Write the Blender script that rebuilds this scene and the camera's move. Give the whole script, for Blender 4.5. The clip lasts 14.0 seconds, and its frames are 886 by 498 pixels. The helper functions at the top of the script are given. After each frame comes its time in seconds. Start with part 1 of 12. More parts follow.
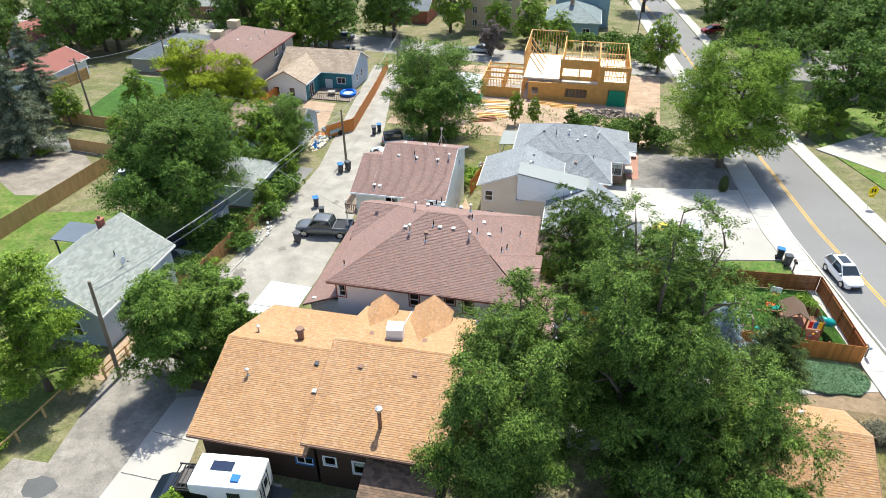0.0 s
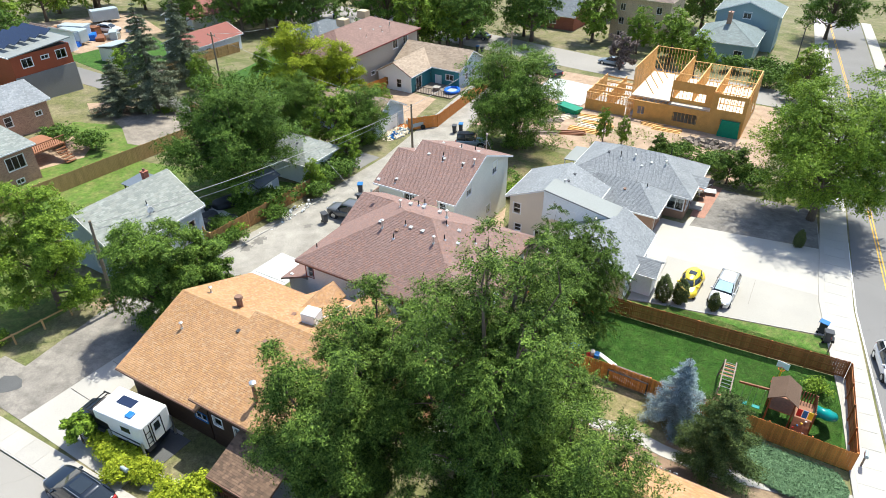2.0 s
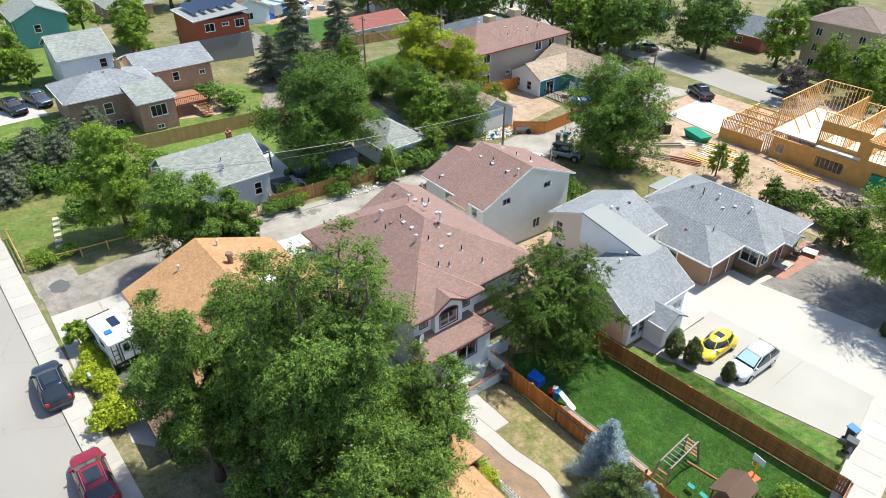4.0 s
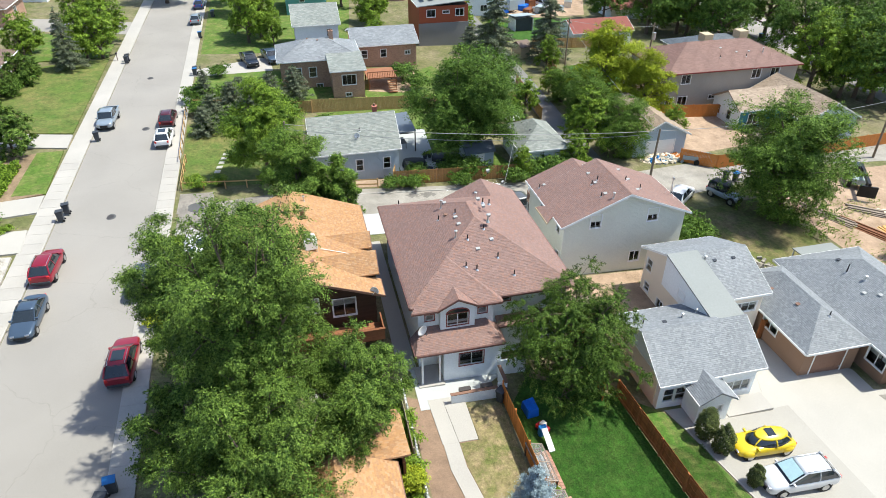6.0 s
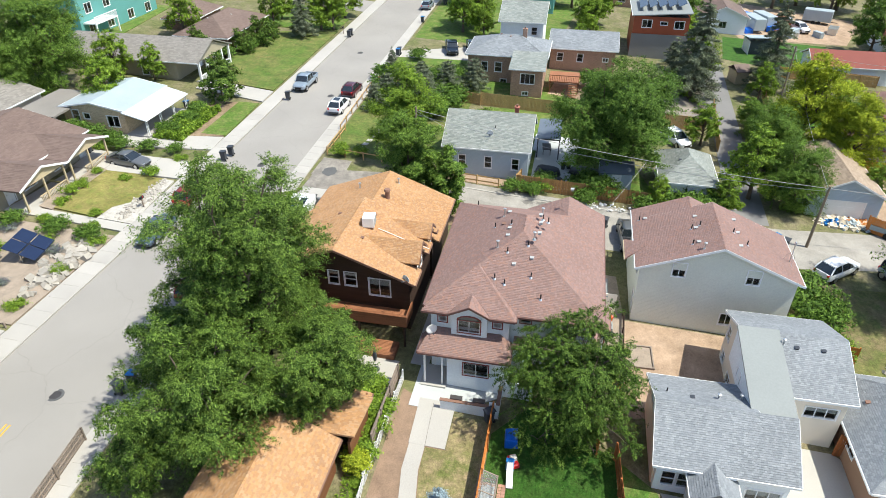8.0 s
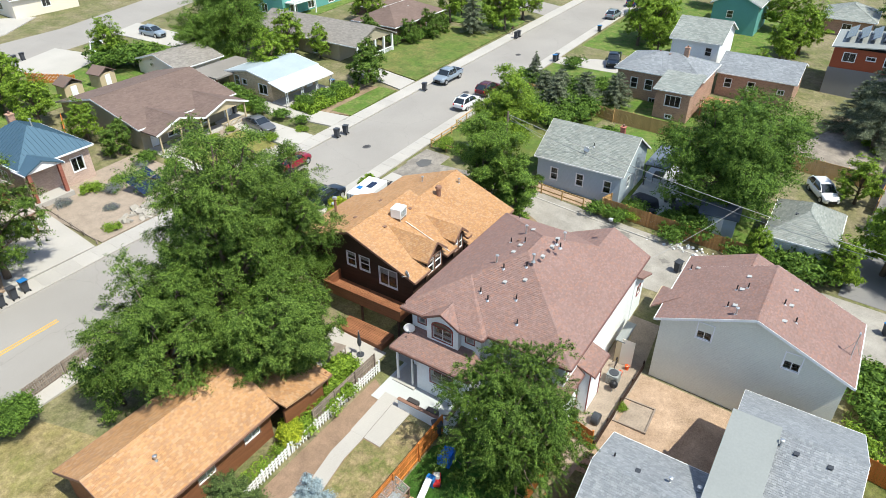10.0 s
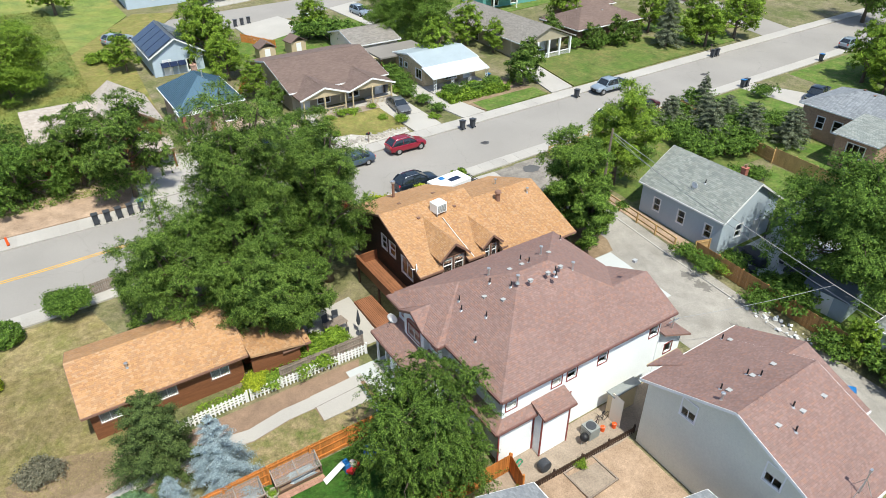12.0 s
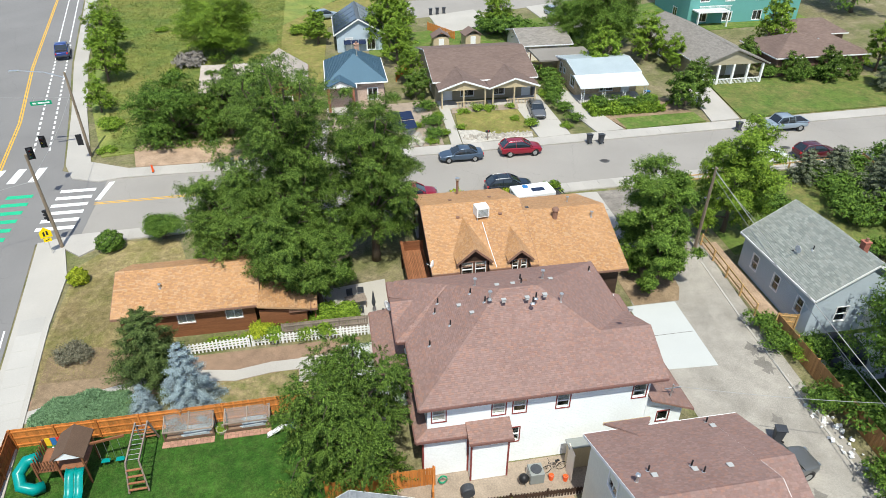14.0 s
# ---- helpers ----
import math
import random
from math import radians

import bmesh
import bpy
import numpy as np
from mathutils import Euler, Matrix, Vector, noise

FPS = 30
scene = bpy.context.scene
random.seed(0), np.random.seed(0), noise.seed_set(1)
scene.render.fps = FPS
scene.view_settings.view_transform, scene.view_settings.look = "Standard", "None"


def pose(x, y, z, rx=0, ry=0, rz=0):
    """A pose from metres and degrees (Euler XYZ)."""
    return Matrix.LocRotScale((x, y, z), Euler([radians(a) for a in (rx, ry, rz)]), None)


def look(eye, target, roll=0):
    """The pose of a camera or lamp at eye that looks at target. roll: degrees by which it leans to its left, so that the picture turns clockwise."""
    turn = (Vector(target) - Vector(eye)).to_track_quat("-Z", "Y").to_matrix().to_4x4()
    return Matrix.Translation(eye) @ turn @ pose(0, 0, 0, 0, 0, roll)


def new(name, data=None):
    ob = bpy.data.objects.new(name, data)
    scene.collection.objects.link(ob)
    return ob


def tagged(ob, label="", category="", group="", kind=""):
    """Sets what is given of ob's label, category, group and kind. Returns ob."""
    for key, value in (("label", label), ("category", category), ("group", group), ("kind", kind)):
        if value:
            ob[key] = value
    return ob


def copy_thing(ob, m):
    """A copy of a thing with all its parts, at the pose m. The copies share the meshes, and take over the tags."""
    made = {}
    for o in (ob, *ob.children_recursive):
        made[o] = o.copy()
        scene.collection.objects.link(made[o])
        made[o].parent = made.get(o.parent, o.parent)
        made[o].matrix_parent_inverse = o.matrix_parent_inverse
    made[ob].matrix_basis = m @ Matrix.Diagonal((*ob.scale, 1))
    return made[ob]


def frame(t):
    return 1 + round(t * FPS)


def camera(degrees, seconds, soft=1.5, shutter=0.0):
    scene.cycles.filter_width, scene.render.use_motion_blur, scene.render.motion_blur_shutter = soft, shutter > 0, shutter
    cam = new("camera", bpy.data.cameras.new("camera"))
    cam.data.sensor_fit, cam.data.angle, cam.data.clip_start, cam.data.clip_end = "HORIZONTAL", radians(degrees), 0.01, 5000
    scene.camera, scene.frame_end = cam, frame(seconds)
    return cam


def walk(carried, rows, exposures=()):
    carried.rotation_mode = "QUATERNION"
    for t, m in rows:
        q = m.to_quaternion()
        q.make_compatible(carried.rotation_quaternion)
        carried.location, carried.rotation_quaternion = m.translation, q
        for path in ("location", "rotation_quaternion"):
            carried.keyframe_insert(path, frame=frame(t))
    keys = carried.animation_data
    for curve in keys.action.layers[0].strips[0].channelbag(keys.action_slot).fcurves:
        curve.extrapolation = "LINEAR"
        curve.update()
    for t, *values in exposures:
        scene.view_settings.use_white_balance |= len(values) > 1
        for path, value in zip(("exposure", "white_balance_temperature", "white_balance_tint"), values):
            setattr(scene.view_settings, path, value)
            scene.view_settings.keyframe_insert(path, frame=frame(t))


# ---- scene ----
cam = camera(68.6, 14.0, 0.75)
# seconds, place in metres, yaw, pitch, roll
EYE_UP = 0.0
ROWS = [
    (0, 0.57, 1.49, 31.6, 11.99, -33.64, -0.25),
    (0.5, 4.01, 2.49, 31.55, 16.41, -33.54, -0.22),
    (1, 7.57, 3.72, 31.53, 20.65, -33.48, -0.15),
    (1.5, 11.05, 5.22, 31.58, 25.27, -33.46, -0.15),
    (2, 14.34, 7.07, 31.55, 30.3, -33.45, -0.11),
    (2.2, 15.57, 7.93, 31.59, 32.28, -33.53, 0.0),
    (4.3, 26.92, 18.86, 31.73, 54.12, -33.57, -0.03),
    (4.5, 27.68, 20.09, 31.64, 56.24, -33.53, -0.05),
    (5, 29.59, 23.35, 31.55, 62.25, -33.52, -0.03),
    (5.5, 31.07, 26.64, 31.5, 69.16, -33.54, 0.01),
    (6, 32.06, 30.09, 31.42, 76.55, -33.5, 0.06),
    (6.5, 32.62, 33.57, 31.34, 83.17, -33.48, 0.09),
    (7, 32.81, 37.02, 31.3, 89.33, -33.51, 0.08),
    (7.5, 32.58, 40.42, 31.36, 95.4, -33.54, 0.13),
    (8, 31.94, 43.85, 31.44, 101.52, -33.59, 0.02),
    (8.2, 31.63, 45.15, 31.36, 103.84, -33.51, 0.18),
    (10.3, 24.69, 58.39, 31.03, 126.53, -33.33, -0.29),
    (10.5, 23.65, 59.59, 31.03, 128.85, -33.39, -0.36),
    (11, 20.93, 62.38, 30.97, 134.89, -33.42, -0.24),
    (11.5, 18.36, 64.57, 30.87, 140.55, -33.36, -0.24),
    (12, 15.09, 66.76, 30.75, 147.02, -33.3, -0.21),
    (12.5, 12.15, 68.37, 30.7, 152.51, -33.31, -0.22),
    (13, 8.7, 69.83, 30.65, 158.59, -33.29, -0.13),
    (13.5, 5.49, 70.86, 30.54, 164.08, -33.2, -0.1),
    (14, 1.79, 71.64, 30.49, 170.14, -33.18, 0.06),
]
walk(cam, [(t, pose(x, y, z + EYE_UP, 0, 0, yaw) @ pose(0, 0, 0, 90 + pitch) @ pose(0, 0, 0, 0, 0, roll)) for t, x, y, z, yaw, pitch, roll in ROWS],
     exposures=[(0, 0.96), (2.2, 0.94), (5, 0.82), (8, 0.77), (11, 0.66), (14, 0.5)])

# ---- daylight ----
SUN_AZ, SUN_EL = 4.0, 62.0      # degrees from +y towards +x, and above the horizon
world = bpy.data.worlds.new("sky")
scene.world = world
world.use_nodes = True
wn = world.node_tree
sky = wn.nodes.new("ShaderNodeTexSky")
sky.sky_type, sky.sun_disc = 'NISHITA', False
sky.sun_elevation, sky.sun_rotation = radians(SUN_EL), radians(SUN_AZ)
wn.links.new(sky.outputs[0], wn.nodes["Background"].inputs[0])
wn.nodes["Background"].inputs[1].default_value = 0.128
sun = new("sun", bpy.data.lights.new("sun", 'SUN'))
sun.data.energy, sun.data.angle, sun.data.color = 3.62, radians(0.5), (0.99, 0.985, 0.875)
s_dir = Vector((math.sin(radians(SUN_AZ)) * math.cos(radians(SUN_EL)), math.cos(radians(SUN_AZ)) * math.cos(radians(SUN_EL)), math.sin(radians(SUN_EL))))
sun.matrix_basis = look(s_dir * 200, (0, 0, 0))

# ---- materials ----
def mat(name, base, rough=0.8, var=0.2, scale=1.0, fine=14.0, bump=0.15, metal=0.0, rnd=0.0, island=0.0, tint=None, spec=0.3, coat=0.0, translucent=0.0, stretch=None):
    """Principled surface with stains (scale), grain (fine), and per-object or per-piece variation."""
    m = bpy.data.materials.new(name)
    m.use_nodes = True
    t, n = m.node_tree, m.node_tree.nodes
    p = n["Principled BSDF"]
    geo = n.new("ShaderNodeNewGeometry")
    pos = geo.outputs["Position"]
    if stretch:
        mp = n.new("ShaderNodeVectorMath")
        mp.operation = 'MULTIPLY'
        mp.inputs[1].default_value = stretch
        t.links.new(pos, mp.inputs[0])
        pos = mp.outputs[0]
    def noise_node(s, d):
        q = n.new("ShaderNodeTexNoise")
        q.inputs["Scale"].default_value, q.inputs["Detail"].default_value = s, d
        t.links.new(pos, q.inputs["Vector"])
        return q.outputs["Fac"]
    def mathn(op, a, b):
        q = n.new("ShaderNodeMath")
        q.operation = op
        for k, v in enumerate((a, b)):
            if isinstance(v, (int, float)):
                q.inputs[k].default_value = v
            else:
                t.links.new(v, q.inputs[k])
        return q.outputs[0]
    n1, n2 = noise_node(scale, 4), noise_node(fine, 3)
    val = mathn('ADD', mathn('MULTIPLY', n1, var * 2.2), mathn('MULTIPLY', n2, var * 2.6))
    val = mathn('ADD', val, 1.0 - var * 2.4)
    if rnd:
        oi = n.new("ShaderNodeObjectInfo")
        val = mathn('ADD', val, mathn('MULTIPLY', mathn('SUBTRACT', oi.outputs["Random"], 0.5), rnd))
    if island:
        val = mathn('ADD', val, mathn('MULTIPLY', mathn('SUBTRACT', geo.outputs["Random Per Island"], 0.5), island))
    col = n.new("ShaderNodeMix")
    col.data_type = 'RGBA'
    col.inputs[6].default_value = (*base, 1)
    col.inputs[7].default_value = (*(tint or base), 1)
    if tint:
        src = geo.outputs["Random Per Island"] if island else n1
        ramp = n.new("ShaderNodeMapRange")
        ramp.inputs[1].default_value, ramp.inputs[2].default_value = (0.0, 1.0) if island else (0.38, 0.62)
        t.links.new(src, ramp.inputs[0])
        t.links.new(ramp.outputs[0], col.inputs[0])
    hsv = n.new("ShaderNodeHueSaturation")
    t.links.new(col.outputs[2], hsv.inputs["Color"])
    t.links.new(val, hsv.inputs["Value"])
    t.links.new(hsv.outputs[0], p.inputs["Base Color"])
    p.inputs["Roughness"].default_value, p.inputs["Metallic"].default_value = rough, metal
    p.inputs["Specular IOR Level"].default_value = spec
    p.inputs["Coat Weight"].default_value = coat
    p.inputs["Coat Roughness"].default_value = 0.05
    if bump:
        b = n.new("ShaderNodeBump")
        b.inputs["Strength"].default_value, b.inputs["Distance"].default_value = bump, 0.02
        t.links.new(n2, b.inputs["Height"])
        t.links.new(b.outputs[0], p.inputs["Normal"])
    if translucent:
        tr = n.new("ShaderNodeBsdfTranslucent")
        mx = n.new("ShaderNodeMixShader")
        mx.inputs[0].default_value = translucent
        t.links.new(hsv.outputs[0], tr.inputs[0])
        t.links.new(p.outputs[0], mx.inputs[1])
        t.links.new(tr.outputs[0], mx.inputs[2])
        t.links.new(mx.outputs[0], n["Material Output"].inputs[0])
    return m


def siding_mat(name, base, step=0.13, var=0.08, rough=0.6):
    """Painted lap boards: a saw-tooth relief in z."""
    m = mat(name, base, rough, var, 0.5, 9, 0.0)
    t, n = m.node_tree, m.node_tree.nodes
    geo = [q for q in n if q.type == 'NEW_GEOMETRY'][0]
    sep = n.new("ShaderNodeSeparateXYZ")
    t.links.new(geo.outputs["Position"], sep.inputs[0])
    q = n.new("ShaderNodeMath")
    q.operation = 'MULTIPLY'
    q.inputs[1].default_value = 1 / step
    t.links.new(sep.outputs[2], q.inputs[0])
    fr = n.new("ShaderNodeMath")
    fr.operation = 'FRACT'
    t.links.new(q.outputs[0], fr.inputs[0])
    b = n.new("ShaderNodeBump")
    b.invert = True
    b.inputs["Strength"].default_value, b.inputs["Distance"].default_value = 0.9, 0.014
    t.links.new(fr.outputs[0], b.inputs["Height"])
    t.links.new(b.outputs[0], n["Principled BSDF"].inputs["Normal"])
    return m


def brick_mat(name, base, mortar=(0.45, 0.42, 0.38)):
    m = mat(name, base, 0.85, 0.2, 0.7, 10, 0.2)
    t, n = m.node_tree, m.node_tree.nodes
    geo = [q for q in n if q.type == 'NEW_GEOMETRY'][0]
    sep, com, add = n.new("ShaderNodeSeparateXYZ"), n.new("ShaderNodeCombineXYZ"), n.new("ShaderNodeMath")
    t.links.new(geo.outputs["Position"], sep.inputs[0])
    t.links.new(sep.outputs[0], add.inputs[0])
    t.links.new(sep.outputs[1], add.inputs[1])
    t.links.new(add.outputs[0], com.inputs[0])
    t.links.new(sep.outputs[2], com.inputs[1])
    br = n.new("ShaderNodeTexBrick")
    br.inputs["Scale"].default_value = 1.0
    br.inputs["Brick Width"].default_value, br.inputs["Row Height"].default_value, br.inputs["Mortar Size"].default_value = 0.22, 0.075, 0.006
    br.inputs["Color1"].default_value, br.inputs["Color2"].default_value = (1, 1, 1, 1), (0.7, 0.7, 0.72, 1)
    br.inputs["Mortar"].default_value = (1.15, 1.2, 1.25, 1)
    t.links.new(com.outputs[0], br.inputs["Vector"])
    hsv = [q for q in n if q.type == 'HUE_SAT'][0]
    mx = n.new("ShaderNodeMix")
    mx.data_type, mx.blend_type = 'RGBA', 'MULTIPLY'
    mx.inputs[0].default_value = 1.0
    t.links.new(hsv.outputs[0], mx.inputs[6])
    t.links.new(br.outputs[0], mx.inputs[7])
    t.links.new(mx.outputs[2], n["Principled BSDF"].inputs["Base Color"])
    return m


def glass_mat(name, tint=(0.8, 0.86, 0.88)):
    m = bpy.data.materials.new(name)
    m.use_nodes = True
    p = m.node_tree.nodes["Principled BSDF"]
    p.inputs["Base Color"].default_value = (*tint, 1)
    p.inputs["Roughness"].default_value, p.inputs["Transmission Weight"].default_value, p.inputs["IOR"].default_value = 0.02, 1.0, 1.45
    return m


def ground_mat(name, a, b, c, sc=0.09, rough=0.95, fine=9.0, bump=0.35, tuft=1.0):
    """Three tones of earth and grass in patches."""
    m = mat(name, a, rough, 0.3, 0.6, fine, bump)
    t, n = m.node_tree, m.node_tree.nodes
    geo = [q for q in n if q.type == 'NEW_GEOMETRY'][0]
    col = [q for q in n if q.type == 'MIX'][0]
    cur = None
    for k, (tone, s, lo, hi) in enumerate(((b, sc, 0.38, 0.66), (c, sc * 3.7, 0.44, 0.74))):
        q = n.new("ShaderNodeTexNoise")
        q.inputs["Scale"].default_value, q.inputs["Detail"].default_value, q.inputs["Roughness"].default_value = s, 7, 0.65
        t.links.new(geo.outputs["Position"], q.inputs["Vector"])
        r = n.new("ShaderNodeMapRange")
        r.inputs[1].default_value, r.inputs[2].default_value = lo, hi
        t.links.new(q.outputs[0], r.inputs[0])
        mx = n.new("ShaderNodeMix")
        mx.data_type = 'RGBA'
        if cur is None:
            mx.inputs[6].default_value = (*a, 1)
        else:
            t.links.new(cur, mx.inputs[6])
        mx.inputs[7].default_value = (*tone, 1)
        t.links.new(r.outputs[0], mx.inputs[0])
        cur = mx.outputs[2]
    hsv = [q for q in n if q.type == 'HUE_SAT'][0]
    t.links.new(cur, hsv.inputs["Color"])
    for s, lo, hi in ((2.6, 1 - 0.38 * tuft, 1 + 0.38 * tuft), (11.0, 1 - 0.28 * tuft, 1 + 0.28 * tuft)):      # tufts and crumbs
        q = n.new("ShaderNodeTexNoise")
        q.inputs["Scale"].default_value, q.inputs["Detail"].default_value, q.inputs["Roughness"].default_value = s, 8, 0.75
        t.links.new(geo.outputs["Position"], q.inputs["Vector"])
        r = n.new("ShaderNodeMapRange")
        r.inputs[1].default_value, r.inputs[2].default_value, r.inputs[3].default_value, r.inputs[4].default_value = 0.32, 0.68, lo, hi
        t.links.new(q.outputs[0], r.inputs[0])
        mul = n.new("ShaderNodeMath")
        mul.operation = 'MULTIPLY'
        t.links.new(hsv.inputs["Value"].links[0].from_socket, mul.inputs[0])
        t.links.new(r.outputs[0], mul.inputs[1])
        t.links.new(mul.outputs[0], hsv.inputs["Value"])
    return m



def road_mat(name, base):
    """Bleached asphalt: sealed cracks, patches and fine stone."""
    m = mat(name, base, 0.88, 0.16, 0.14, 24, 0.2)
    t, n = m.node_tree, m.node_tree.nodes
    geo = [q for q in n if q.type == 'NEW_GEOMETRY'][0]
    hsv = [q for q in n if q.type == 'HUE_SAT'][0]
    warp = n.new("ShaderNodeTexNoise")
    warp.inputs["Scale"].default_value, warp.inputs["Detail"].default_value = 0.8, 4
    t.links.new(geo.outputs["Position"], warp.inputs["Vector"])
    add = n.new("ShaderNodeVectorMath")
    add.operation = 'MULTIPLY_ADD'
    add.inputs[1].default_value = (1.6, 1.6, 0)
    t.links.new(warp.outputs["Color"], add.inputs[0])
    t.links.new(geo.outputs["Position"], add.inputs[2])
    vor = n.new("ShaderNodeTexVoronoi")
    vor.feature, vor.voronoi_dimensions = 'DISTANCE_TO_EDGE', '2D'
    vor.inputs["Scale"].default_value = 0.13
    t.links.new(add.outputs[0], vor.inputs["Vector"])
    thin = n.new("ShaderNodeMapRange")
    thin.inputs[1].default_value, thin.inputs[2].default_value = 0.001, 0.006
    thin.inputs[3].default_value, thin.inputs[4].default_value = 0.87, 1.0
    t.links.new(vor.outputs["Distance"], thin.inputs[0])
    mx = n.new("ShaderNodeMix")
    mx.data_type, mx.blend_type = 'RGBA', 'MULTIPLY'
    mx.inputs[0].default_value = 1.0
    t.links.new(hsv.outputs[0], mx.inputs[6])
    t.links.new(thin.outputs[0], mx.inputs[7])
    t.links.new(mx.outputs[2], n["Principled BSDF"].inputs["Base Color"])
    return m


ASPHALT = road_mat("asphalt", (0.295, 0.275, 0.25))
ASPHALT_NEW = road_mat("grey asphalt", (0.20, 0.193, 0.187))
# parking concrete darkened by colour to carry the tree's shade
SHADED_STRIP = ground_mat("tree-shaded parking concrete", (0.19, 0.175, 0.16), (0.25, 0.23, 0.205), (0.12, 0.11, 0.10), 0.3, 0.95, 14, tuft=0.35)
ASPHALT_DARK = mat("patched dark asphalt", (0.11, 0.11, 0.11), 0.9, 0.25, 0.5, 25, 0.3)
ASPHALT_WORN = ground_mat("worn lane asphalt", (0.235, 0.212, 0.186), (0.29, 0.262, 0.228), (0.16, 0.145, 0.128), 0.3, 0.95, 14, tuft=0.35)
JOINT = mat("joint filler", (0.13, 0.115, 0.10), 0.95, 0.3, 2, 14, 0.1)
ALLEY = ground_mat("worn alley", (0.315, 0.292, 0.257), (0.355, 0.33, 0.292), (0.255, 0.235, 0.205), 0.12, 0.95, 14, tuft=0.16)
CONCRETE = mat("concrete", (0.41, 0.385, 0.35), 0.8, 0.16, 0.25, 16, 0.12, spec=0.4)
CONCRETE_PALE = mat("pale concrete", (0.42, 0.395, 0.355), 0.8, 0.12, 0.3, 16, 0.1, spec=0.4)
CONCRETE_NEW = mat("fresh white concrete", (0.47, 0.485, 0.475), 0.8, 0.08, 0.3, 16, 0.1)
SLAB = mat("concrete slab", (0.40, 0.375, 0.34), 0.8, 0.16, 0.3, 16, 0.12, rnd=0.14, spec=0.4)
SLAB_PALE = mat("pale concrete slab", (0.42, 0.40, 0.365), 0.8, 0.12, 0.3, 16, 0.1, rnd=0.1, spec=0.4)
PAINT_WHITE = mat("white road paint", (0.75, 0.75, 0.73), 0.8, 0.15, 1.5, 20, 0.05)
PAINT_YELLOW = mat("yellow road paint", (0.66, 0.38, 0.06), 0.8, 0.25, 1.5, 20, 0.05)
PAINT_GREEN = mat("green road paint", (0.02, 0.42, 0.22), 0.8, 0.15, 1.5, 20, 0.05)
GROUND = ground_mat("dry earth and grass", (0.17, 0.155, 0.075), (0.105, 0.125, 0.038), (0.25, 0.205, 0.135))
LAWN = ground_mat("lawn", (0.075, 0.145, 0.02), (0.105, 0.16, 0.028), (0.19, 0.19, 0.065), 0.22, 0.95, 14, 0.5)
LAWN_FRONT = ground_mat("sun-bleached front lawn", (0.095, 0.14, 0.026), (0.175, 0.165, 0.055), (0.065, 0.125, 0.02), 0.2, 0.95, 14, 0.5)
LAWN_SHADE = ground_mat("thin shaded grass", (0.12, 0.13, 0.035), (0.185, 0.14, 0.075), (0.085, 0.12, 0.025), 0.25, 0.95, 14, 0.5)
LAWN_HALFDRY = ground_mat("striped half-dry lawn", (0.20, 0.185, 0.05), (0.255, 0.21, 0.075), (0.12, 0.15, 0.03), 0.35, 0.95, 14, 0.5)
COURT_DARK = mat("grey court concrete", (0.365, 0.343, 0.305), 0.8, 0.14, 0.25, 16, 0.1, spec=0.4)
LANE_STAIN = mat("grey worn patch", (0.20, 0.185, 0.165), 0.95, 0.3, 1.2, 12, 0.3)
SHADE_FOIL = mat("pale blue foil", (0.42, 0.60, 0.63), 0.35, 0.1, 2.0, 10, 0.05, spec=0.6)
BLUE_PALE = siding_mat("pale sea blue siding", (0.27, 0.38, 0.40))
LEAF_PLUM = mat("dusty plum leaves", (0.10, 0.075, 0.07), 0.7, 0.25, 0.35, 3, 0.0, island=0.5, tint=(0.19, 0.15, 0.135), translucent=0.1)
# cable grey made paler: the sun's glare on the wires is in the colour
CABLE_GREY = mat("sunlit cable tone", (0.34, 0.34, 0.33), 0.6, 0.1, 1.0, 10, 0.0)
PEBBLE = mat("pale pebbles", (0.44, 0.41, 0.36), 0.9, 0.4, 2.5, 14, 0.7)
SOIL = ground_mat("dry garden soil", (0.24, 0.17, 0.105), (0.285, 0.21, 0.135), (0.185, 0.13, 0.08), 0.3, 0.95, 14, 0.4, tuft=0.6)
LAWN_STRIP = ground_mat("green verge", (0.07, 0.145, 0.02), (0.05, 0.12, 0.016), (0.17, 0.17, 0.06), 0.35, 0.95, 11, 0.8)
LAWN_RICH = ground_mat("watered lawn", (0.03, 0.092, 0.010), (0.042, 0.115, 0.014), (0.065, 0.12, 0.022), 0.5, 0.95, 11, 0.8)
LAWN_DRY = ground_mat("dry lawn", (0.25, 0.195, 0.09), (0.165, 0.16, 0.05), (0.31, 0.245, 0.13), 0.3, 0.95, 14, 0.5)
MEADOW = ground_mat("meadow", (0.155, 0.215, 0.042), (0.27, 0.255, 0.075), (0.115, 0.18, 0.045), 0.1, 0.95, 8, 0.8, tuft=0.6)
DUST = ground_mat("dusty gravel", (0.235, 0.20, 0.165), (0.29, 0.25, 0.205), (0.17, 0.145, 0.115), 0.2, 0.95, 12, 0.3, tuft=0.5)
DIRT = ground_mat("sandy dirt", (0.37, 0.262, 0.182), (0.43, 0.31, 0.22), (0.275, 0.19, 0.125), 0.2, 0.95, 12, 0.3, tuft=0.45)
MULCH = mat("bark mulch", (0.25, 0.168, 0.115), 0.95, 0.35, 1.5, 14, 0.6)
PAVER_RED = mat("pink gravel pavers", (0.36, 0.19, 0.14), 0.9, 0.3, 1.2, 8, 0.4)
GRAVEL = mat("pale gravel", (0.31, 0.25, 0.195), 0.95, 0.3, 1.2, 10, 0.6)
STONE = mat("pale stones", (0.36, 0.33, 0.285), 0.9, 0.2, 1.5, 12, 0.4, island=0.4)
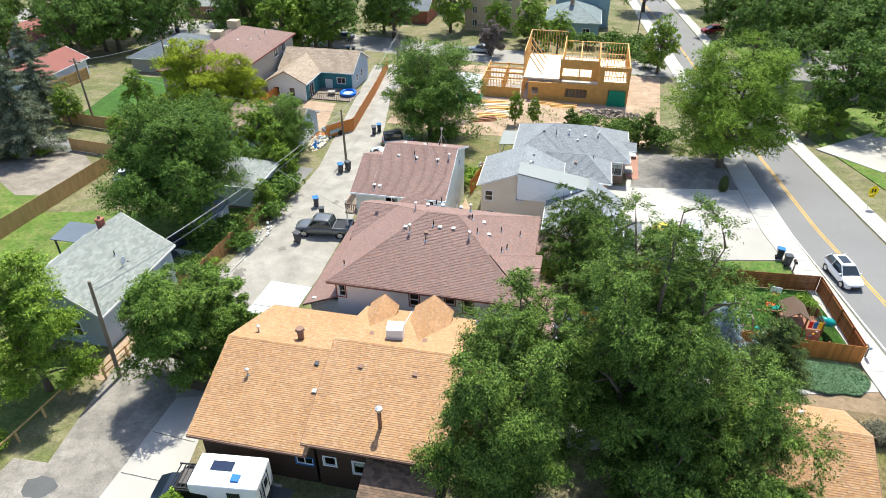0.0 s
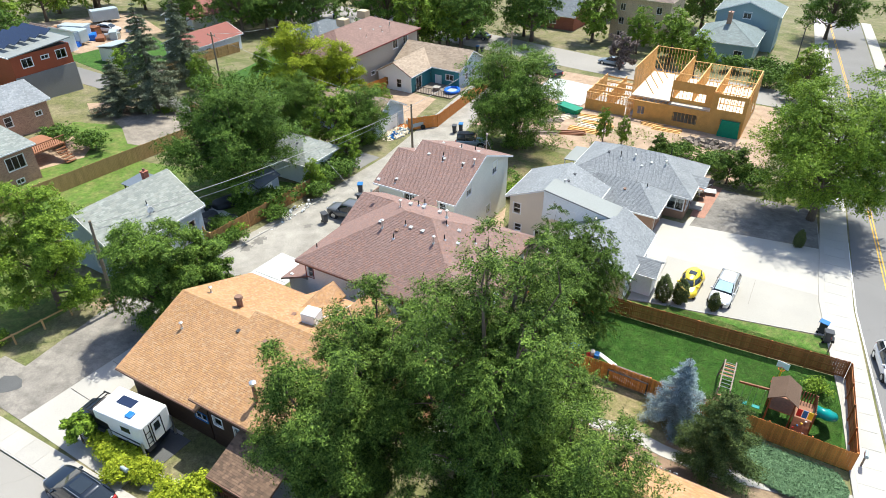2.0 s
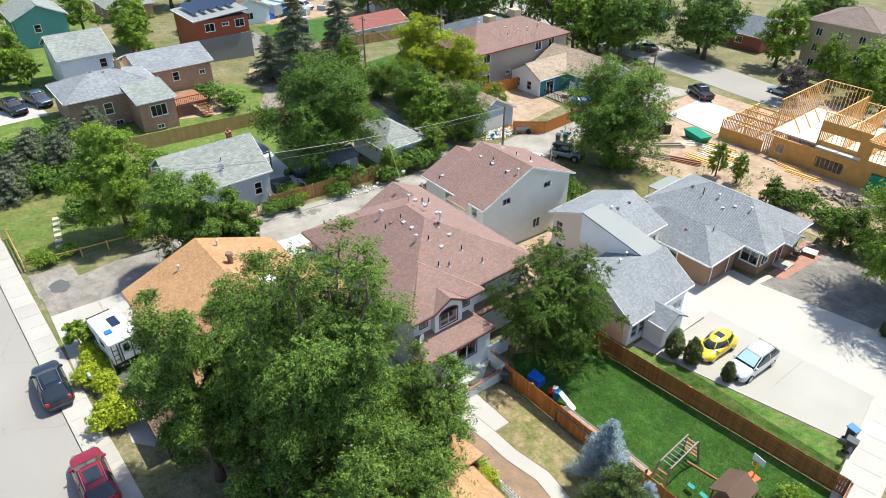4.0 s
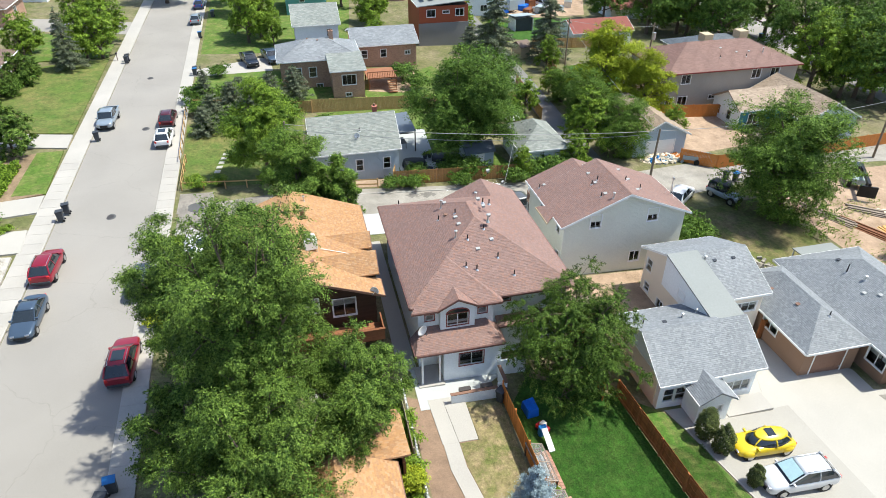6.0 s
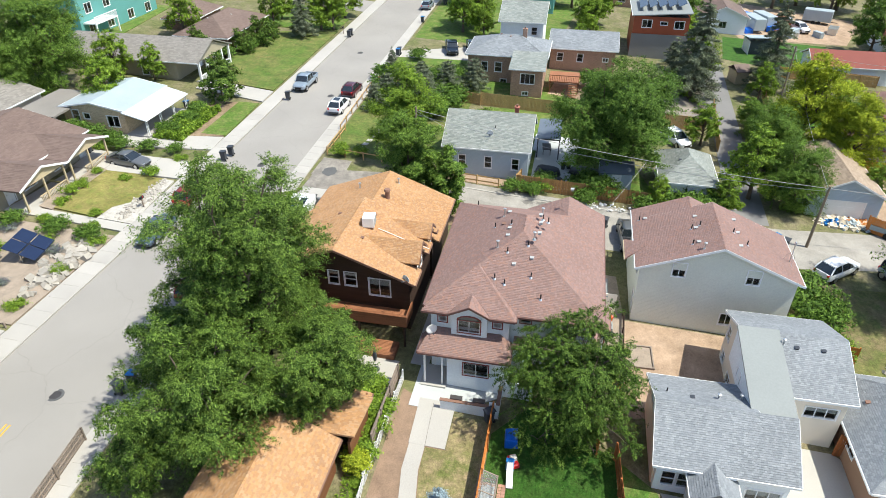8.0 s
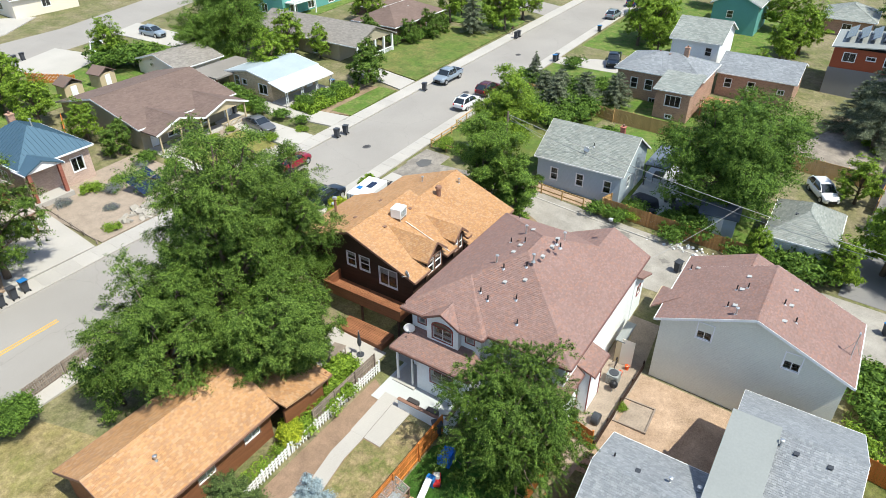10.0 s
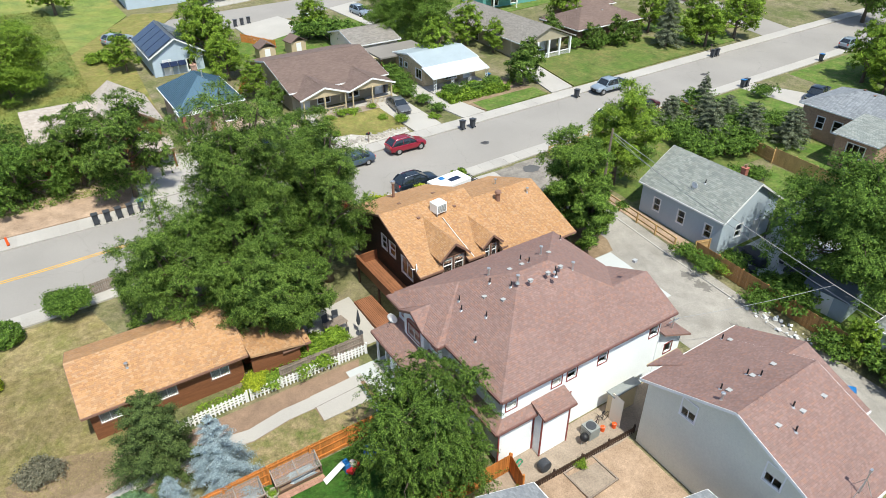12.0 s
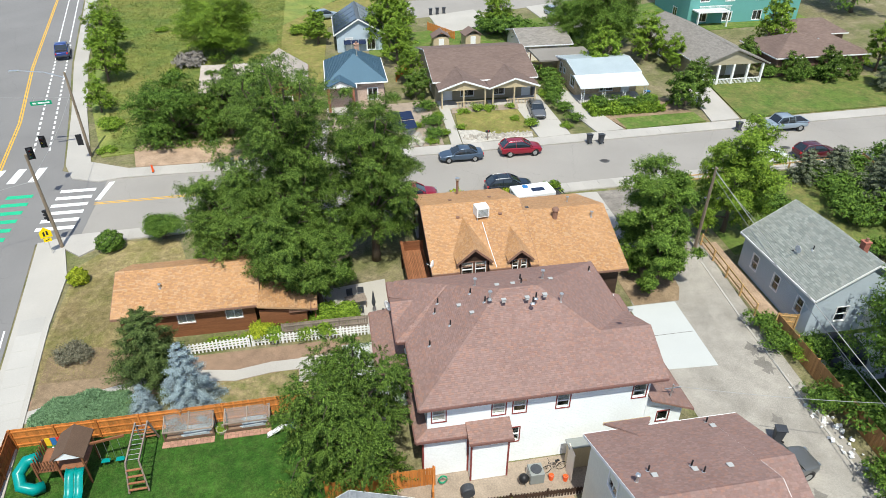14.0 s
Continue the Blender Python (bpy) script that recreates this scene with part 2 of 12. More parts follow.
SH_ORANGE = mat("tan orange shingle", (0.40, 0.213, 0.098), 0.72, 0.13, 0.5, 12, 0.2, island=0.22, tint=(0.445, 0.25, 0.123), spec=0.45)
SH_MAUVE = mat("mauve brown shingle", (0.245, 0.16, 0.14), 0.72, 0.12, 0.4, 12, 0.2, island=0.22, tint=(0.275, 0.177, 0.154), spec=0.2)


def blend_tabs(m, tones, patch, scale=0.35):
    """Shingle tabs in several tones, with broad patches that lean towards one weathered tone."""
    t, n = m.node_tree, m.node_tree.nodes
    geo = [q for q in n if q.type == 'NEW_GEOMETRY'][0]
    hsv = [q for q in n if q.type == 'HUE_SAT'][0]
    ramp = n.new("ShaderNodeValToRGB")
    ramp.color_ramp.interpolation = 'CONSTANT'
    while len(ramp.color_ramp.elements) < len(tones):
        ramp.color_ramp.elements.new(0.5)
    for k, tone in enumerate(tones):
        ramp.color_ramp.elements[k].position = k / len(tones)
        ramp.color_ramp.elements[k].color = (*tone, 1)
    t.links.new(geo.outputs["Random Per Island"], ramp.inputs[0])
    q = n.new("ShaderNodeTexNoise")
    q.inputs["Scale"].default_value, q.inputs["Detail"].default_value, q.inputs["Roughness"].default_value = scale, 6, 0.7
    t.links.new(geo.outputs["Position"], q.inputs["Vector"])
    r = n.new("ShaderNodeMapRange")
    r.inputs[1].default_value, r.inputs[2].default_value, r.inputs[4].default_value = 0.38, 0.68, 0.65
    t.links.new(q.outputs[0], r.inputs[0])
    mx = n.new("ShaderNodeMix")
    mx.data_type = 'RGBA'
    mx.inputs[7].default_value = (*patch, 1)
    t.links.new(ramp.outputs[0], mx.inputs[6])
    t.links.new(r.outputs[0], mx.inputs[0])
    t.links.new(mx.outputs[2], hsv.inputs["Color"])


blend_tabs(SH_MAUVE, ((0.255, 0.162, 0.14), (0.27, 0.16, 0.134), (0.246, 0.162, 0.143), (0.29, 0.166, 0.13), (0.236, 0.152, 0.134), (0.262, 0.168, 0.144)), (0.256, 0.169, 0.148))
blend_tabs(SH_ORANGE, ((0.40, 0.213, 0.098), (0.46, 0.245, 0.10), (0.37, 0.21, 0.11), (0.44, 0.27, 0.145), (0.36, 0.185, 0.08), (0.42, 0.225, 0.10)), (0.43, 0.25, 0.125), 0.5)
SH_GREY = mat("blue grey shingle", (0.205, 0.22, 0.235), 0.72, 0.2, 0.4, 14, 0.2, island=0.12, tint=(0.25, 0.265, 0.28), spec=0.45)
SH_SAGE = mat("weathered sage shingle", (0.205, 0.225, 0.205), 0.72, 0.18, 0.5, 22, 0.12, island=0.12, tint=(0.265, 0.285, 0.26), spec=0.45)
blend_tabs(SH_GREY, ((0.21, 0.225, 0.24), (0.24, 0.255, 0.27), (0.185, 0.2, 0.215), (0.265, 0.28, 0.292), (0.22, 0.232, 0.245)), (0.235, 0.25, 0.265), 0.5)
blend_tabs(SH_SAGE, ((0.215, 0.235, 0.215), (0.26, 0.28, 0.255), (0.19, 0.21, 0.195), (0.285, 0.30, 0.275), (0.235, 0.245, 0.22)), (0.245, 0.262, 0.24), 0.4)
SH_BROWN = mat("brown shingle", (0.155, 0.105, 0.085), 0.72, 0.16, 0.4, 22, 0.12, island=0.12, tint=(0.175, 0.122, 0.10), spec=0.45)
SH_REDBR = mat("red brown shingle", (0.195, 0.108, 0.088), 0.72, 0.16, 0.4, 12, 0.12, island=0.12, tint=(0.215, 0.122, 0.10), spec=0.45)
SH_BEIGE = mat("pale beige shingle", (0.39, 0.335, 0.285), 0.72, 0.14, 0.4, 22, 0.12, island=0.12, tint=(0.43, 0.375, 0.325), spec=0.45)
PORCH_WHITE = mat("white porch roofing", (0.52, 0.56, 0.58), 0.5, 0.08, 0.4, 8, 0.05)
SH_TAN = mat("tan shingle", (0.30, 0.22, 0.155), 0.72, 0.18, 0.4, 22, 0.12, island=0.18, tint=(0.36, 0.275, 0.20), spec=0.45)
SH_WARM = mat("warm grey shingle", (0.215, 0.195, 0.17), 0.72, 0.16, 0.4, 22, 0.12, island=0.14, tint=(0.255, 0.232, 0.205), spec=0.45)
SH_DARKBR = mat("dark brown shingle", (0.13, 0.08, 0.05), 0.7, 0.20, 0.4, 22, 0.12, island=0.4, tint=(0.20, 0.12, 0.075), spec=0.5)
SH_CHAR = mat("charcoal shingle", (0.10, 0.12, 0.14), 0.7, 0.16, 0.4, 22, 0.12, island=0.3, spec=0.5)
SH_RED = mat("red metal roofing", (0.21, 0.05, 0.035), 0.6, 0.14, 0.4, 10, 0.1)
SH_TEAL = mat("grey green shingle", (0.15, 0.19, 0.19), 0.7, 0.16, 0.4, 22, 0.12, island=0.3, spec=0.5)
METAL_BLUE = mat("blue standing seam metal", (0.085, 0.155, 0.21), 0.45, 0.08, 0.5, 8, 0.05, metal=0.4)
METAL_WHITE = mat("pale blue metal roofing", (0.36, 0.42, 0.445), 0.5, 0.12, 0.6, 10, 0.05)
METAL_SHEET = mat("grey sheet roofing", (0.25, 0.265, 0.255), 0.6, 0.08, 0.4, 8, 0.08)
WHITE_SIDING = siding_mat("white lap siding", (0.80, 0.83, 0.84))
SAGE_SIDING = siding_mat("pale sage lap siding", (0.69, 0.69, 0.59))
BLUE_SIDING = siding_mat("pale blue lap siding", (0.40, 0.48, 0.55))
BLUEGREY_SIDING = siding_mat("slate blue lap siding", (0.40, 0.465, 0.515))
TEAL_SIDING = siding_mat("teal lap siding", (0.05, 0.22, 0.24))
GREEN_SIDING = siding_mat("sea green lap siding", (0.12, 0.33, 0.30))
TAUPE_SIDING = siding_mat("taupe lap siding", (0.36, 0.33, 0.285))
OLIVE_SIDING = siding_mat("olive grey lap siding", (0.36, 0.315, 0.225))
CREAM = mat("cream stucco", (0.759, 0.678, 0.564), 0.85, 0.07, 0.5, 20, 0.15)
DARK_WOOD = mat("dark stained wood", (0.055, 0.032, 0.022), 0.7, 0.35, 0.8, 12, 0.3, stretch=(0.6, 0.6, 6))
RED_WOOD = mat("red brown wood boards", (0.21, 0.085, 0.04), 0.6, 0.35, 0.8, 10, 0.3, stretch=(0.5, 0.5, 6))
DECK_WOOD = mat("oiled deck boards", (0.28, 0.12, 0.06), 0.6, 0.3, 0.8, 10, 0.3, rnd=0.3)
CEDAR = mat("orange stained cedar", (0.52, 0.19, 0.045), 0.7, 0.22, 0.8, 14, 0.2, rnd=0.4, stretch=(3, 3, 0.7))
CEDAR_DARK = mat("dark cedar", (0.34, 0.12, 0.04), 0.75, 0.25, 0.8, 14, 0.2, rnd=0.4, stretch=(3, 3, 0.7))
FENCE_OLD = mat("weathered fence wood", (0.513, 0.325, 0.143), 0.85, 0.3, 0.8, 12, 0.3, rnd=0.4, stretch=(3, 3, 0.7))
FENCE_LANE = mat("brown fence wood", (0.40, 0.21, 0.085), 0.85, 0.3, 0.8, 12, 0.3, rnd=0.4, stretch=(3, 3, 0.7))
GREY_WOOD = mat("grey weathered wood", (0.26, 0.21, 0.17), 0.9, 0.3, 0.8, 12, 0.3, rnd=0.3)
POLE_WOOD = mat("pole wood", (0.23, 0.18, 0.13), 0.9, 0.3, 0.8, 12, 0.3, stretch=(4, 4, 0.4))
RAW_WOOD = mat("new framing lumber", (0.72, 0.42, 0.16), 0.75, 0.2, 1.0, 10, 0.1, rnd=0.2)
OSB = mat("strand board sheathing", (0.56, 0.31, 0.095), 0.8, 0.22, 1.4, 26, 0.1)
PLY = mat("pale subfloor panels", (0.72, 0.62, 0.48), 0.8, 0.12, 0.8, 10, 0.1)
BRICK_TAN = brick_mat("tan brick", (0.44, 0.27, 0.19))
BRICK_BUFF = brick_mat("buff brick", (0.60, 0.45, 0.285))
BRICK_BROWN = brick_mat("brown brick", (0.23, 0.135, 0.10))
BRICK_PINK = brick_mat("pale pink stone", (0.56, 0.41, 0.33))
BRICK_RED = brick_mat("red brick", (0.36, 0.13, 0.09))
RED_PANEL = mat("rust red panels", (0.30, 0.075, 0.035), 0.6, 0.15, 0.6, 10, 0.1)
GREY_PANEL = siding_mat("grey panels", (0.20, 0.20, 0.20))
WHITE = mat("white paint", (0.8, 0.8, 0.79), 0.5, 0.06, 0.8, 12, 0.05)
RED_PAINT = mat("deep red door paint", (0.24, 0.02, 0.025), 0.4, 0.1, 0.8, 12, 0.03)
STUCCO_BROWN = mat("brown stucco", (0.285, 0.175, 0.115), 0.9, 0.1, 0.5, 18, 0.2)
MAROON = mat("maroon trim paint", (0.22, 0.045, 0.04), 0.5, 0.12, 0.8, 12, 0.05)
GUTTER = mat("mauve brown gutter paint", (0.19, 0.10, 0.085), 0.5, 0.12, 0.8, 12, 0.05)
BROWN_TRIM = mat("brown trim paint", (0.24, 0.135, 0.095), 0.6, 0.15, 0.8, 12, 0.05)
TAN_PAINT = mat("tan paint", (0.52, 0.42, 0.27), 0.6, 0.1, 0.8, 12, 0.05)
BLACK = mat("black plastic", (0.018, 0.018, 0.02), 0.45, 0.2, 1.5, 12, 0.05)
RUBBER = mat("tyre rubber", (0.02, 0.02, 0.02), 0.8, 0.2, 2, 20, 0.1)
DARKGREY = mat("dark grey plastic", (0.055, 0.06, 0.07), 0.45, 0.2, 1.5, 12, 0.05)
BLUE_PLASTIC = mat("blue plastic", (0.02, 0.16, 0.42), 0.4, 0.15, 1.5, 12, 0.05)
GALV = mat("galvanised metal", (0.60, 0.61, 0.61), 0.35, 0.12, 2, 14, 0.05, metal=0.8)
STEEL_DARK = mat("dark steel", (0.10, 0.09, 0.085), 0.5, 0.2, 2, 14, 0.05, metal=0.5)
ALU = mat("alloy", (0.55, 0.56, 0.57), 0.3, 0.08, 2, 14, 0.0, metal=0.9)
VENT_GREY = mat("pale vent paint", (0.42, 0.42, 0.41), 0.5, 0.1, 2, 14, 0.0)
GREEN_SIGN = mat("green sign", (0.0, 0.26, 0.13), 0.4, 0.05, 2, 14, 0.0)
YELLOW_SIGN = mat("yellow sign", (0.85, 0.62, 0.0), 0.4, 0.05, 2, 14, 0.0)
ORANGE_PLASTIC = mat("orange plastic", (0.75, 0.10, 0.02), 0.5, 0.1, 2, 14, 0.0)
TEAL_PLASTIC = mat("teal slide plastic", (0.0, 0.24, 0.22), 0.3, 0.08, 1, 10, 0.0)
YELLOW_PLASTIC = mat("yellow plastic", (0.8, 0.55, 0.03), 0.4, 0.05, 2, 10, 0.0)
RED_PLASTIC = mat("red plastic", (0.6, 0.03, 0.03), 0.4, 0.05, 2, 10, 0.0)
TARP_BLUE = mat("blue tarpaulin", (0.01, 0.14, 0.62), 0.4, 0.2, 2, 10, 0.4)
TARP_GREEN = mat("green debris netting", (0.0, 0.22, 0.13), 0.6, 0.2, 2, 10, 0.4)
SOLAR = mat("solar cells", (0.015, 0.025, 0.06), 0.15, 0.1, 2, 14, 0.0, spec=0.6)
GLASS = glass_mat("window glass")
DARKGLASS = mat("tinted car glass", (0.02, 0.027, 0.033), 0.04, 0.05, 1, 8, 0.0, spec=0.9)
CURTAIN = mat("pale blind", (0.55, 0.53, 0.49), 0.9, 0.1, 3, 14, 0.1)
# dark tone that stands in for the shade inside the houses
INTERIOR = mat("unlit room tone", (0.10, 0.09, 0.08), 0.9, 0.2, 1, 8, 0.0)
BARK = mat("bark", (0.13, 0.10, 0.075), 0.95, 0.35, 2, 14, 0.6, stretch=(3, 3, 0.7))
LEAF_ELM = mat("elm leaves", (0.029, 0.074, 0.012), 0.5, 0.26, 0.35, 1.2, 0.0, island=0.6, tint=(0.175, 0.265, 0.046), spec=0.12, translucent=0.16)
LEAF_COTTON = mat("cottonwood leaves", (0.055, 0.12, 0.018), 0.5, 0.26, 0.35, 1.0, 0.0, island=0.6, tint=(0.19, 0.295, 0.048), spec=0.12, translucent=0.2)
LEAF_PLUME = mat("feathery elm leaves", (0.018, 0.052, 0.009), 0.5, 0.34, 0.35, 1.0, 0.0, island=0.6, tint=(0.155, 0.245, 0.04), spec=0.12, translucent=0.16)
LEAF_MID = mat("green leaves", (0.095, 0.18, 0.02), 0.5, 0.2, 0.35, 3, 0.0, island=0.5, tint=(0.25, 0.36, 0.042), spec=0.12, translucent=0.19)
LEAF_DARK = mat("dark leaves", (0.042, 0.095, 0.016), 0.6, 0.2, 0.35, 3, 0.0, island=0.5, tint=(0.14, 0.232, 0.036), spec=0.12, translucent=0.13)
LEAF_YELLOW = mat("yellow green leaves", (0.21, 0.29, 0.022), 0.7, 0.25, 0.35, 3, 0.0, island=0.5, tint=(0.40, 0.44, 0.035), spec=0.12, translucent=0.2)
LAWN_MIX = ground_mat("thin lawn", (0.26, 0.2, 0.105), (0.115, 0.135, 0.035), (0.32, 0.235, 0.14), 0.4, 0.95, 14, 0.6)


def mesh_panel_mat(name, base, cover):
    """Fine wire cloth, too fine to see its wires: partly open."""
    m = mat(name, base, 0.6, 0.2, 1.5, 30, 0.1)
    t, n = m.node_tree, m.node_tree.nodes
    clear, mx = n.new("ShaderNodeBsdfTransparent"), n.new("ShaderNodeMixShader")
    mx.inputs[0].default_value = cover
    t.links.new(clear.outputs[0], mx.inputs[1])
    t.links.new(n["Principled BSDF"].outputs[0], mx.inputs[2])
    t.links.new(mx.outputs[0], n["Material Output"].inputs[0])
    return m


WIRE_CLOTH = mesh_panel_mat("grey wire cloth", (0.30, 0.29, 0.27), 0.24)
BRICK_PAVER = mat("pink clay paver", (0.40, 0.22, 0.155), 0.85, 0.2, 1.0, 14, 0.2, rnd=0.3)
FRAME_WOOD = mat("weathered brown timber", (0.12, 0.075, 0.05), 0.8, 0.25, 1.0, 18, 0.2)
METAL_SLATE = mat("slate blue sheet metal", (0.13, 0.155, 0.19), 0.45, 0.12, 0.6, 8, 0.05)
COVER_DARK = mat("dark weather cover", (0.03, 0.034, 0.042), 0.55, 0.3, 1.5, 8, 0.3)
TWIG_GREY = mat("grey dead twigs", (0.26, 0.235, 0.21), 0.9, 0.2, 0.5, 6, 0.0, island=0.4)
LEAF_SAGE = mat("dry grey brown leaves", (0.14, 0.135, 0.085), 0.8, 0.25, 0.35, 3, 0.0, island=0.5, tint=(0.21, 0.195, 0.135), translucent=0.15)
LAVENDER = mat("lavender sprays", (0.15, 0.14, 0.20), 0.8, 0.25, 0.5, 4, 0.0, island=0.5, tint=(0.16, 0.20, 0.13), translucent=0.1)
NEEDLE = mat("pine needles", (0.045, 0.082, 0.02), 0.8, 0.25, 0.5, 4, 0.0, island=0.6, tint=(0.13, 0.18, 0.05), translucent=0.12)
NEEDLE_OLIVE = mat("olive juniper sprays", (0.05, 0.075, 0.018), 0.75, 0.25, 0.5, 4, 0.0, island=0.6, tint=(0.12, 0.145, 0.04), translucent=0.1)
NEEDLE_DUSTY = mat("dusty spruce needles", (0.10, 0.125, 0.07), 0.8, 0.25, 0.5, 4, 0.0, island=0.6, tint=(0.20, 0.225, 0.14), translucent=0.12)
NEEDLE_BLUE = mat("blue spruce needles", (0.19, 0.26, 0.285), 0.8, 0.2, 0.5, 4, 0.0, island=0.4, tint=(0.42, 0.51, 0.54), translucent=0.1)
JUNIPER_PALE = mat("grey green juniper sprays", (0.085, 0.165, 0.075), 0.75, 0.2, 0.5, 4, 0.0, island=0.4, tint=(0.15, 0.25, 0.125), translucent=0.1)

# ---- building helpers ----
def gz(x, y):
    """Height of the gently sloping ground."""
    return 0.7 - 0.046 * y - 0.004 * x


class Solid:
    """Collects corners and faces of one mesh."""
    def __init__(self):
        self.v, self.f = [], []

    def add(self, verts, faces):
        k = len(self.v)
        self.v.extend(tuple(p) for p in verts)
        self.f.extend(tuple(i + k for i in q) for q in faces)
        return self

    def box(self, x0, y0, z0, x1, y1, z1, m=None):
        c = [(x0, y0, z0), (x1, y0, z0), (x1, y1, z0), (x0, y1, z0), (x0, y0, z1), (x1, y0, z1), (x1, y1, z1), (x0, y1, z1)]
        if m is not None:
            c = [m @ Vector(p) for p in c]
        return self.add(c, [(3, 2, 1, 0), (4, 5, 6, 7), (0, 1, 5, 4), (1, 2, 6, 5), (2, 3, 7, 6), (3, 0, 4, 7)])

    def beam(self, p, q, w, h):
        """A square bar from p to q."""
        p, q = Vector(p), Vector(q)
        d = q - p
        u = d.cross(Vector((0, 0, 1)))
        u = u.normalized() if u.length > 1e-4 * d.length else Vector((1, 0, 0))
        s = u.cross(d).normalized()
        c = [e + u * a * w / 2 + s * b * h / 2 for e in (p, q) for a, b in ((-1, -1), (1, -1), (1, 1), (-1, 1))]
        return self.add(c, [(3, 2, 1, 0), (4, 5, 6, 7), (0, 1, 5, 4), (1, 2, 6, 5), (2, 3, 7, 6), (3, 0, 4, 7)])

    def tube(self, pts, radii, n=8, cap=True):
        pts = [Vector(p) for p in pts]
        k = len(self.v)
        for i, p in enumerate(pts):
            d = (pts[min(i + 1, len(pts) - 1)] - pts[max(i - 1, 0)]).normalized()
            u = d.cross(Vector((0.31, 0.17, 0.93)))
            u = (u if u.length > 1e-3 else d.cross(Vector((1, 0, 0)))).normalized()
            s = d.cross(u)
            r = radii[i] if isinstance(radii, (list, tuple)) else radii
            for j in range(n):
                a = 2 * math.pi * j / n
                self.v.append(tuple(p + u * r * math.cos(a) + s * r * math.sin(a)))
        for i in range(len(pts) - 1):
            for j in range(n):
                a, b = k + i * n + j, k + i * n + (j + 1) % n
                self.f.append((a, b, b + n, a + n))
        if cap:
            self.f.append(tuple(k + j for j in reversed(range(n))))
            self.f.append(tuple(k + (len(pts) - 1) * n + j for j in range(n)))
        return self

    def prism(self, poly, d):
        """A polygon pushed along the vector d."""
        n, d = len(poly), Vector(d)
        a = [Vector(p) for p in poly]
        return self.add(a + [p + d for p in a], [tuple(range(n)), tuple(reversed(range(n, 2 * n)))] + [((i + 1) % n, i, i + n, (i + 1) % n + n) for i in range(n)])

    def loft(self, rings):
        n, k = len(rings[0]), len(self.v)
        for r in rings:
            self.v.extend(tuple(p) for p in r)
        for i in range(len(rings) - 1):
            for j in range(n):
                a, b = k + i * n + j, k + i * n + (j + 1) % n
                self.f.append((a, b, b + n, a + n))
        self.f.append(tuple(k + j for j in reversed(range(n))))
        self.f.append(tuple(k + (len(rings) - 1) * n + j for j in range(n)))
        return self

    def dome(self, c, rx, ry, rz, n=10, rows=5, low=-0.2):
        rings = []
        for i in range(rows + 1):
            a = low + (math.pi / 2 - 0.06 - low) * i / rows
            rings.append([(c[0] + rx * math.cos(a) * math.cos(2 * math.pi * j / n), c[1] + ry * math.cos(a) * math.sin(2 * math.pi * j / n), c[2] + rz * math.sin(a)) for j in range(n)])
        return self.loft(rings)

    def mesh(self, name):
        me = bpy.data.meshes.new(name)
        me.from_pydata([tuple(p) for p in self.v], [], self.f)
        bm = bmesh.new()
        bm.from_mesh(me)
        bmesh.ops.remove_doubles(bm, verts=bm.verts, dist=2e-4)
        bmesh.ops.recalc_face_normals(bm, faces=bm.faces)
        bm.to_mesh(me)
        bm.free()
        return me


def part(name, solid, material, parent=None, label="", bevel=0.0, smooth=False):
    me = solid.mesh(name) if isinstance(solid, Solid) else solid
    if not me.materials:
        me.materials.append(material)
    if smooth:
        me.polygons.foreach_set("use_smooth", [True] * len(me.polygons))
    ob = new(name, me)
    if parent is not None:
        ob.parent = parent
    if bevel:
        b = ob.modifiers.new("bevel", 'BEVEL')
        b.width, b.segments, b.limit_method, b.angle_limit = bevel, 2, 'ANGLE', radians(35)
    return tagged(ob, label)


def thing(name, label, category, x=0.0, y=0.0, turn=0.0, z=None, group="", kind=""):
    ob = new(name)
    ob.matrix_basis = pose(x, y, gz(x, y) if z is None else z, 0, 0, turn)
    ob.empty_display_size = 0.2
    return tagged(ob, label, category, group, kind)


def sheet(name, pts, h, material, label, thick=0.3):
    """A flat piece of ground that follows the slope, h above it."""
    s = Solid()
    s.prism([(x, y, gz(x, y) + h) for x, y in pts], (0, 0, -thick))
    return tagged(part(name, s, material), label, "ground", kind="structure")


def strip(pts, w):
    """The outline of a band of width w along a line."""
    pts = [Vector(p) for p in pts]
    left, right = [], []
    for i, p in enumerate(pts):
        d = (pts[min(i + 1, len(pts) - 1)] - pts[max(i - 1, 0)]).normalized()
        nrm = Vector((-d.y, d.x)) * w / 2
        left.append(tuple(p + nrm))
        right.append(tuple(p - nrm))
    return left + right[::-1]


def fast_mesh(name, verts, quads, material):
    me = bpy.data.meshes.new(name)
    me.vertices.add(len(verts))
    me.vertices.foreach_set("co", np.asarray(verts, np.float32).ravel())
    q = np.asarray(quads, np.int32)
    me.loops.add(q.size)
    me.loops.foreach_set("vertex_index", q.ravel())
    me.polygons.add(len(q))
    me.polygons.foreach_set("loop_start", np.arange(0, q.size, q.shape[1], dtype=np.int32))
    me.polygons.foreach_set("use_smooth", np.zeros(len(q), bool))
    me.update(calc_edges=True)
    me.validate()
    me.materials.append(material)
    return me


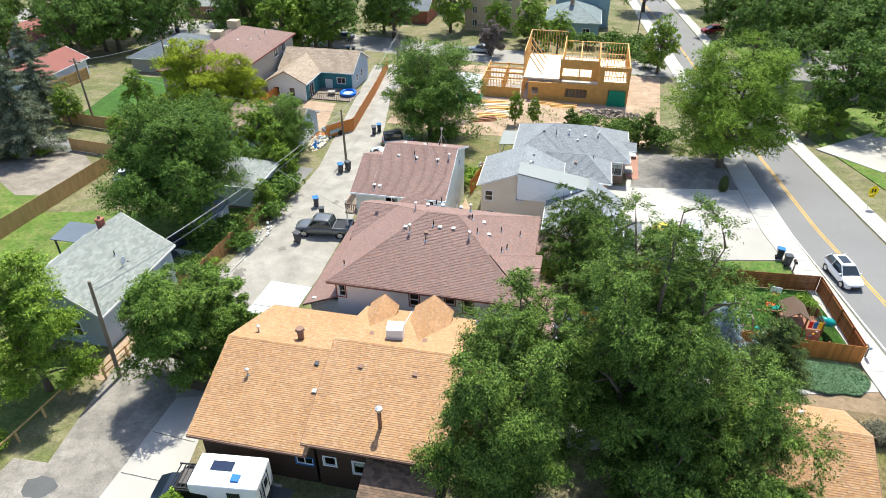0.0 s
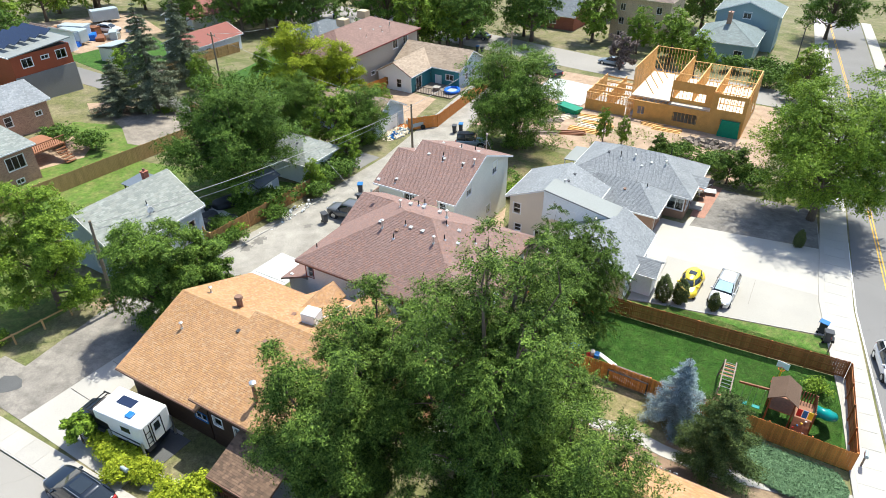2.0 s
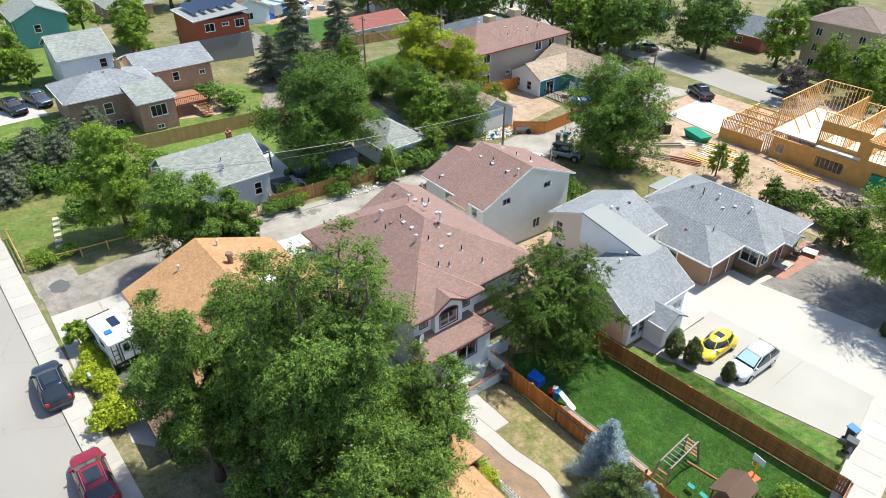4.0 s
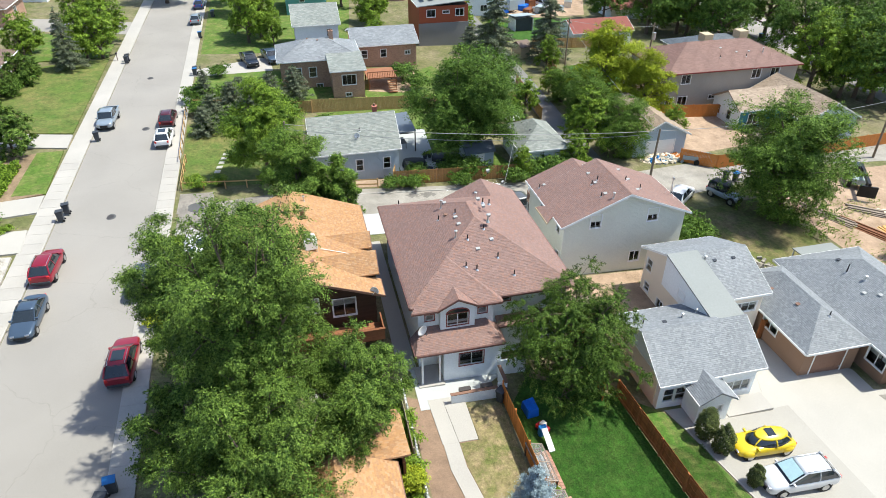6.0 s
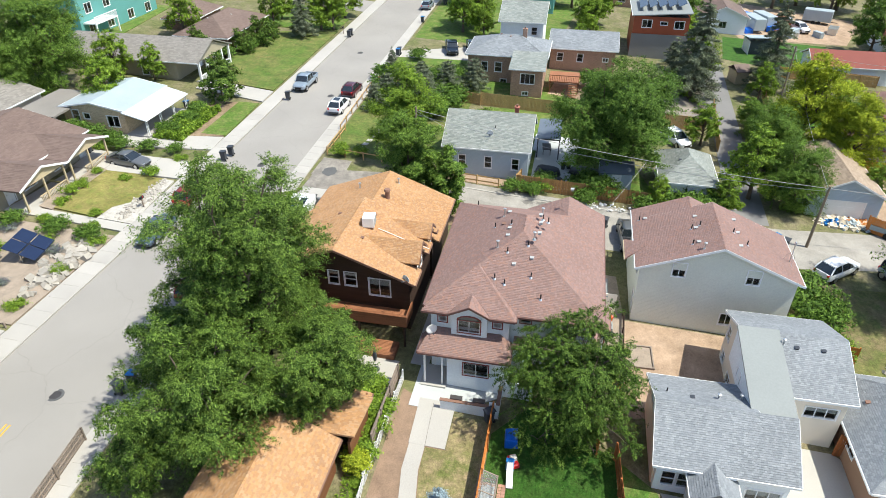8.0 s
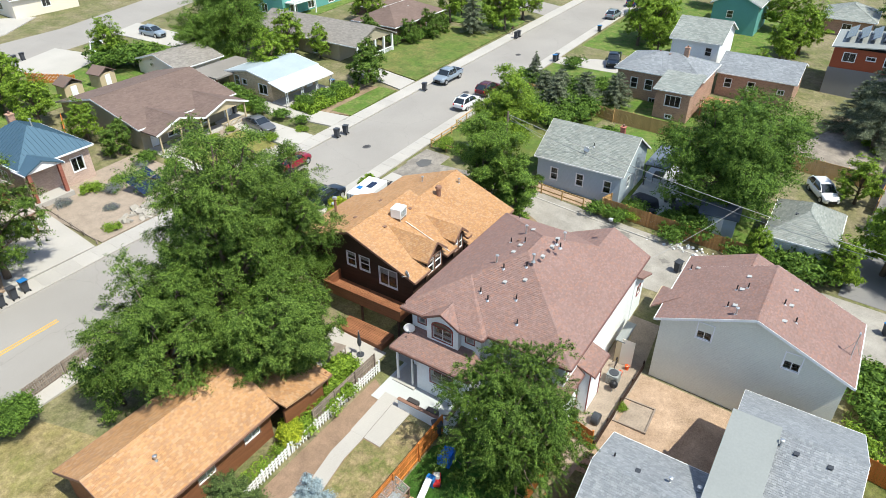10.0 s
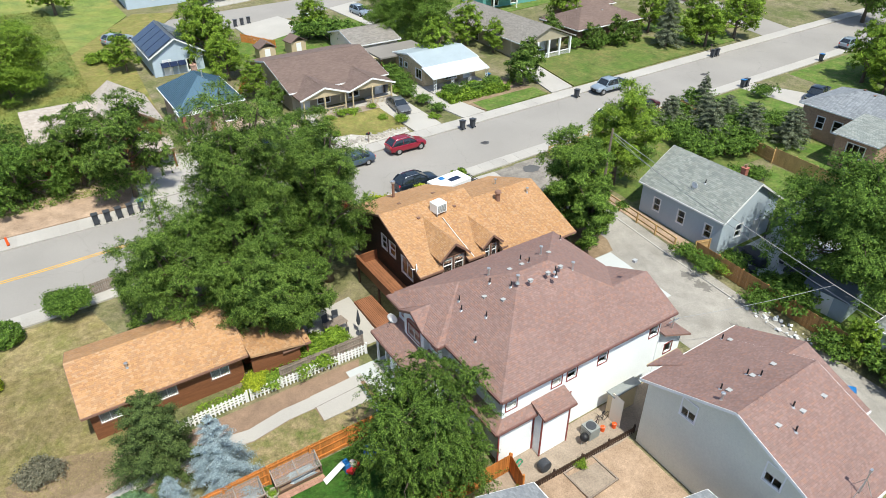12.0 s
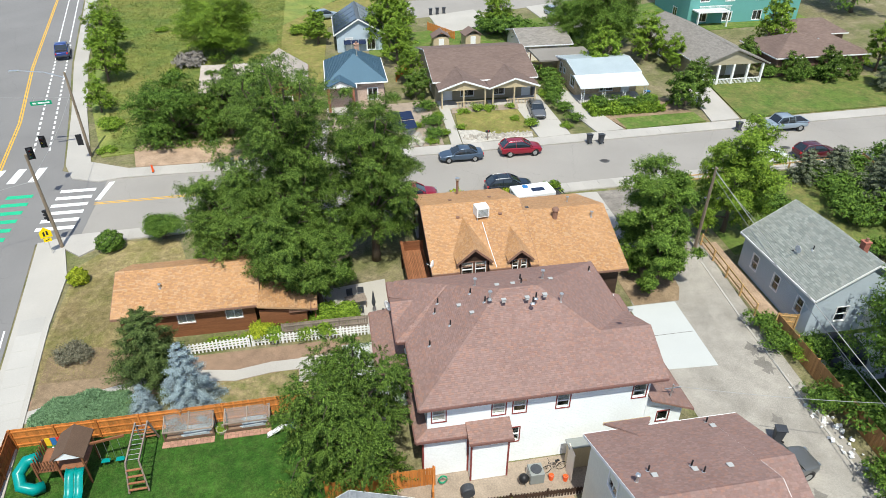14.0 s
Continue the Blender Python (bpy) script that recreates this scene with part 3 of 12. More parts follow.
# ---- roofs and houses ----
def shingle_arrays(plane, tab, rng):
    """Overlapping tabs over one flat roof face, whose first edge is the eave."""
    p = [Vector(q) for q in plane]
    u = (p[1] - p[0]).normalized()
    nrm = u.cross(p[2] - p[0]).normalized()
    if nrm.z < 0:
        nrm = -nrm
    w = nrm.cross(u)
    if (p[2] - p[0]).dot(w) < 0:
        w = -w
    uv = [((q - p[0]).dot(u), (q - p[0]).dot(w)) for q in p]
    top, (tw, th) = max(b for a, b in uv), tab
    P, U, W, N = np.array(p[0]), np.array(u), np.array(w), np.array(nrm)
    out = []
    for r in range(int(top / th) + 1):
        b0, b1 = r * th, min((r + 1.35) * th, top)
        mid = min(b0 + th * 0.5, top - 1e-3)
        xs = []
        for i in range(len(uv)):
            (a0, c0), (a1, c1) = uv[i], uv[(i + 1) % len(uv)]
            if (c0 - mid) * (c1 - mid) < 0:
                xs.append(a0 + (a1 - a0) * (mid - c0) / (c1 - c0))
        if len(xs) < 2:
            continue
        lo, hi = min(xs), max(xs)
        n = max(1, int((hi - lo) / tw))
        cuts = lo + (hi - lo) * np.clip((np.arange(n + 1) + (rng.random(n + 1) - 0.5) * 0.5 + (0.5 if r % 2 else 0.0)) / n, 0, 1)
        cuts[0], cuts[-1] = lo, hi
        lift = 0.014 + 0.012 * rng.random(n)
        a, c = cuts[:-1] + 0.004, cuts[1:] - 0.004
        drop = rng.random(n) * 0.012
        q = np.empty((n, 6, 3))
        for k, (aa, bb, hh) in enumerate(((a, b0 - drop, lift), (c, b0 - drop, lift), (c, np.full(n, b1), np.full(n, 0.004)), (a, np.full(n, b1), np.full(n, 0.004)), (a, b0 - drop - 0.018, np.full(n, -0.003)), (c, b0 - drop - 0.018, np.full(n, -0.003)))):
            q[:, k] = P + aa[:, None] * U + bb[:, None] * W + hh[:, None] * N
        out.append(q)
    return np.concatenate(out) if out else np.empty((0, 6, 3))


def roof_planes(kind, x0, y0, x1, y1, e, r):
    xm, ym = (x0 + x1) / 2, (y0 + y1) / 2
    if kind == "gx":
        return [[(x0, y0, e), (x1, y0, e), (x1, ym, r), (x0, ym, r)], [(x1, y1, e), (x0, y1, e), (x0, ym, r), (x1, ym, r)]]
    if kind == "gy":
        return [[(x1, y0, e), (x1, y1, e), (xm, y1, r), (xm, y0, r)], [(x0, y1, e), (x0, y0, e), (xm, y0, r), (xm, y1, r)]]
    if kind == "hip":
        h = min(x1 - x0, y1 - y0) / 2
        a, b = ((x0 + h, ym, r), (x1 - h, ym, r)) if x1 - x0 >= y1 - y0 else ((xm, y0 + h, r), (xm, y1 - h, r))
        if x1 - x0 >= y1 - y0:
            return [[(x0, y0, e), (x1, y0, e), b, a], [(x1, y1, e), (x0, y1, e), a, b], [(x1, y0, e), (x1, y1, e), b], [(x0, y1, e), (x0, y0, e), a]]
        return [[(x1, y0, e), (x1, y1, e), b, a], [(x0, y1, e), (x0, y0, e), a, b], [(x0, y0, e), (x1, y0, e), a], [(x1, y1, e), (x0, y1, e), b]]
    if kind == "flat":
        return [[(x0, y0, e), (x1, y0, e), (x1, y1, r), (x0, y1, r)]]
    if kind == "shed_x":   # low side at x1
        return [[(x1, y0, e), (x1, y1, e), (x0, y1, r), (x0, y0, r)]]
    return []


def roof_on(parent, planes, roof_mat, trim_mat, tab=(0.34, 0.16), thick=0.14, seed=1, name="roof", gutter=True):
    """A roof: its deck with thickness, shingles in courses, ridge caps and fascia boards."""
    rng = np.random.default_rng(seed)
    deck, boards = Solid(), []
    tabs = []
    for pl in planes:
        deck.prism([(x, y, z - 0.01) for x, y, z in pl], (0, 0, -thick))
        if tab:
            tabs.append(shingle_arrays(pl, tab, rng))
        if gutter:
            a, b = Vector(pl[0]), Vector(pl[1])
            inside = sum((Vector(q) for q in pl), Vector()) / len(pl)
            d = (b - a).normalized()
            out = d.cross(Vector((0, 0, 1)))
            if out.dot(inside - a) > 0:
                out = -out
            o = out * 0.04
            boards.append((a + o + Vector((0, 0, -0.10)), b + o + Vector((0, 0, -0.10))))
    roof = part(name, deck, roof_mat, parent)
    if tab and tabs:
        q = np.concatenate(tabs)
        if len(q):
            base = np.arange(len(q))[:, None] * 6
            quads = np.concatenate([base + np.array([[0, 1, 2, 3]]), base + np.array([[4, 5, 1, 0]])])
            tagged(part("shingles", fast_mesh("shingles", q.reshape(-1, 3), quads, roof_mat), roof_mat, roof), kind="stuff")
    caps = Solid()
    for i, p in enumerate(planes):
        for q in planes[i + 1:]:
            both = [a for a in p if any((Vector(a) - Vector(b)).length < 0.02 for b in q)]
            if tab and len(both) == 2:
                a, b = (Vector(v) for v in both)
                d = (b - a).normalized()
                wings = []
                for face in (p, q):
                    c = sum((Vector(v) for v in face), Vector()) / len(face) - a
                    wings.append((c - d * c.dot(d)).normalized())
                if wings[0].z + wings[1].z > -0.02:      # a valley
                    continue
                n = max(1, int((b - a).length / 0.2))
                up = -(wings[0] + wings[1]).normalized()
                for k in range(n):
                    e, f = a + (b - a) * (k / n) + up * 0.034, a + (b - a) * ((k + 1) / n) + up * 0.02
                    caps.add([e + wings[0] * 0.12, e, e + wings[1] * 0.12, f + wings[1] * 0.12, f, f + wings[0] * 0.12, e + wings[0] * 0.12 - up * 0.03, e - up * 0.03, e + wings[1] * 0.12 - up * 0.03], [(0, 1, 4, 5), (1, 2, 3, 4), (0, 6, 7, 1), (1, 7, 8, 2)])
    if caps.v:
        tagged(part("ridge_cap", caps, roof_mat, roof), kind="stuff")
    for a, b in boards:
        part("fascia", Solid().beam(a, b, 0.09, 0.15), trim_mat, parent)
    return roof


def z_on(planes, x, y):
    """Height of the roof over (x, y)."""
    best = None
    for pl in planes:
        n = len(pl)
        inside = True
        for i in range(n):
            (ax, ay, _), (bx, by, _) = pl[i], pl[(i + 1) % n]
            if (bx - ax) * (y - ay) - (by - ay) * (x - ax) < -0.02:
                inside = False
        a, b, c = (Vector(q) for q in pl[:3])
        nr = (b - a).cross(c - a)
        z = a.z - (nr.x * (x - a.x) + nr.y * (y - a.y)) / nr.z
        if inside and (best is None or z > best):
            best = z
    return best if best is not None else max(q[2] for pl in planes for q in pl)


def wall_solid(s, ax, c, a0, a1, z0, z1, thick, holes):
    """A wall at ax = c from a0 to a1 with rectangular openings; thick is signed, inwards."""
    cuts = sorted({a0, a1, *[v for h in holes for v in h[:2] if a0 < v < a1]})
    for lo, hi in zip(cuts, cuts[1:]):
        mid, z = (lo + hi) / 2, z0
        for h in sorted((h for h in holes if h[0] < mid < h[1]), key=lambda h: h[2]):
            if h[2] > z:
                slab(s, ax, c, lo, hi, z, h[2], thick)
            z = max(z, h[3])
        if z < z1:
            slab(s, ax, c, lo, hi, z, z1, thick)


def slab(s, ax, c, a0, a1, z0, z1, thick):
    c0, c1 = min(c, c + thick), max(c, c + thick)
    if ax == "x":
        s.box(c0, a0, z0, c1, a1, z1)
    else:
        s.box(a0, c0, z0, a1, c1, z1)


def window(parent, ax, c, out, a0, a1, z0, z1, trim=WHITE, style="v", casing=None, blind=0.0, arch=False, name="window"):
    """A framed window in an opening: casing proud of the wall, sash bars, a pane, a dark board painted as the unlit
    room and, where wanted, a blind.
    """
    s, f = Solid(), Solid()
    cw = 0.065
    def bar(so, b0, b1, y0, y1, d0, d1):
        slab(so, ax, c + out * d0, b0, b1, y0, y1, out * (d1 - d0))
    for b0, b1, y0, y1 in ((a0 - cw, a1 + cw, z1, z1 + cw), (a0 - cw, a1 + cw, z0 - cw, z0), (a0 - cw, a0, z0, z1), (a1, a1 + cw, z0, z1)):
        bar(s, b0, b1, y0, y1, 0.002, 0.035)
    fw = 0.05
    for b0, b1, y0, y1 in ((a0, a1, z1 - fw, z1), (a0, a1, z0, z0 + fw), (a0, a0 + fw, z0 + fw, z1 - fw), (a1 - fw, a1, z0 + fw, z1 - fw)):
        bar(f, b0, b1, y0, y1, -0.07, -0.01)
    am, zm = (a0 + a1) / 2, (z0 + z1) / 2
    if style in "vx":
        bar(f, am - 0.025, am + 0.025, z0 + fw, z1 - fw, -0.07, -0.01)
    if style in "hx":
        bar(f, a0 + fw, a1 - fw, zm - 0.025, zm + 0.025, -0.072, -0.008)
    if style == "3":
        for k in (1 / 3, 2 / 3):
            q = a0 + (a1 - a0) * k
            bar(f, q - 0.025, q + 0.025, z0 + fw, z1 - fw, -0.07, -0.01)
    win = part(name, s, casing or trim, parent)
    part("sash", f, trim, win)
    g = Solid()
    bar(g, a0 + fw * 0.5, a1 - fw * 0.5, z0 + fw * 0.5, z1 - fw * 0.5, -0.045, -0.038)
    pane = part("pane", g, GLASS, win)
    pane.visible_shadow = False
    # board behind the pane: the room's darkness is put into its colour
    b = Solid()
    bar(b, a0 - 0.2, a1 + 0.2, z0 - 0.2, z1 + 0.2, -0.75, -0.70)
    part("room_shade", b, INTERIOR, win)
    if blind > 0:
        b = Solid()
        bar(b, a0 + fw, a1 - fw, z1 - (z1 - z0) * blind, z1 - fw, -0.12, -0.10)
        part("blind", b, CURTAIN, win)
    return win


def door(parent, ax, c, out, a0, a1, z0, z1, material=WHITE, casing=WHITE, name="door"):
    s = Solid()
    for b0, b1, y0, y1 in ((a0 - 0.1, a1 + 0.1, z1, z1 + 0.1), (a0 - 0.1, a0, z0, z1), (a1, a1 + 0.1, z0, z1)):
        slab(s, ax, c + out * 0.002, b0, b1, y0, y1, out * 0.033)
    d = part(name, s, casing, parent)
    leaf = Solid()
    slab(leaf, ax, c - out * 0.08, a0, a1, z0, z1, out * 0.04)
    w = a1 - a0
    rows = 4 if w > 1.6 else 2
    for i in range(rows):
        lo, hi = z0 + (z1 - z0) * (i + 0.1) / rows, z0 + (z1 - z0) * (i + 0.9) / rows
        for k in range(4 if w > 1.6 else 2):
            n = 4 if w > 1.6 else 2
            slab(leaf, ax, c - out * 0.04, a0 + w * (k + 0.12) / n, a0 + w * (k + 0.88) / n, lo, hi, out * 0.012)
    part("leaf", leaf, material, d)
    h = Solid()
    slab(h, ax, c - out * 0.03, a1 - 0.14, a1 - 0.06, z0 + (0.95 if w < 1.6 else 0.4), z0 + (1.05 if w < 1.6 else 0.5), out * 0.06)
    part("handle", h, GALV, d)
    return d


SIDES = {"E": ("x", 1), "W": ("x", -1), "N": ("y", 1), "S": ("y", -1)}


def house(name, label, rect, eave, ridge, roof, wall_mat, roof_mat, trim=WHITE, over=0.45, wins=(), doors=(), casing=None, planes=None, tab=(0.36, 0.17), vents=(), chimneys=(), low=None, category="house", seed=1, gable_mat=None, sash=WHITE):
    """A house from its eave rectangle: walls with openings, gables, roof, windows, doors, vents and chimneys.
    wins: (side, middle, sill, width, height, style, blind); doors: (side, middle, width, height, material)."""
    x0, y0, x1, y1 = rect
    h = thing(name, label, category, (x0 + x1) / 2, (y0 + y1) / 2, z=0.0)
    h.matrix_basis = Matrix.Identity(4)
    X0, Y0, X1, Y1 = x0 + over, y0 + over, x1 - over, y1 - over
    base = min(gz(X0, Y0), gz(X1, Y0), gz(X0, Y1), gz(X1, Y1)) - 0.15 if low is None else low
    pl = planes or roof_planes(roof, x0, y0, x1, y1, eave, ridge)
    top = eave - 0.15 + (0 if roof in ("flat",) else over * 0.3)
    if roof == "hip":
        top = eave - 0.12
    th = 0.18
    face = {"E": X1, "W": X0, "N": Y1, "S": Y0}
    for side, (ax, out) in SIDES.items():
        a0, a1 = (Y0, Y1) if ax == "x" else (X0 + th, X1 - th)
        holes = [(m - w / 2, m + w / 2, z, z + hh) for sd, m, z, w, hh, *_ in wins if sd == side]
        holes += [(m - w / 2, m + w / 2, base + 0.2, base + 0.2 + hh) for sd, m, w, hh, _ in doors if sd == side]
        s = Solid()
        gable = (roof == "gx" and ax == "x") or (roof == "gy" and ax == "y")
        wall_solid(s, ax, face[side], a0, a1, base, top, -out * th, holes)
        if gable:
            mid, g0, g1 = (a0 + a1) / 2, *((Y0, Y1) if ax == "x" else (X0, X1))
            slope = (ridge - eave) / ((y1 - y0) / 2 if ax == "x" else (x1 - x0) / 2)
            apex = ridge - 0.17
            tri = [(g0, top), (g1, top), (g1, max(top, eave + slope * over - 0.17)), (mid, apex), (g0, max(top, eave + slope * over - 0.17))]
            gs = s if gable_mat is None else Solid()
            c = face[side]
            gs.prism([(c, a, z) if ax == "x" else (a, c, z) for a, z in tri], (-out * th, 0, 0) if ax == "x" else (0, -out * th, 0))
            if gable_mat is not None:
                part("gable", gs, gable_mat, h)
        part("wall", s, wall_mat, h)
        for sd, m, z, w, hh, *rest in wins:
            if sd == side:
                window(h, ax, face[side], out, m - w / 2, m + w / 2, z, z + hh, sash, rest[0] if rest else "v", casing or trim, rest[1] if len(rest) > 1 else 0.0)
        for sd, m, w, hh, dm in doors:
            if sd == side:
                door(h, ax, face[side], out, m - w / 2, m + w / 2, base + 0.2, base + 0.2 + hh, dm, casing or trim)
    # unseen dark boards added above and below to keep daylight out of the rooms
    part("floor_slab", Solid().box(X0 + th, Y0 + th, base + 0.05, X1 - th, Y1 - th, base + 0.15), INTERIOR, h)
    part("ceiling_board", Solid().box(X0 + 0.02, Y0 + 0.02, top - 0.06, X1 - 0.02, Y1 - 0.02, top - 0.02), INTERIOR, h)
    if roof in ("gx", "gy"):
        for p in pl:
            for i, j in ((1, 2), (3, 0)):
                a, b = Vector(p[i]), Vector(p[j])
                part("rake_board", Solid().beam(a + Vector((0, 0, -0.09)), b + Vector((0, 0, -0.09)), 0.05, 0.17), trim, h)
    roof_on(h, pl, roof_mat, trim, tab, seed=seed)
    for v in vents:
        vent(h, v[0], v[1], z_on(pl, v[0], v[1]), v[2], v[3] if len(v) > 3 else 0.4)
    for cx, cy, w, top_z, cm in chimneys:
        s = Solid()
        s.box(cx - w / 2, cy - w / 2, z_on(pl, cx, cy) - 0.6, cx + w / 2, cy + w / 2, top_z)
        s.box(cx - w / 2 - 0.05, cy - w / 2 - 0.05, top_z, cx + w / 2 + 0.05, cy + w / 2 + 0.05, top_z + 0.1)
        ch = part("chimney", s, cm, h)
        s = Solid().tube([(cx, cy, top_z + 0.1), (cx, cy, top_z + 0.35)], 0.11, 10)
        part("flue", s, BROWN_TRIM, ch)
    return h


def vent(parent, x, y, z, kind, h=0.4):
    s = Solid()
    if kind == "pipe":       # dark pipe in a pale collar
        s.tube([(x, y, z - 0.1), (x, y, z + h)], 0.045, 8)
        p = part("vent_pipe", s, BLACK, parent)
        part("collar", Solid().tube([(x, y, z - 0.05), (x, y, z + 0.05)], [0.15, 0.06], 10), GALV, p)
    elif kind == "flue":     # galvanised flue with a cap
        h *= 0.75
        s.tube([(x, y, z - 0.1), (x, y, z + h)], 0.065, 10)
        p = part("flue_pipe", s, GALV, parent)
        part("flue_cap", Solid().tube([(x, y, z + h), (x, y, z + h + 0.04), (x, y, z + h + 0.11), (x, y, z + h + 0.14)], [0.08, 0.125, 0.125, 0.04], 10), GALV, p)
        part("collar", Solid().tube([(x, y, z - 0.1), (x, y, z + 0.06)], [0.15, 0.075], 10), GALV, p)
    else:                    # low box vent
        m = VENT_GREY if kind == "box" else (BROWN_TRIM if kind == "bbox" else DARKGREY)
        s.box(x - 0.11, y - 0.11, z - 0.1, x + 0.11, y + 0.11, z + 0.05)
        s.prism([(x - 0.15, y - 0.14, z + 0.05), (x + 0.15, y - 0.14, z + 0.05), (x + 0.13, y + 0.14, z + 0.09), (x - 0.13, y + 0.14, z + 0.09)], (0, 0, 0.025))
        part("roof_vent", s, m, parent, bevel=0.01)


def post(parent, x, y, z0, z1, w=0.12, m=WHITE, name="post"):
    return part(name, Solid().box(x - w / 2, y - w / 2, z0, x + w / 2, y + w / 2, z1), m, parent)

# ---- ground, streets, yards ----
sheet("ground", [(-420, -330), (330, -330), (330, 480), (-420, 480)], 0.0, GROUND, "dry earth and patchy grass between the lots", 1.0)
# street between the houses, running west
sheet("road", [(25.5, 7.6), (25.5, 17.6), (12, 17.2), (-14, 16.2), (-40, 15.4), (-90, 14.2), (-150, 13), (-150, 4.6), (-90, 5.8), (-40, 7.0), (-14, 7.7), (12, 7.7)], 0.02, ASPHALT, "bleached grey asphalt side street with parked cars")
# through road with the yellow line
road2 = [(12.5, 190), (17.4, 130), (20.8, 84), (22.4, 60), (24.3, 46), (27.0, 28), (28.5, 18.5), (30.2, 4), (33.5, -10), (38, -28), (45.5, -64), (53, -100)]
sheet("road", [(x + 0.2, y) for x, y in road2] + [(68, -98), (60.5, -62), (52, -26), (46.5, -8), (41.5, 10), (38.0, 28), (33.4, 46), (31.0, 58), (27.6, 84), (24.6, 130), (20, 190)], 0.026, ASPHALT_NEW, "grey asphalt through road with a double yellow line")
sheet("road", [(25.2, 7.4), (31.5, 4.5), (30.5, 19), (25.2, 17.8)], 0.031, ASPHALT_NEW, "grey asphalt mouth of the side street")
for off in (-0.12, 0.14):
    sheet("road_line", strip([(13.9 + off, 186), (19.6 + off, 130), (23.0 + off, 84), (25.2 + off, 62), (27.9 + off, 46), (31.3 + off, 26)], 0.11), 0.034, PAINT_YELLOW, "yellow centre line", 0.02)
    sheet("road_line", strip([(36.3 + off, 6), (38.6 + off, -8), (43.1 + off, -27), (50.3 + off, -64), (56 + off, -95)], 0.16), 0.036, PAINT_YELLOW, "double yellow centre line", 0.02)
    sheet("road_line", strip([(25.4, 12.3 + off), (18, 12.2 + off), (10.4, 12.0 + off)], 0.1), 0.036, PAINT_YELLOW, "double yellow line at the side street", 0.02)
sheet("road_line", strip([(20.6, 84), (22.6, 60), (24.7, 46), (27.3, 30)], 0.12), 0.038, PAINT_WHITE, "white edge line", 0.02)
for k in range(26):      # dashed bike lane lines
    f = k / 25
    for a, b in (((33.0, 0.0), (40.6, -36.0)), ((34.6, 0.0), (42.2, -36.0))):
        x, y = a[0] + (b[0] - a[0]) * f, a[1] + (b[1] - a[1]) * f
        sheet("lane_dash", strip([(x, y), (x + 0.17, y - 0.8)], 0.22), 0.038, PAINT_WHITE, "white dashed lane line", 0.02)
for a, b in (((41.2, -38), (53.4, -96)), ((42.8, -38), (55.0, -96))):
    sheet("road_line", strip([a, b], 0.16), 0.038, PAINT_WHITE, "white lane line", 0.02)
for k in range(6):       # crossing over the side street
    y = 9.2 + k * 1.35
    sheet("crosswalk_bar", [(25.9 + k * 0.05, y), (29.2 + k * 0.05, y), (29.2 + k * 0.05, y + 0.55), (25.9 + k * 0.05, y + 0.55)], 0.040, PAINT_WHITE, "white crossing bar", 0.02)
sheet("stop_line", [(24.4, 8.2), (24.9, 8.2), (25.5, 11.7), (25.0, 11.7)], 0.040, PAINT_WHITE, "white stop line", 0.02)
for k in range(7):
    y = 9.6 + k * 1.5
    sheet("crosswalk_bar", [(31.6, y), (34.0, y), (34.0, y + 0.6), (31.6, y + 0.6)], 0.040, PAINT_GREEN, "green bike crossing bar", 0.02)
for k in range(4):
    x = 32.0 + k * 2.0
    sheet("crosswalk_bar", [(x, 4.0), (x + 0.8, 4.0), (x + 1.0, 7.0), (x + 0.2, 7.0)], 0.040, PAINT_WHITE, "white crossing bar", 0.02)
# pavements with kerbs
KERB = 0.13
far_walk = [(23.5, 7.55), (12, 7.7), (-14, 7.65), (-40, 6.95), (-90, 5.75), (-150, 4.5)]
sheet("pavement", far_walk + [(x, y - 1.9) for x, y in far_walk[::-1]], KERB, CONCRETE, "concrete pavement and kerb along the side street")
near_walk = [(22.5, 17.6), (12, 17.25), (-14, 16.25), (-40, 15.45), (-90, 14.25), (-150, 13.05)]
sheet("pavement", near_walk + [(x, y + 1.6) for x, y in near_walk[::-1]], KERB, CONCRETE, "concrete pavement and kerb beside the front yards")
west = [(x, y) for x, y in road2[:7]]
sheet("pavement", west + [(26.0, 19.5), (24.6, 24), (24.2, 30), (22.6, 42), (22.0, 47), (19.8, 60), (18.4, 84), (15.0, 130), (10.2, 190)], KERB, CONCRETE_PALE, "pale concrete pavement along the through road")
sheet("pavement", [(22.5, 17.62), (25.6, 17.7), (28.4, 18.6), (26.2, 19.6), (24.4, 21.2), (22.5, 19.4)], KERB + 0.006, CONCRETE, "concrete corner ramp")
sheet("pavement", [(23.5, 7.5), (26.0, 8.1), (28.8, 7.0), (30.2, 4.0), (33.4, -10), (37.9, -28), (45.4, -64), (52.8, -100), (50.4, -100), (43.2, -64), (36.0, -28), (31.6, -10), (27.8, 3.6), (23.5, 5.7)], KERB + 0.004, CONCRETE, "concrete pavement round the street corner")
east = [(20.2, 190), (24.8, 130), (27.8, 84), (31.2, 58), (33.6, 46), (38.2, 28)]
sheet("pavement", east + [(x + 2.0, y) for x, y in east[::-1]], KERB, CONCRETE_PALE, "pale concrete pavement on the far side of the road")
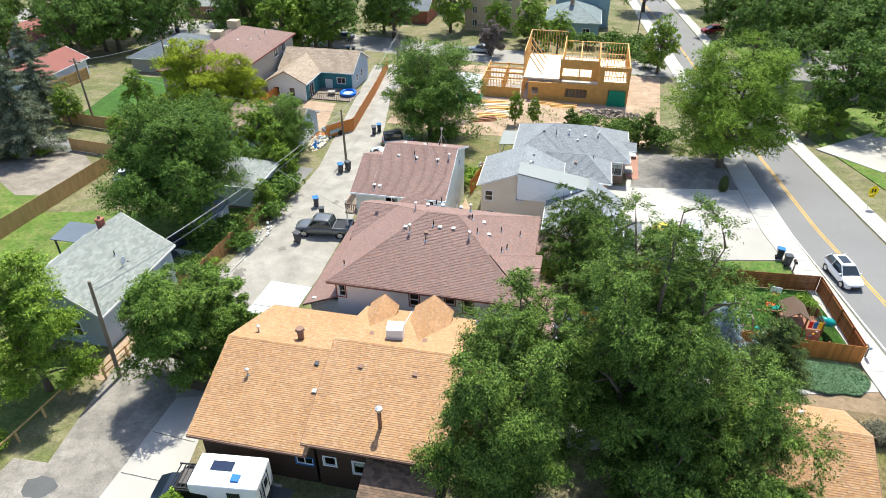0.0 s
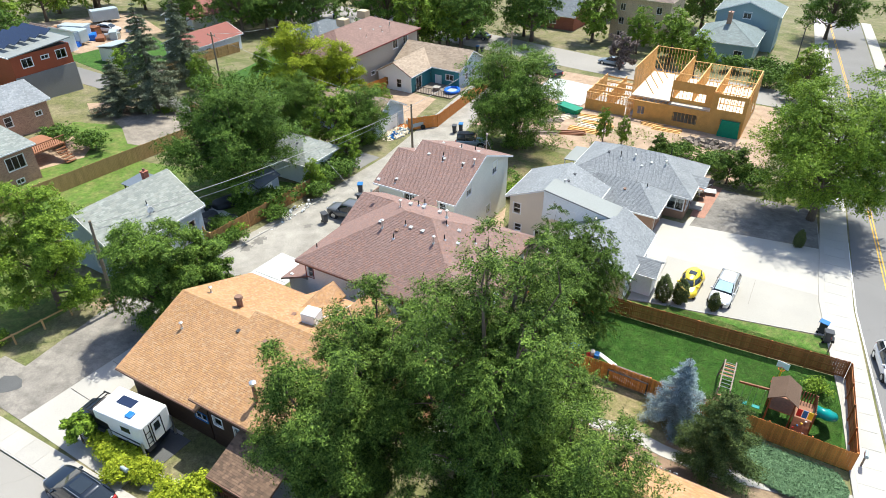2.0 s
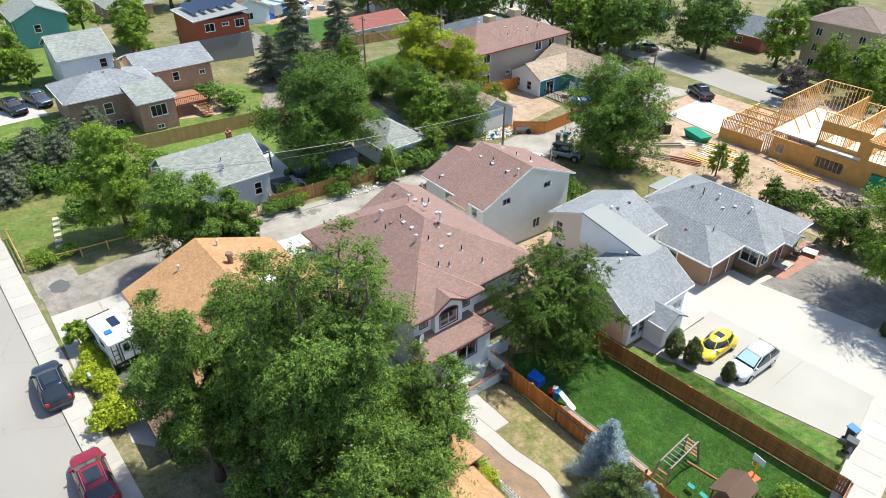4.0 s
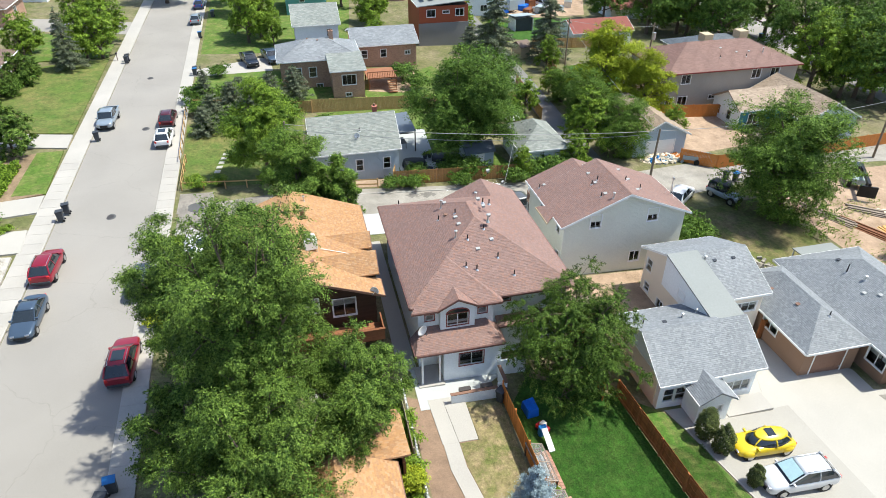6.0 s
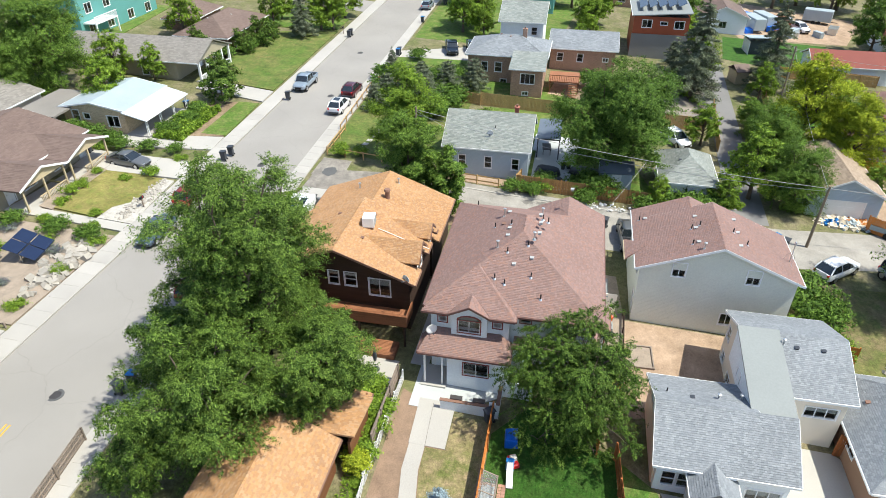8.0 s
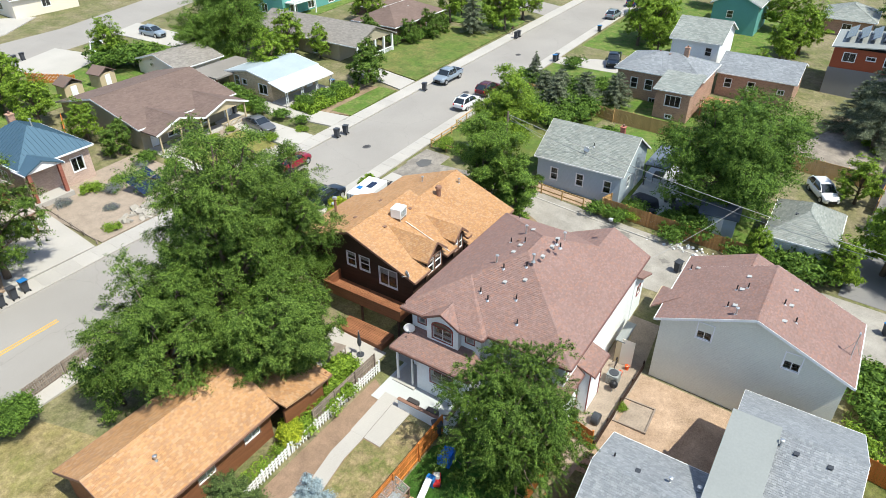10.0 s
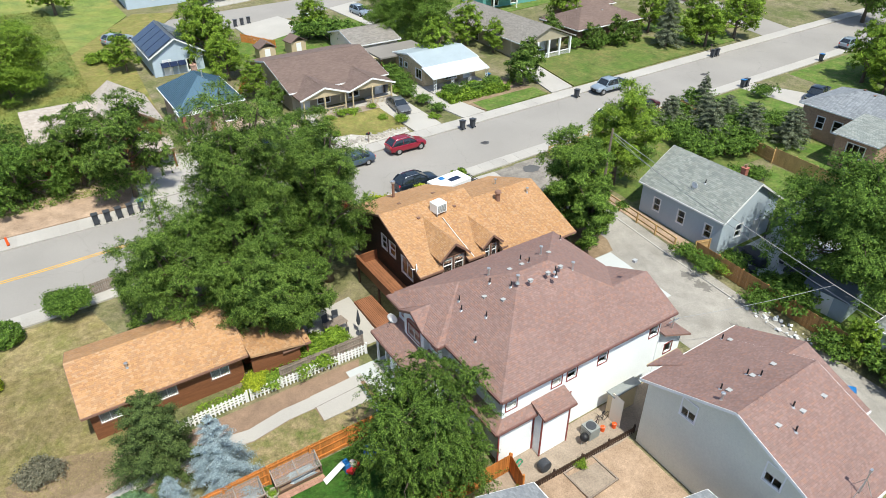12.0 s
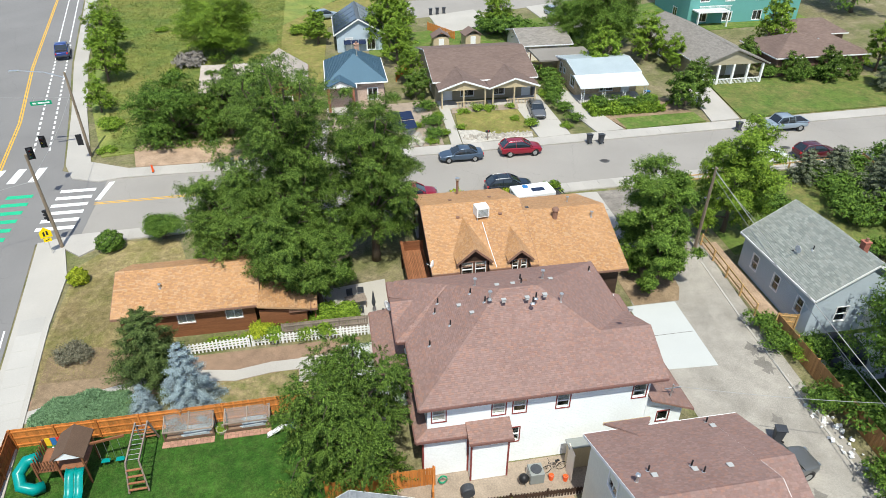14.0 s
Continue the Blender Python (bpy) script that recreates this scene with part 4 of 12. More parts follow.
# lane behind the houses, and the branch to the west
sheet("alley", [(-21.2, 18), (-26.9, 18), (-28.9, 28.6), (-28.0, 40), (-27.4, 52), (-27.6, 65), (-31.5, 90), (-34, 108), (-26, 110), (-26.6, 92), (-21.0, 66), (-19.6, 52), (-19.2, 43), (-19.6, 34.8), (-20.4, 29)], 0.018, ALLEY, "worn concrete and gravel lane with patched tracks")
sheet("alley", [(-28, 60.5), (-40, 61.5), (-58, 62.5), (-80, 62.6), (-118, 63.5), (-118, 69), (-80, 67.2), (-58, 66), (-40, 65), (-28, 64.5)], 0.022, ASPHALT_NEW, "narrow grey lane running west")
sheet("driveway", [(-23.0, 18.0), (-13.2, 17.9), (-13.4, 22.6), (-19.4, 22.8), (-20.6, 28.4), (-23.1, 27.6)], 0.03, CONCRETE, "concrete driveway beside the orange roofed house")
sheet("driveway", [(-29.8, 17.8), (-25.8, 17.8), (-25.6, 21.2), (-29.8, 21.0)], 0.034, ASPHALT_WORN, "worn grey asphalt apron")
sheet("asphalt_patch", [(-26.8 + 1.0 * (1 + 0.12 * math.sin(2 * k)) * math.cos(k * 0.3927), 19.5 + 0.75 * (1 + 0.1 * math.sin(3 * k)) * math.sin(k * 0.3927)) for k in range(16)], 0.04, ASPHALT_DARK, "dark rounded asphalt patch in the apron", 0.05)
sheet("concrete_pad", [(-19.2, 35.0), (-23.0, 35.0), (-22.9, 41.9), (-19.2, 41.7)], 0.05, CONCRETE_NEW, "fresh pale concrete parking pad")
sheet("lane", [(-23.04, 18.0), (-23.14, 27.6), (-24.8, 30.4), (-28.9, 28.8), (-27.0, 18.0)], 0.028, ASPHALT_WORN, "worn dark gravelly asphalt at the mouth of the lane")
for x, y, r in ((-26.2, 40.8, 0.4), (-26.15, 42.4, 0.5), (-24.2, 47, 0.3), (-23.4, 52.5, 0.35), (-22.6, 57, 0.3)):
    sheet("asphalt_patch", [(x + r * (1 + 0.35 * math.sin(2.3 * k + 5 * r) + 0.25 * math.sin(5.1 * k + x)) * math.cos(k * 0.3142), y + r * 1.6 * (1 + 0.3 * math.sin(3.7 * k + y)) * math.sin(k * 0.3142)) for k in range(20)], 0.024, LANE_STAIN, "grey worn patch in the lane", 0.05)
# open joints between the big concrete panels
for a, b in (((14.8, 56.2), (14.8, 60.4)), ((-22.9, 21.4), (-14.0, 21.2)), ((-22.9, 24.6), (-19.9, 24.4)), ((-22.8, 38.4), (-19.4, 38.4)), ((-24.5, 1.4), (-20.6, 1.2)), ((-24.4, -2.6), (-20.4, -2.8)), ((2.4, 37.2), (6.0, 37.4))):
    sheet("panel_joint", strip([a, b], 0.018), 0.176 if b[1] < 5 else 0.07, JOINT, "dark joint between concrete panels", 0.02)
# far street to the north and south
sheet("road", [(-150, 124), (-60, 119.5), (-20, 114.5), (20, 112), (20, 121), (-16, 124), (-60, 131), (-150, 136)], 0.02, ASPHALT, "bleached asphalt cross street")
sheet("road", [(12, -40), (-12, -42), (-30, -44.5), (-60, -53), (-100, -60), (-100, -70), (-60, -62), (-30, -54), (-12, -53), (12, -50)], 0.02, ASPHALT, "bleached asphalt street to the south")
sheet("road", [(-89, 6), (-97, 5.6), (-103, -26), (-95, -26)], 0.024, ASPHALT, "side turning")
# yards of the main block
sheet("lawn", [(3.2, 38.7), (5.95, 38.7), (6.0, 37.42), (7.8, 37.45), (10.2, 37.85), (12.6, 37.45), (13, 40.9), (3.0, 41.0)], 0.03, LAWN_MIX, "patchy half-dry lawn")
sheet("bare_yard", [(1.5, 34.9), (14.5, 34.9), (23.0, 36), (23.4, 38.9), (18, 38.2), (12.6, 38.0), (5.8, 38.6), (2.2, 38.5), (2.2, 36.2)], 0.012, MULCH, "bark mulch beside the path")
sheet("lawn", [(24.2, 22.6), (21.5, 19.4), (16.5, 19.6), (14.8, 25), (14.8, 33.6), (17, 36), (23.0, 37.8), (24.0, 32)], 0.02, LAWN_DRY, "dry grass round the low timber house")
sheet("lawn", [(22.4, 44.2), (22.6, 41.2), (4.0, 41.3), (1.2, 43.5), (4.2, 49.0), (8, 49.2), (21.6, 50.2)], 0.05, LAWN_RICH, "rich green watered lawn")
sheet("lawn", [(21.6, 50.4), (7.6, 49.3), (4.4, 49.4), (6.0, 51.4), (7.6, 52.0), (21.2, 55.0)], 0.04, LAWN_STRIP, "green lawn strip with dry patches")
sheet("parking_lot", [(6.0, 51.6), (7.6, 52.1), (21.3, 55.2), (20.2, 62), (18.6, 76), (8.6, 77), (7.0, 67.4), (4.6, 63.6), (0.6, 61.6), (6.0, 59.2)], 0.06, CONCRETE_PALE, "pale concrete parking court")
# darker strip: the tree's shade on the court is painted in
sheet("parking_lot", [(7.6, 67.5), (19.2, 69.5), (18.4, 78.0), (8.6, 78.0)], 0.066, SHADED_STRIP, "concrete parking strip with the tree's shade in its colour")
sheet("driveway", [(5.0, 55.7), (8.3, 55.5), (8.3, 67.6), (5.0, 67.6), (0.5, 62.6), (0.5, 59.6)], 0.052, CONCRETE_PALE, "pale concrete drive beside the white cottage", 0.05)
sheet("concrete_panel", [(7.5, 52.2), (7.2, 60.35), (20.3, 60.9), (21.1, 55.25)], 0.064, COURT_DARK, "greyer concrete panels under the parked cars", 0.05)
sheet("bare_yard", [(-9.3, 48.6), (0.5, 48.6), (0.5, 50.3), (-1.2, 56.8), (-8, 57.0), (-9.6, 61), (-9.6, 50.2)], 0.02, DIRT, "bare sandy back yard")
sheet("gravel_strip", [(-15.4, 47.2), (-0.6, 47.2), (1.6, 49.2), (-8.8, 50.0), (-15.4, 49.4)], 0.028, GRAVEL, "gravel strip along the white house")
sheet("lawn", [(-9.5, 62.4), (-5.4, 66), (-5.2, 77), (-20.5, 79.5), (-17.5, 62.4)], 0.024, LAWN_SHADE, "half-bare yard behind the sage house")
sheet("concrete_slab", [(2.1, 38.65), (5.9, 38.65), (5.9, 36.35), (2.1, 36.2)], 0.058, CONCRETE, "concrete slab at the end of the path")
sheet("concrete_slab", [(-0.9, 35.6), (2.9, 35.6), (2.9, 38.4), (0.6, 41.8), (-0.9, 41.8)], 0.042, CONCRETE_NEW, "pale concrete terrace by the front door")
sheet("path", strip([(5.2, 36.9), (7.8, 36.9), (10.2, 37.3), (12.6, 36.9), (15.4, 36.9), (18.1, 37.5), (20.6, 38.1), (23.2, 38.9)], 1.0), 0.05, CONCRETE, "curving concrete garden path")
sheet("side_path", [(-18.0, 35.0), (-0.9, 34.8), (-0.9, 36.1), (-18.0, 36.1)], 0.026, CONCRETE, "concrete passage between the houses")
sheet("patio", [(-0.9, 28.4), (5.2, 29.2), (5.0, 33.8), (-0.9, 34.0)], 0.03, CONCRETE_PALE, "concrete garden patio")
sheet("bare_yard", [(-24, 81), (-12, 79.5), (9, 80.5), (12, 84), (14, 112), (-26, 112)], 0.02, DIRT, "bare building site earth")
sheet("concrete_slab", [(-22.5, 97.5), (-14.2, 96.2), (-14.0, 106.5), (-23.5, 107.5)], 0.10, CONCRETE_NEW, "new white concrete slab on the building site")
sheet("bare_yard", [(-44, 76.5), (-31.2, 76.0), (-33.5, 87), (-45, 88)], 0.02, DIRT, "sandy yard behind the teal house")
sheet("bare_yard", [(23.3, 33.4), (20.2, 32.8), (16.6, 34.4), (14.6, 34.9), (14.6, 36.3), (18.2, 36.9), (20.6, 37.5), (23.0, 38.3)], 0.03, SOIL, "dry bare soil round the grey shrub")
sheet("patio", [(7.2, 69.6), (8.6, 69.8), (8.9, 78.4), (6.4, 78.6), (6.6, 76.6), (7.2, 76.5)], 0.075, PAVER_RED, "pink paver terrace before the brown house")
# yards west of the lane
sheet("lawn", [(-30, 41), (-50, 32.6), (-51.5, 48), (-30, 54)], 0.02, LAWN, "lawn under the big tree")
sheet("lawn", [(-31, 17.6), (-48, 17.0), (-52, 31), (-31, 30)], 0.018, LAWN_FRONT, "front lawn with stepping stones")
sheet("lawn", [(-53, 32.8), (-53, 17.0), (-69, 16.6), (-69, 27), (-60, 40), (-68, 52), (-53, 58)], 0.018, LAWN, "lawn round the brick house")
sheet("gravel_strip", [(-51.2, 52.0), (-51.2, 58.0), (-56.5, 62.4), (-66.5, 62.6), (-73, 60.4), (-68, 56.6), (-61, 54.0), (-56, 51.0)], 0.03, DUST, "dusty brown gravel parking area behind the plank fence")
sheet("bare_yard", [(-64, 57.4), (-69, 55.2), (-73, 57.4), (-70, 60.0), (-66, 60.2)], 0.036, DIRT, "patch of bare earth beside the gravel", 0.05)
sheet("driveway", [(-66, 16), (-69, 16), (-75, 27), (-68, 27.6)], 0.036, CONCRETE, "concrete driveway")
sheet("lawn", [(-77, 16.6), (-120, 16), (-120, 45), (-77, 40)], 0.018, LAWN, "lawns along the street")
sheet("lawn", [(-50, 76), (-66, 74), (-70, 92), (-52, 94)], 0.02, LAWN_RICH, "bright green back lawn")
sheet("bare_yard", [(-28.9, 28.0), (-30.3, 28.0), (-30.3, 39.4), (-28.5, 39.2)], 0.03, DIRT, "sandy side yard of the blue cottage")
sheet("bare_yard", [(-19.6, 28.7), (-20.8, 28.5), (-23.6, 28.6), (-24.4, 31.0), (-24.2, 33.4), (-23.4, 34.9), (-19.7, 34.9)], 0.035, SOIL, "bare bed under the trees beside the lane", 0.05)
sheet("lane_kerb", strip([(-27.6, 30.6), (-27.3, 35), (-27.05, 38.5), (-26.9, 43.5), (-26.7, 52)], 0.16), 0.07, CONCRETE_PALE, "low pale concrete edge along the lane", 0.1)
sheet("patio", [(-29.2, 40.4), (-29.2, 44.6), (-43.2, 45.6), (-43.2, 40.2), (-38.5, 40.2), (-38.5, 40.6), (-30.2, 40.6), (-30.2, 40.4)], 0.03, CONCRETE_NEW, "pale concrete back terrace")
# lots south of the street
sheet("lawn", [(-11.9, 5.2), (-20.3, 4.6), (-20.8, -3.2), (-12.6, -3.4)], 0.16, LAWN_HALFDRY, "small half-dry front lawn")
sheet("rock_bed", [(-11.9, 5.9), (-20.2, 5.3), (-20.3, 4.2), (-15.6, 4.0), (-14.0, 2.6), (-12.0, 2.4)], 0.17, PEBBLE, "pale pebble bed beside the half-dry lawn")
sheet("rock_bed", [(-12.2, -2.4), (-20.6, -2.4), (-20.8, -3.9), (-12.4, -3.9)], 0.172, GRAVEL, "gravel bed before the porches")
sheet("driveway", [(-20.8, 5.8), (-24.6, 5.4), (-24.2, -6.5), (-20.2, -6.2)], 0.17, CONCRETE_PALE, "concrete driveway of the duplex")
sheet("driveway", [(-27.8, 5.4), (-31.2, 5.2), (-28.0, -8.5), (-25.0, -8.2)], 0.17, CONCRETE_PALE, "concrete driveway beside the hedge")
sheet("path", [(-10.6, 5.8), (-11.8, 5.8), (-12.2, -6.2), (-11.0, -6.4)], 0.17, CONCRETE_PALE, "concrete front walk")
sheet("bare_yard", [(-31.6, 5.0), (-42.0, 4.4), (-40.0, -2.8), (-28.8, -1.8)], 0.15, SOIL, "bare stony flower bed")
sheet("lawn", [(-31.6, 5.2), (-41.8, 4.6), (-41.5, 2.0), (-31.4, 2.2)], 0.16, LAWN, "grass verge")
sheet("driveway", [(-42.4, 4.8), (-46.2, 4.6), (-47.6, -5.5), (-44.2, -5.5)], 0.17, CONCRETE, "concrete driveway")
sheet("lawn", [(-46.6, 4.5), (-76, 3.5), (-72, -5.6), (-56, -7.2), (-48, -6.5)], 0.15, LAWN_FRONT, "broad front lawn with dry patches")
sheet("lawn", [(-83, 3), (-76.5, 3.2), (-74, -10), (-92, -12)], 0.15, LAWN, "corner lawn")
sheet("bare_yard", [(2.5, 5.6), (-9.8, 5.7), (-9.8, -6.6), (3, -5.8)], 0.15, GRAVEL, "flagstone and gravel front garden")
sheet("bare_yard", [(3.2, 5.6), (22.9, 5.6), (24, 1), (20, -2), (10, -4), (4, -3)], 0.15, DIRT, "bare slope above the pavement")
sheet("driveway", [(3.2, 5.7), (10.8, 5.6), (7.6, -3.0), (2.6, -2.5)], 0.165, CONCRETE, "concrete parking bay")
sheet("lawn", [(10.6, -7), (10.6, -41), (-3, -58.5), (-10, -56), (1.8, -39), (3.2, -15)], 0.1, LAWN_HALFDRY, "dry mown grass beside the meadow")
sheet("meadow", [(27, 2.6), (31, -10), (35.6, -28), (43, -64), (48, -90), (0, -110), (-2, -58), (10, -40), (9, -8), (20, 1.5)], 0.12, MEADOW, "tall uneven meadow grass on the vacant lot")
sheet("lawn", [(-4, -33), (-20, -36), (-40, -40), (-62, -46), (-80, -52), (-80, -30), (-40, -26), (-4, -24)], 0.1, LAWN, "back gardens")
sheet("lawn", [(31.5, 86), (36, 70), (60, 60), (70, 130), (30, 150), (28, 110)], 0.1, LAWN, "lawns across the road")
sheet("driveway", [(30.8, 84), (36.5, 78), (46, 84), (40, 92)], 0.16, CONCRETE_PALE, "pale concrete drive across the road")


# pavement slabs, one by one, a hair proud of their bed
def slabs(bed_label, line, width, h, step, material):
    """Slabs laid side by side along a line."""
    bed = None
    me = Solid().box(-step / 2 + 0.012, -width / 2, -0.06, step / 2 - 0.012, width / 2, 0.0).mesh("slab")
    me.materials.append(material)
    bed = tagged(part("pavement_course", Solid().box(-0.05, -0.05, -0.2, 0.05, 0.05, -0.1), material), bed_label, "pavement", kind="structure")
    x0, y0 = line[0]
    bed.matrix_basis = Matrix.Translation((x0, y0, gz(x0, y0)))
    for (ax, ay), (bx, by) in zip(line, line[1:]):
        ln = math.hypot(bx - ax, by - ay)
        n = max(1, round(ln / step))
        turn = math.degrees(math.atan2(by - ay, bx - ax))
        for k in range(n):
            f = (k + 0.5) / n
            x, y = ax + (bx - ax) * f, ay + (by - ay) * f
            ob = new("slab", me)
            ob.parent = bed
            tilt = Matrix.Rotation(0.046 * math.sin(radians(turn)), 4, 'Y') @ Matrix.Rotation(-0.046 * math.cos(radians(turn)), 4, 'X')
            ob.matrix_basis = Matrix.Translation((x - x0, y - y0, gz(x, y) + h - gz(x0, y0))) @ Matrix.Rotation(radians(turn), 4, 'Z') @ tilt @ Matrix.Diagonal((ln / n / step, 1, 1, 1))


slabs("concrete pavement slabs before the south houses", [(x, y - 0.98) for x, y in far_walk[:4]], 1.75, KERB + 0.012, 1.6, SLAB)
slabs("concrete pavement slabs beside the front yards", [(x, y + 0.82) for x, y in near_walk[:4]], 1.45, KERB + 0.012, 1.6, SLAB)
slabs("pale pavement slabs along the through road", [(25.6, 29), (24.6, 36), (23.75, 42), (23.1, 47), (21.1, 60), (19.6, 84)], 1.7, KERB + 0.012, 1.7, SLAB_PALE)
sheet("driveway", [(-15.6, -42.8), (-23.9, -45.4), (-26.4, -36.9), (-16.2, -33.0)], 0.13, CONCRETE_PALE, "pale concrete drive behind the duplex")
sheet("driveway", [(-13.8, -55.4), (-23.0, -57.2), (-31.1, -62.8), (-21.0, -70.4)], 0.13, CONCRETE_PALE, "pale concrete drive of a south house")
sheet("patio", [(-33.6, -45.6), (-39.5, -47.4), (-40.5, -33.0), (-35.2, -31.6)], 0.13, CONCRETE_PALE, "pale concrete back terrace by the south street")

# ---- the white house with the mauve roof ----
e, a1, a2 = 4.45, (-6.8, 41.7, 7.4), (-9.1, 41.7, 7.4)
main_planes = [
    [(-15.1, 35.8, e), (-1.1, 35.8, e), a1, a2],
    [(-1.1, 47.6, e), (-15.3, 47.6, e), (-15.3, 44.7, 5.90), (-12.15, 44.7, 5.90), a2, a1],
    [(-15.1, 41.6, e), (-15.1, 35.8, e), a2, (-12.15, 44.7, 5.90)],
    [(-1.1, 35.8, e), (-1.1, 47.6, e), a1],
    [(-15.3, 41.5, e), (-15.0, 41.5, e), (-12.15, 44.7, 5.90), (-15.3, 44.7, 5.90)],
    [(-0.55, 35.75, 4.43), (-0.55, 37.5, 4.43), (-2.01, 38.95, 5.118), (-4.05, 39.0, 6.08)],
    [(-0.55, 40.4, 4.43), (-0.55, 42.0, 4.43), (-4.05, 39.0, 6.08), (-2.01, 38.95, 5.118)],
    [(-0.55, 42.0, 4.43), (-1.12, 42.0, 4.43), (-4.05, 39.0, 6.08)]]
main_house = house("house", "white lap-sided house with hipped mauve shingle roof and maroon trim", (-15.1, 35.8, -1.1, 47.6), e, 7.4, "hip", WHITE_SIDING, SH_MAUVE, GUTTER, 0.5,
    wins=[("N", -2.25, 2.8, 0.75, 1.05, "h", 0.9), ("N", -5.65, 2.75, 0.75, 1.1, "h", 0.9), ("N", -6.85, 2.7, 0.75, 1.1, "h", 0.5), ("N", -9.4, 2.65, 0.75, 1.05, "h", 0.5), ("N", -14.0, 2.65, 0.8, 1.05, "h"),
          ("N", -6.6, 0.35, 0.7, 1.15, "h"),
          ("S", -14.3, 2.85, 0.65, 1.0, "h"), ("S", -8.9, 2.8, 0.7, 1.1, "h"), ("S", -6.35, 3.3, 0.7, 0.5, " "), ("S", -5.05, 2.75, 0.7, 1.1, "h"),
          ("E", 42.6, 3.55, 0.7, 0.6, " ")],
    doors=[], planes=main_planes, casing=MAROON, tab=(0.17, 0.12), seed=3,
    vents=[(-10.05, 40.0, "flue", 0.75), (-10.3, 42.8, "flue", 0.7), (-6.05, 42.5, "flue", 0.55), (-5.7, 40.05, "flue", 0.6), (-7.95, 40.6, "box"), (-6.95, 40.6, "box"), (-8.2, 42.8, "box"), (-6.8, 42.8, "box"), (-9.3, 42.7, "box"), (-13.7, 44.8, "box"),
           (-10.45, 40.35, "box"), (-8.85, 40.1, "bbox"), (-8.75, 39.5, "pipe"), (-8.45, 40.7, "pipe"), (-8.7, 42.9, "pipe"), (-8.4, 43.3, "pipe"), (-5.85, 42.15, "pipe"), (-5.25, 40.8, "pipe"), (-3.35, 40.2, "pipe"), (-3.05, 40.9, "pipe"), (-3.7, 42.6, "pipe"), (-2.35, 43.4, "pipe"), (-5.0, 42.5, "box"), (-4.45, 41.35, "box"), (-14.3, 37.4, "pipe")])
# projecting front bay with the arched window
s = Solid()
wall_solid(s, "x", -1.1, 36.3, 41.6, -1.2, 4.3, -0.18, [(36.75, 37.45, 3.15, 3.75), (38.15, 39.75, 2.8, 4.0), (40.45, 41.15, 3.15, 3.75)])
s.box(-1.6, 36.3, -1.2, -1.28, 36.45, 4.3).box(-1.6, 41.45, -1.2, -1.28, 41.6, 4.3)
part("wall", s, WHITE_SIDING, main_house)
s = Solid()
wall_solid(s, "x", -0.7, 37.75, 40.15, 2.0, 4.36, -0.16, [(38.15, 39.75, 2.77, 4.28)])
s.prism([(-0.7, 37.75, 4.36), (-0.7, 40.15, 4.36), (-0.7, 38.95, 4.97)], (-0.16, 0, 0))
s.box(-1.1, 37.75, 2.0, -0.86, 37.9, 4.36).box(-1.1, 40.0, 2.0, -0.86, 40.15, 4.36)
part("bay", s, WHITE_SIDING, main_house)
window(main_house, "x", -1.1, 1, 36.8, 37.4, 3.2, 3.7, WHITE, " ", MAROON)
window(main_house, "x", -1.1, 1, 40.5, 41.1, 3.2, 3.7, WHITE, " ", MAROON)
aw = window(main_house, "x", -0.7, 1, 38.2, 39.7, 2.82, 3.82, WHITE, "v", MAROON)
s = Solid()       # curved head over the window
for k in range(8):
    b0, b1 = math.pi * k / 8, math.pi * (k + 1) / 8
    s.prism([(-0.66, 38.95 - 0.84 * math.cos(b0), 3.86 + 0.42 * math.sin(b0)), (-0.66, 38.95 - 0.84 * math.cos(b1), 3.86 + 0.42 * math.sin(b1)),
             (-0.66, 38.95 - 0.74 * math.cos(b1), 3.86 + 0.34 * math.sin(b1)), (-0.66, 38.95 - 0.74 * math.cos(b0), 3.86 + 0.34 * math.sin(b0))], (-0.05, 0, 0))
part("arch", s, MAROON, aw)
s = Solid().prism([(-0.69, 38.95 - 0.74 * math.cos(math.pi * k / 8), 3.86 + 0.34 * math.sin(math.pi * k / 8)) for k in range(9)], (-0.01, 0, 0))
part("fanlight", s, DARKGLASS, aw)
s = Solid()
for k in range(8):
    b0, b1 = math.pi * k / 8, math.pi * (k + 1) / 8
    s.prism([(-0.7, 38.95 - 0.82 * math.cos(b0), 3.85 + 0.4 * math.sin(b0)), (-0.7, 38.95 - 0.82 * math.cos(b1), 3.85 + 0.4 * math.sin(b1)), (-0.7, 38.95 - 0.82 * math.cos(b1), 4.29), (-0.7, 38.95 - 0.82 * math.cos(b0), 4.29)], (-0.1, 0, 0))
part("arch_panel", s, WHITE_SIDING, aw)
roof_on(main_house, [[(-0.9, 37.5, 4.36), (-0.5, 37.5, 4.36), (-0.5, 38.95, 5.12), (-2.3, 38.95, 5.12)], [(-0.5, 40.4, 4.36), (-0.9, 40.4, 4.36), (-2.3, 38.95, 5.12), (-0.5, 38.95, 5.12)]], SH_MAUVE, GUTTER, (0.17, 0.12), 0.1, 5, "gable_roof", False)
for y in (37.46, 40.44):
    part("barge_board", Solid().beam((-0.5, y, 4.27), (-0.5, 38.95, 5.06), 0.06, 0.15), GUTTER, main_house)
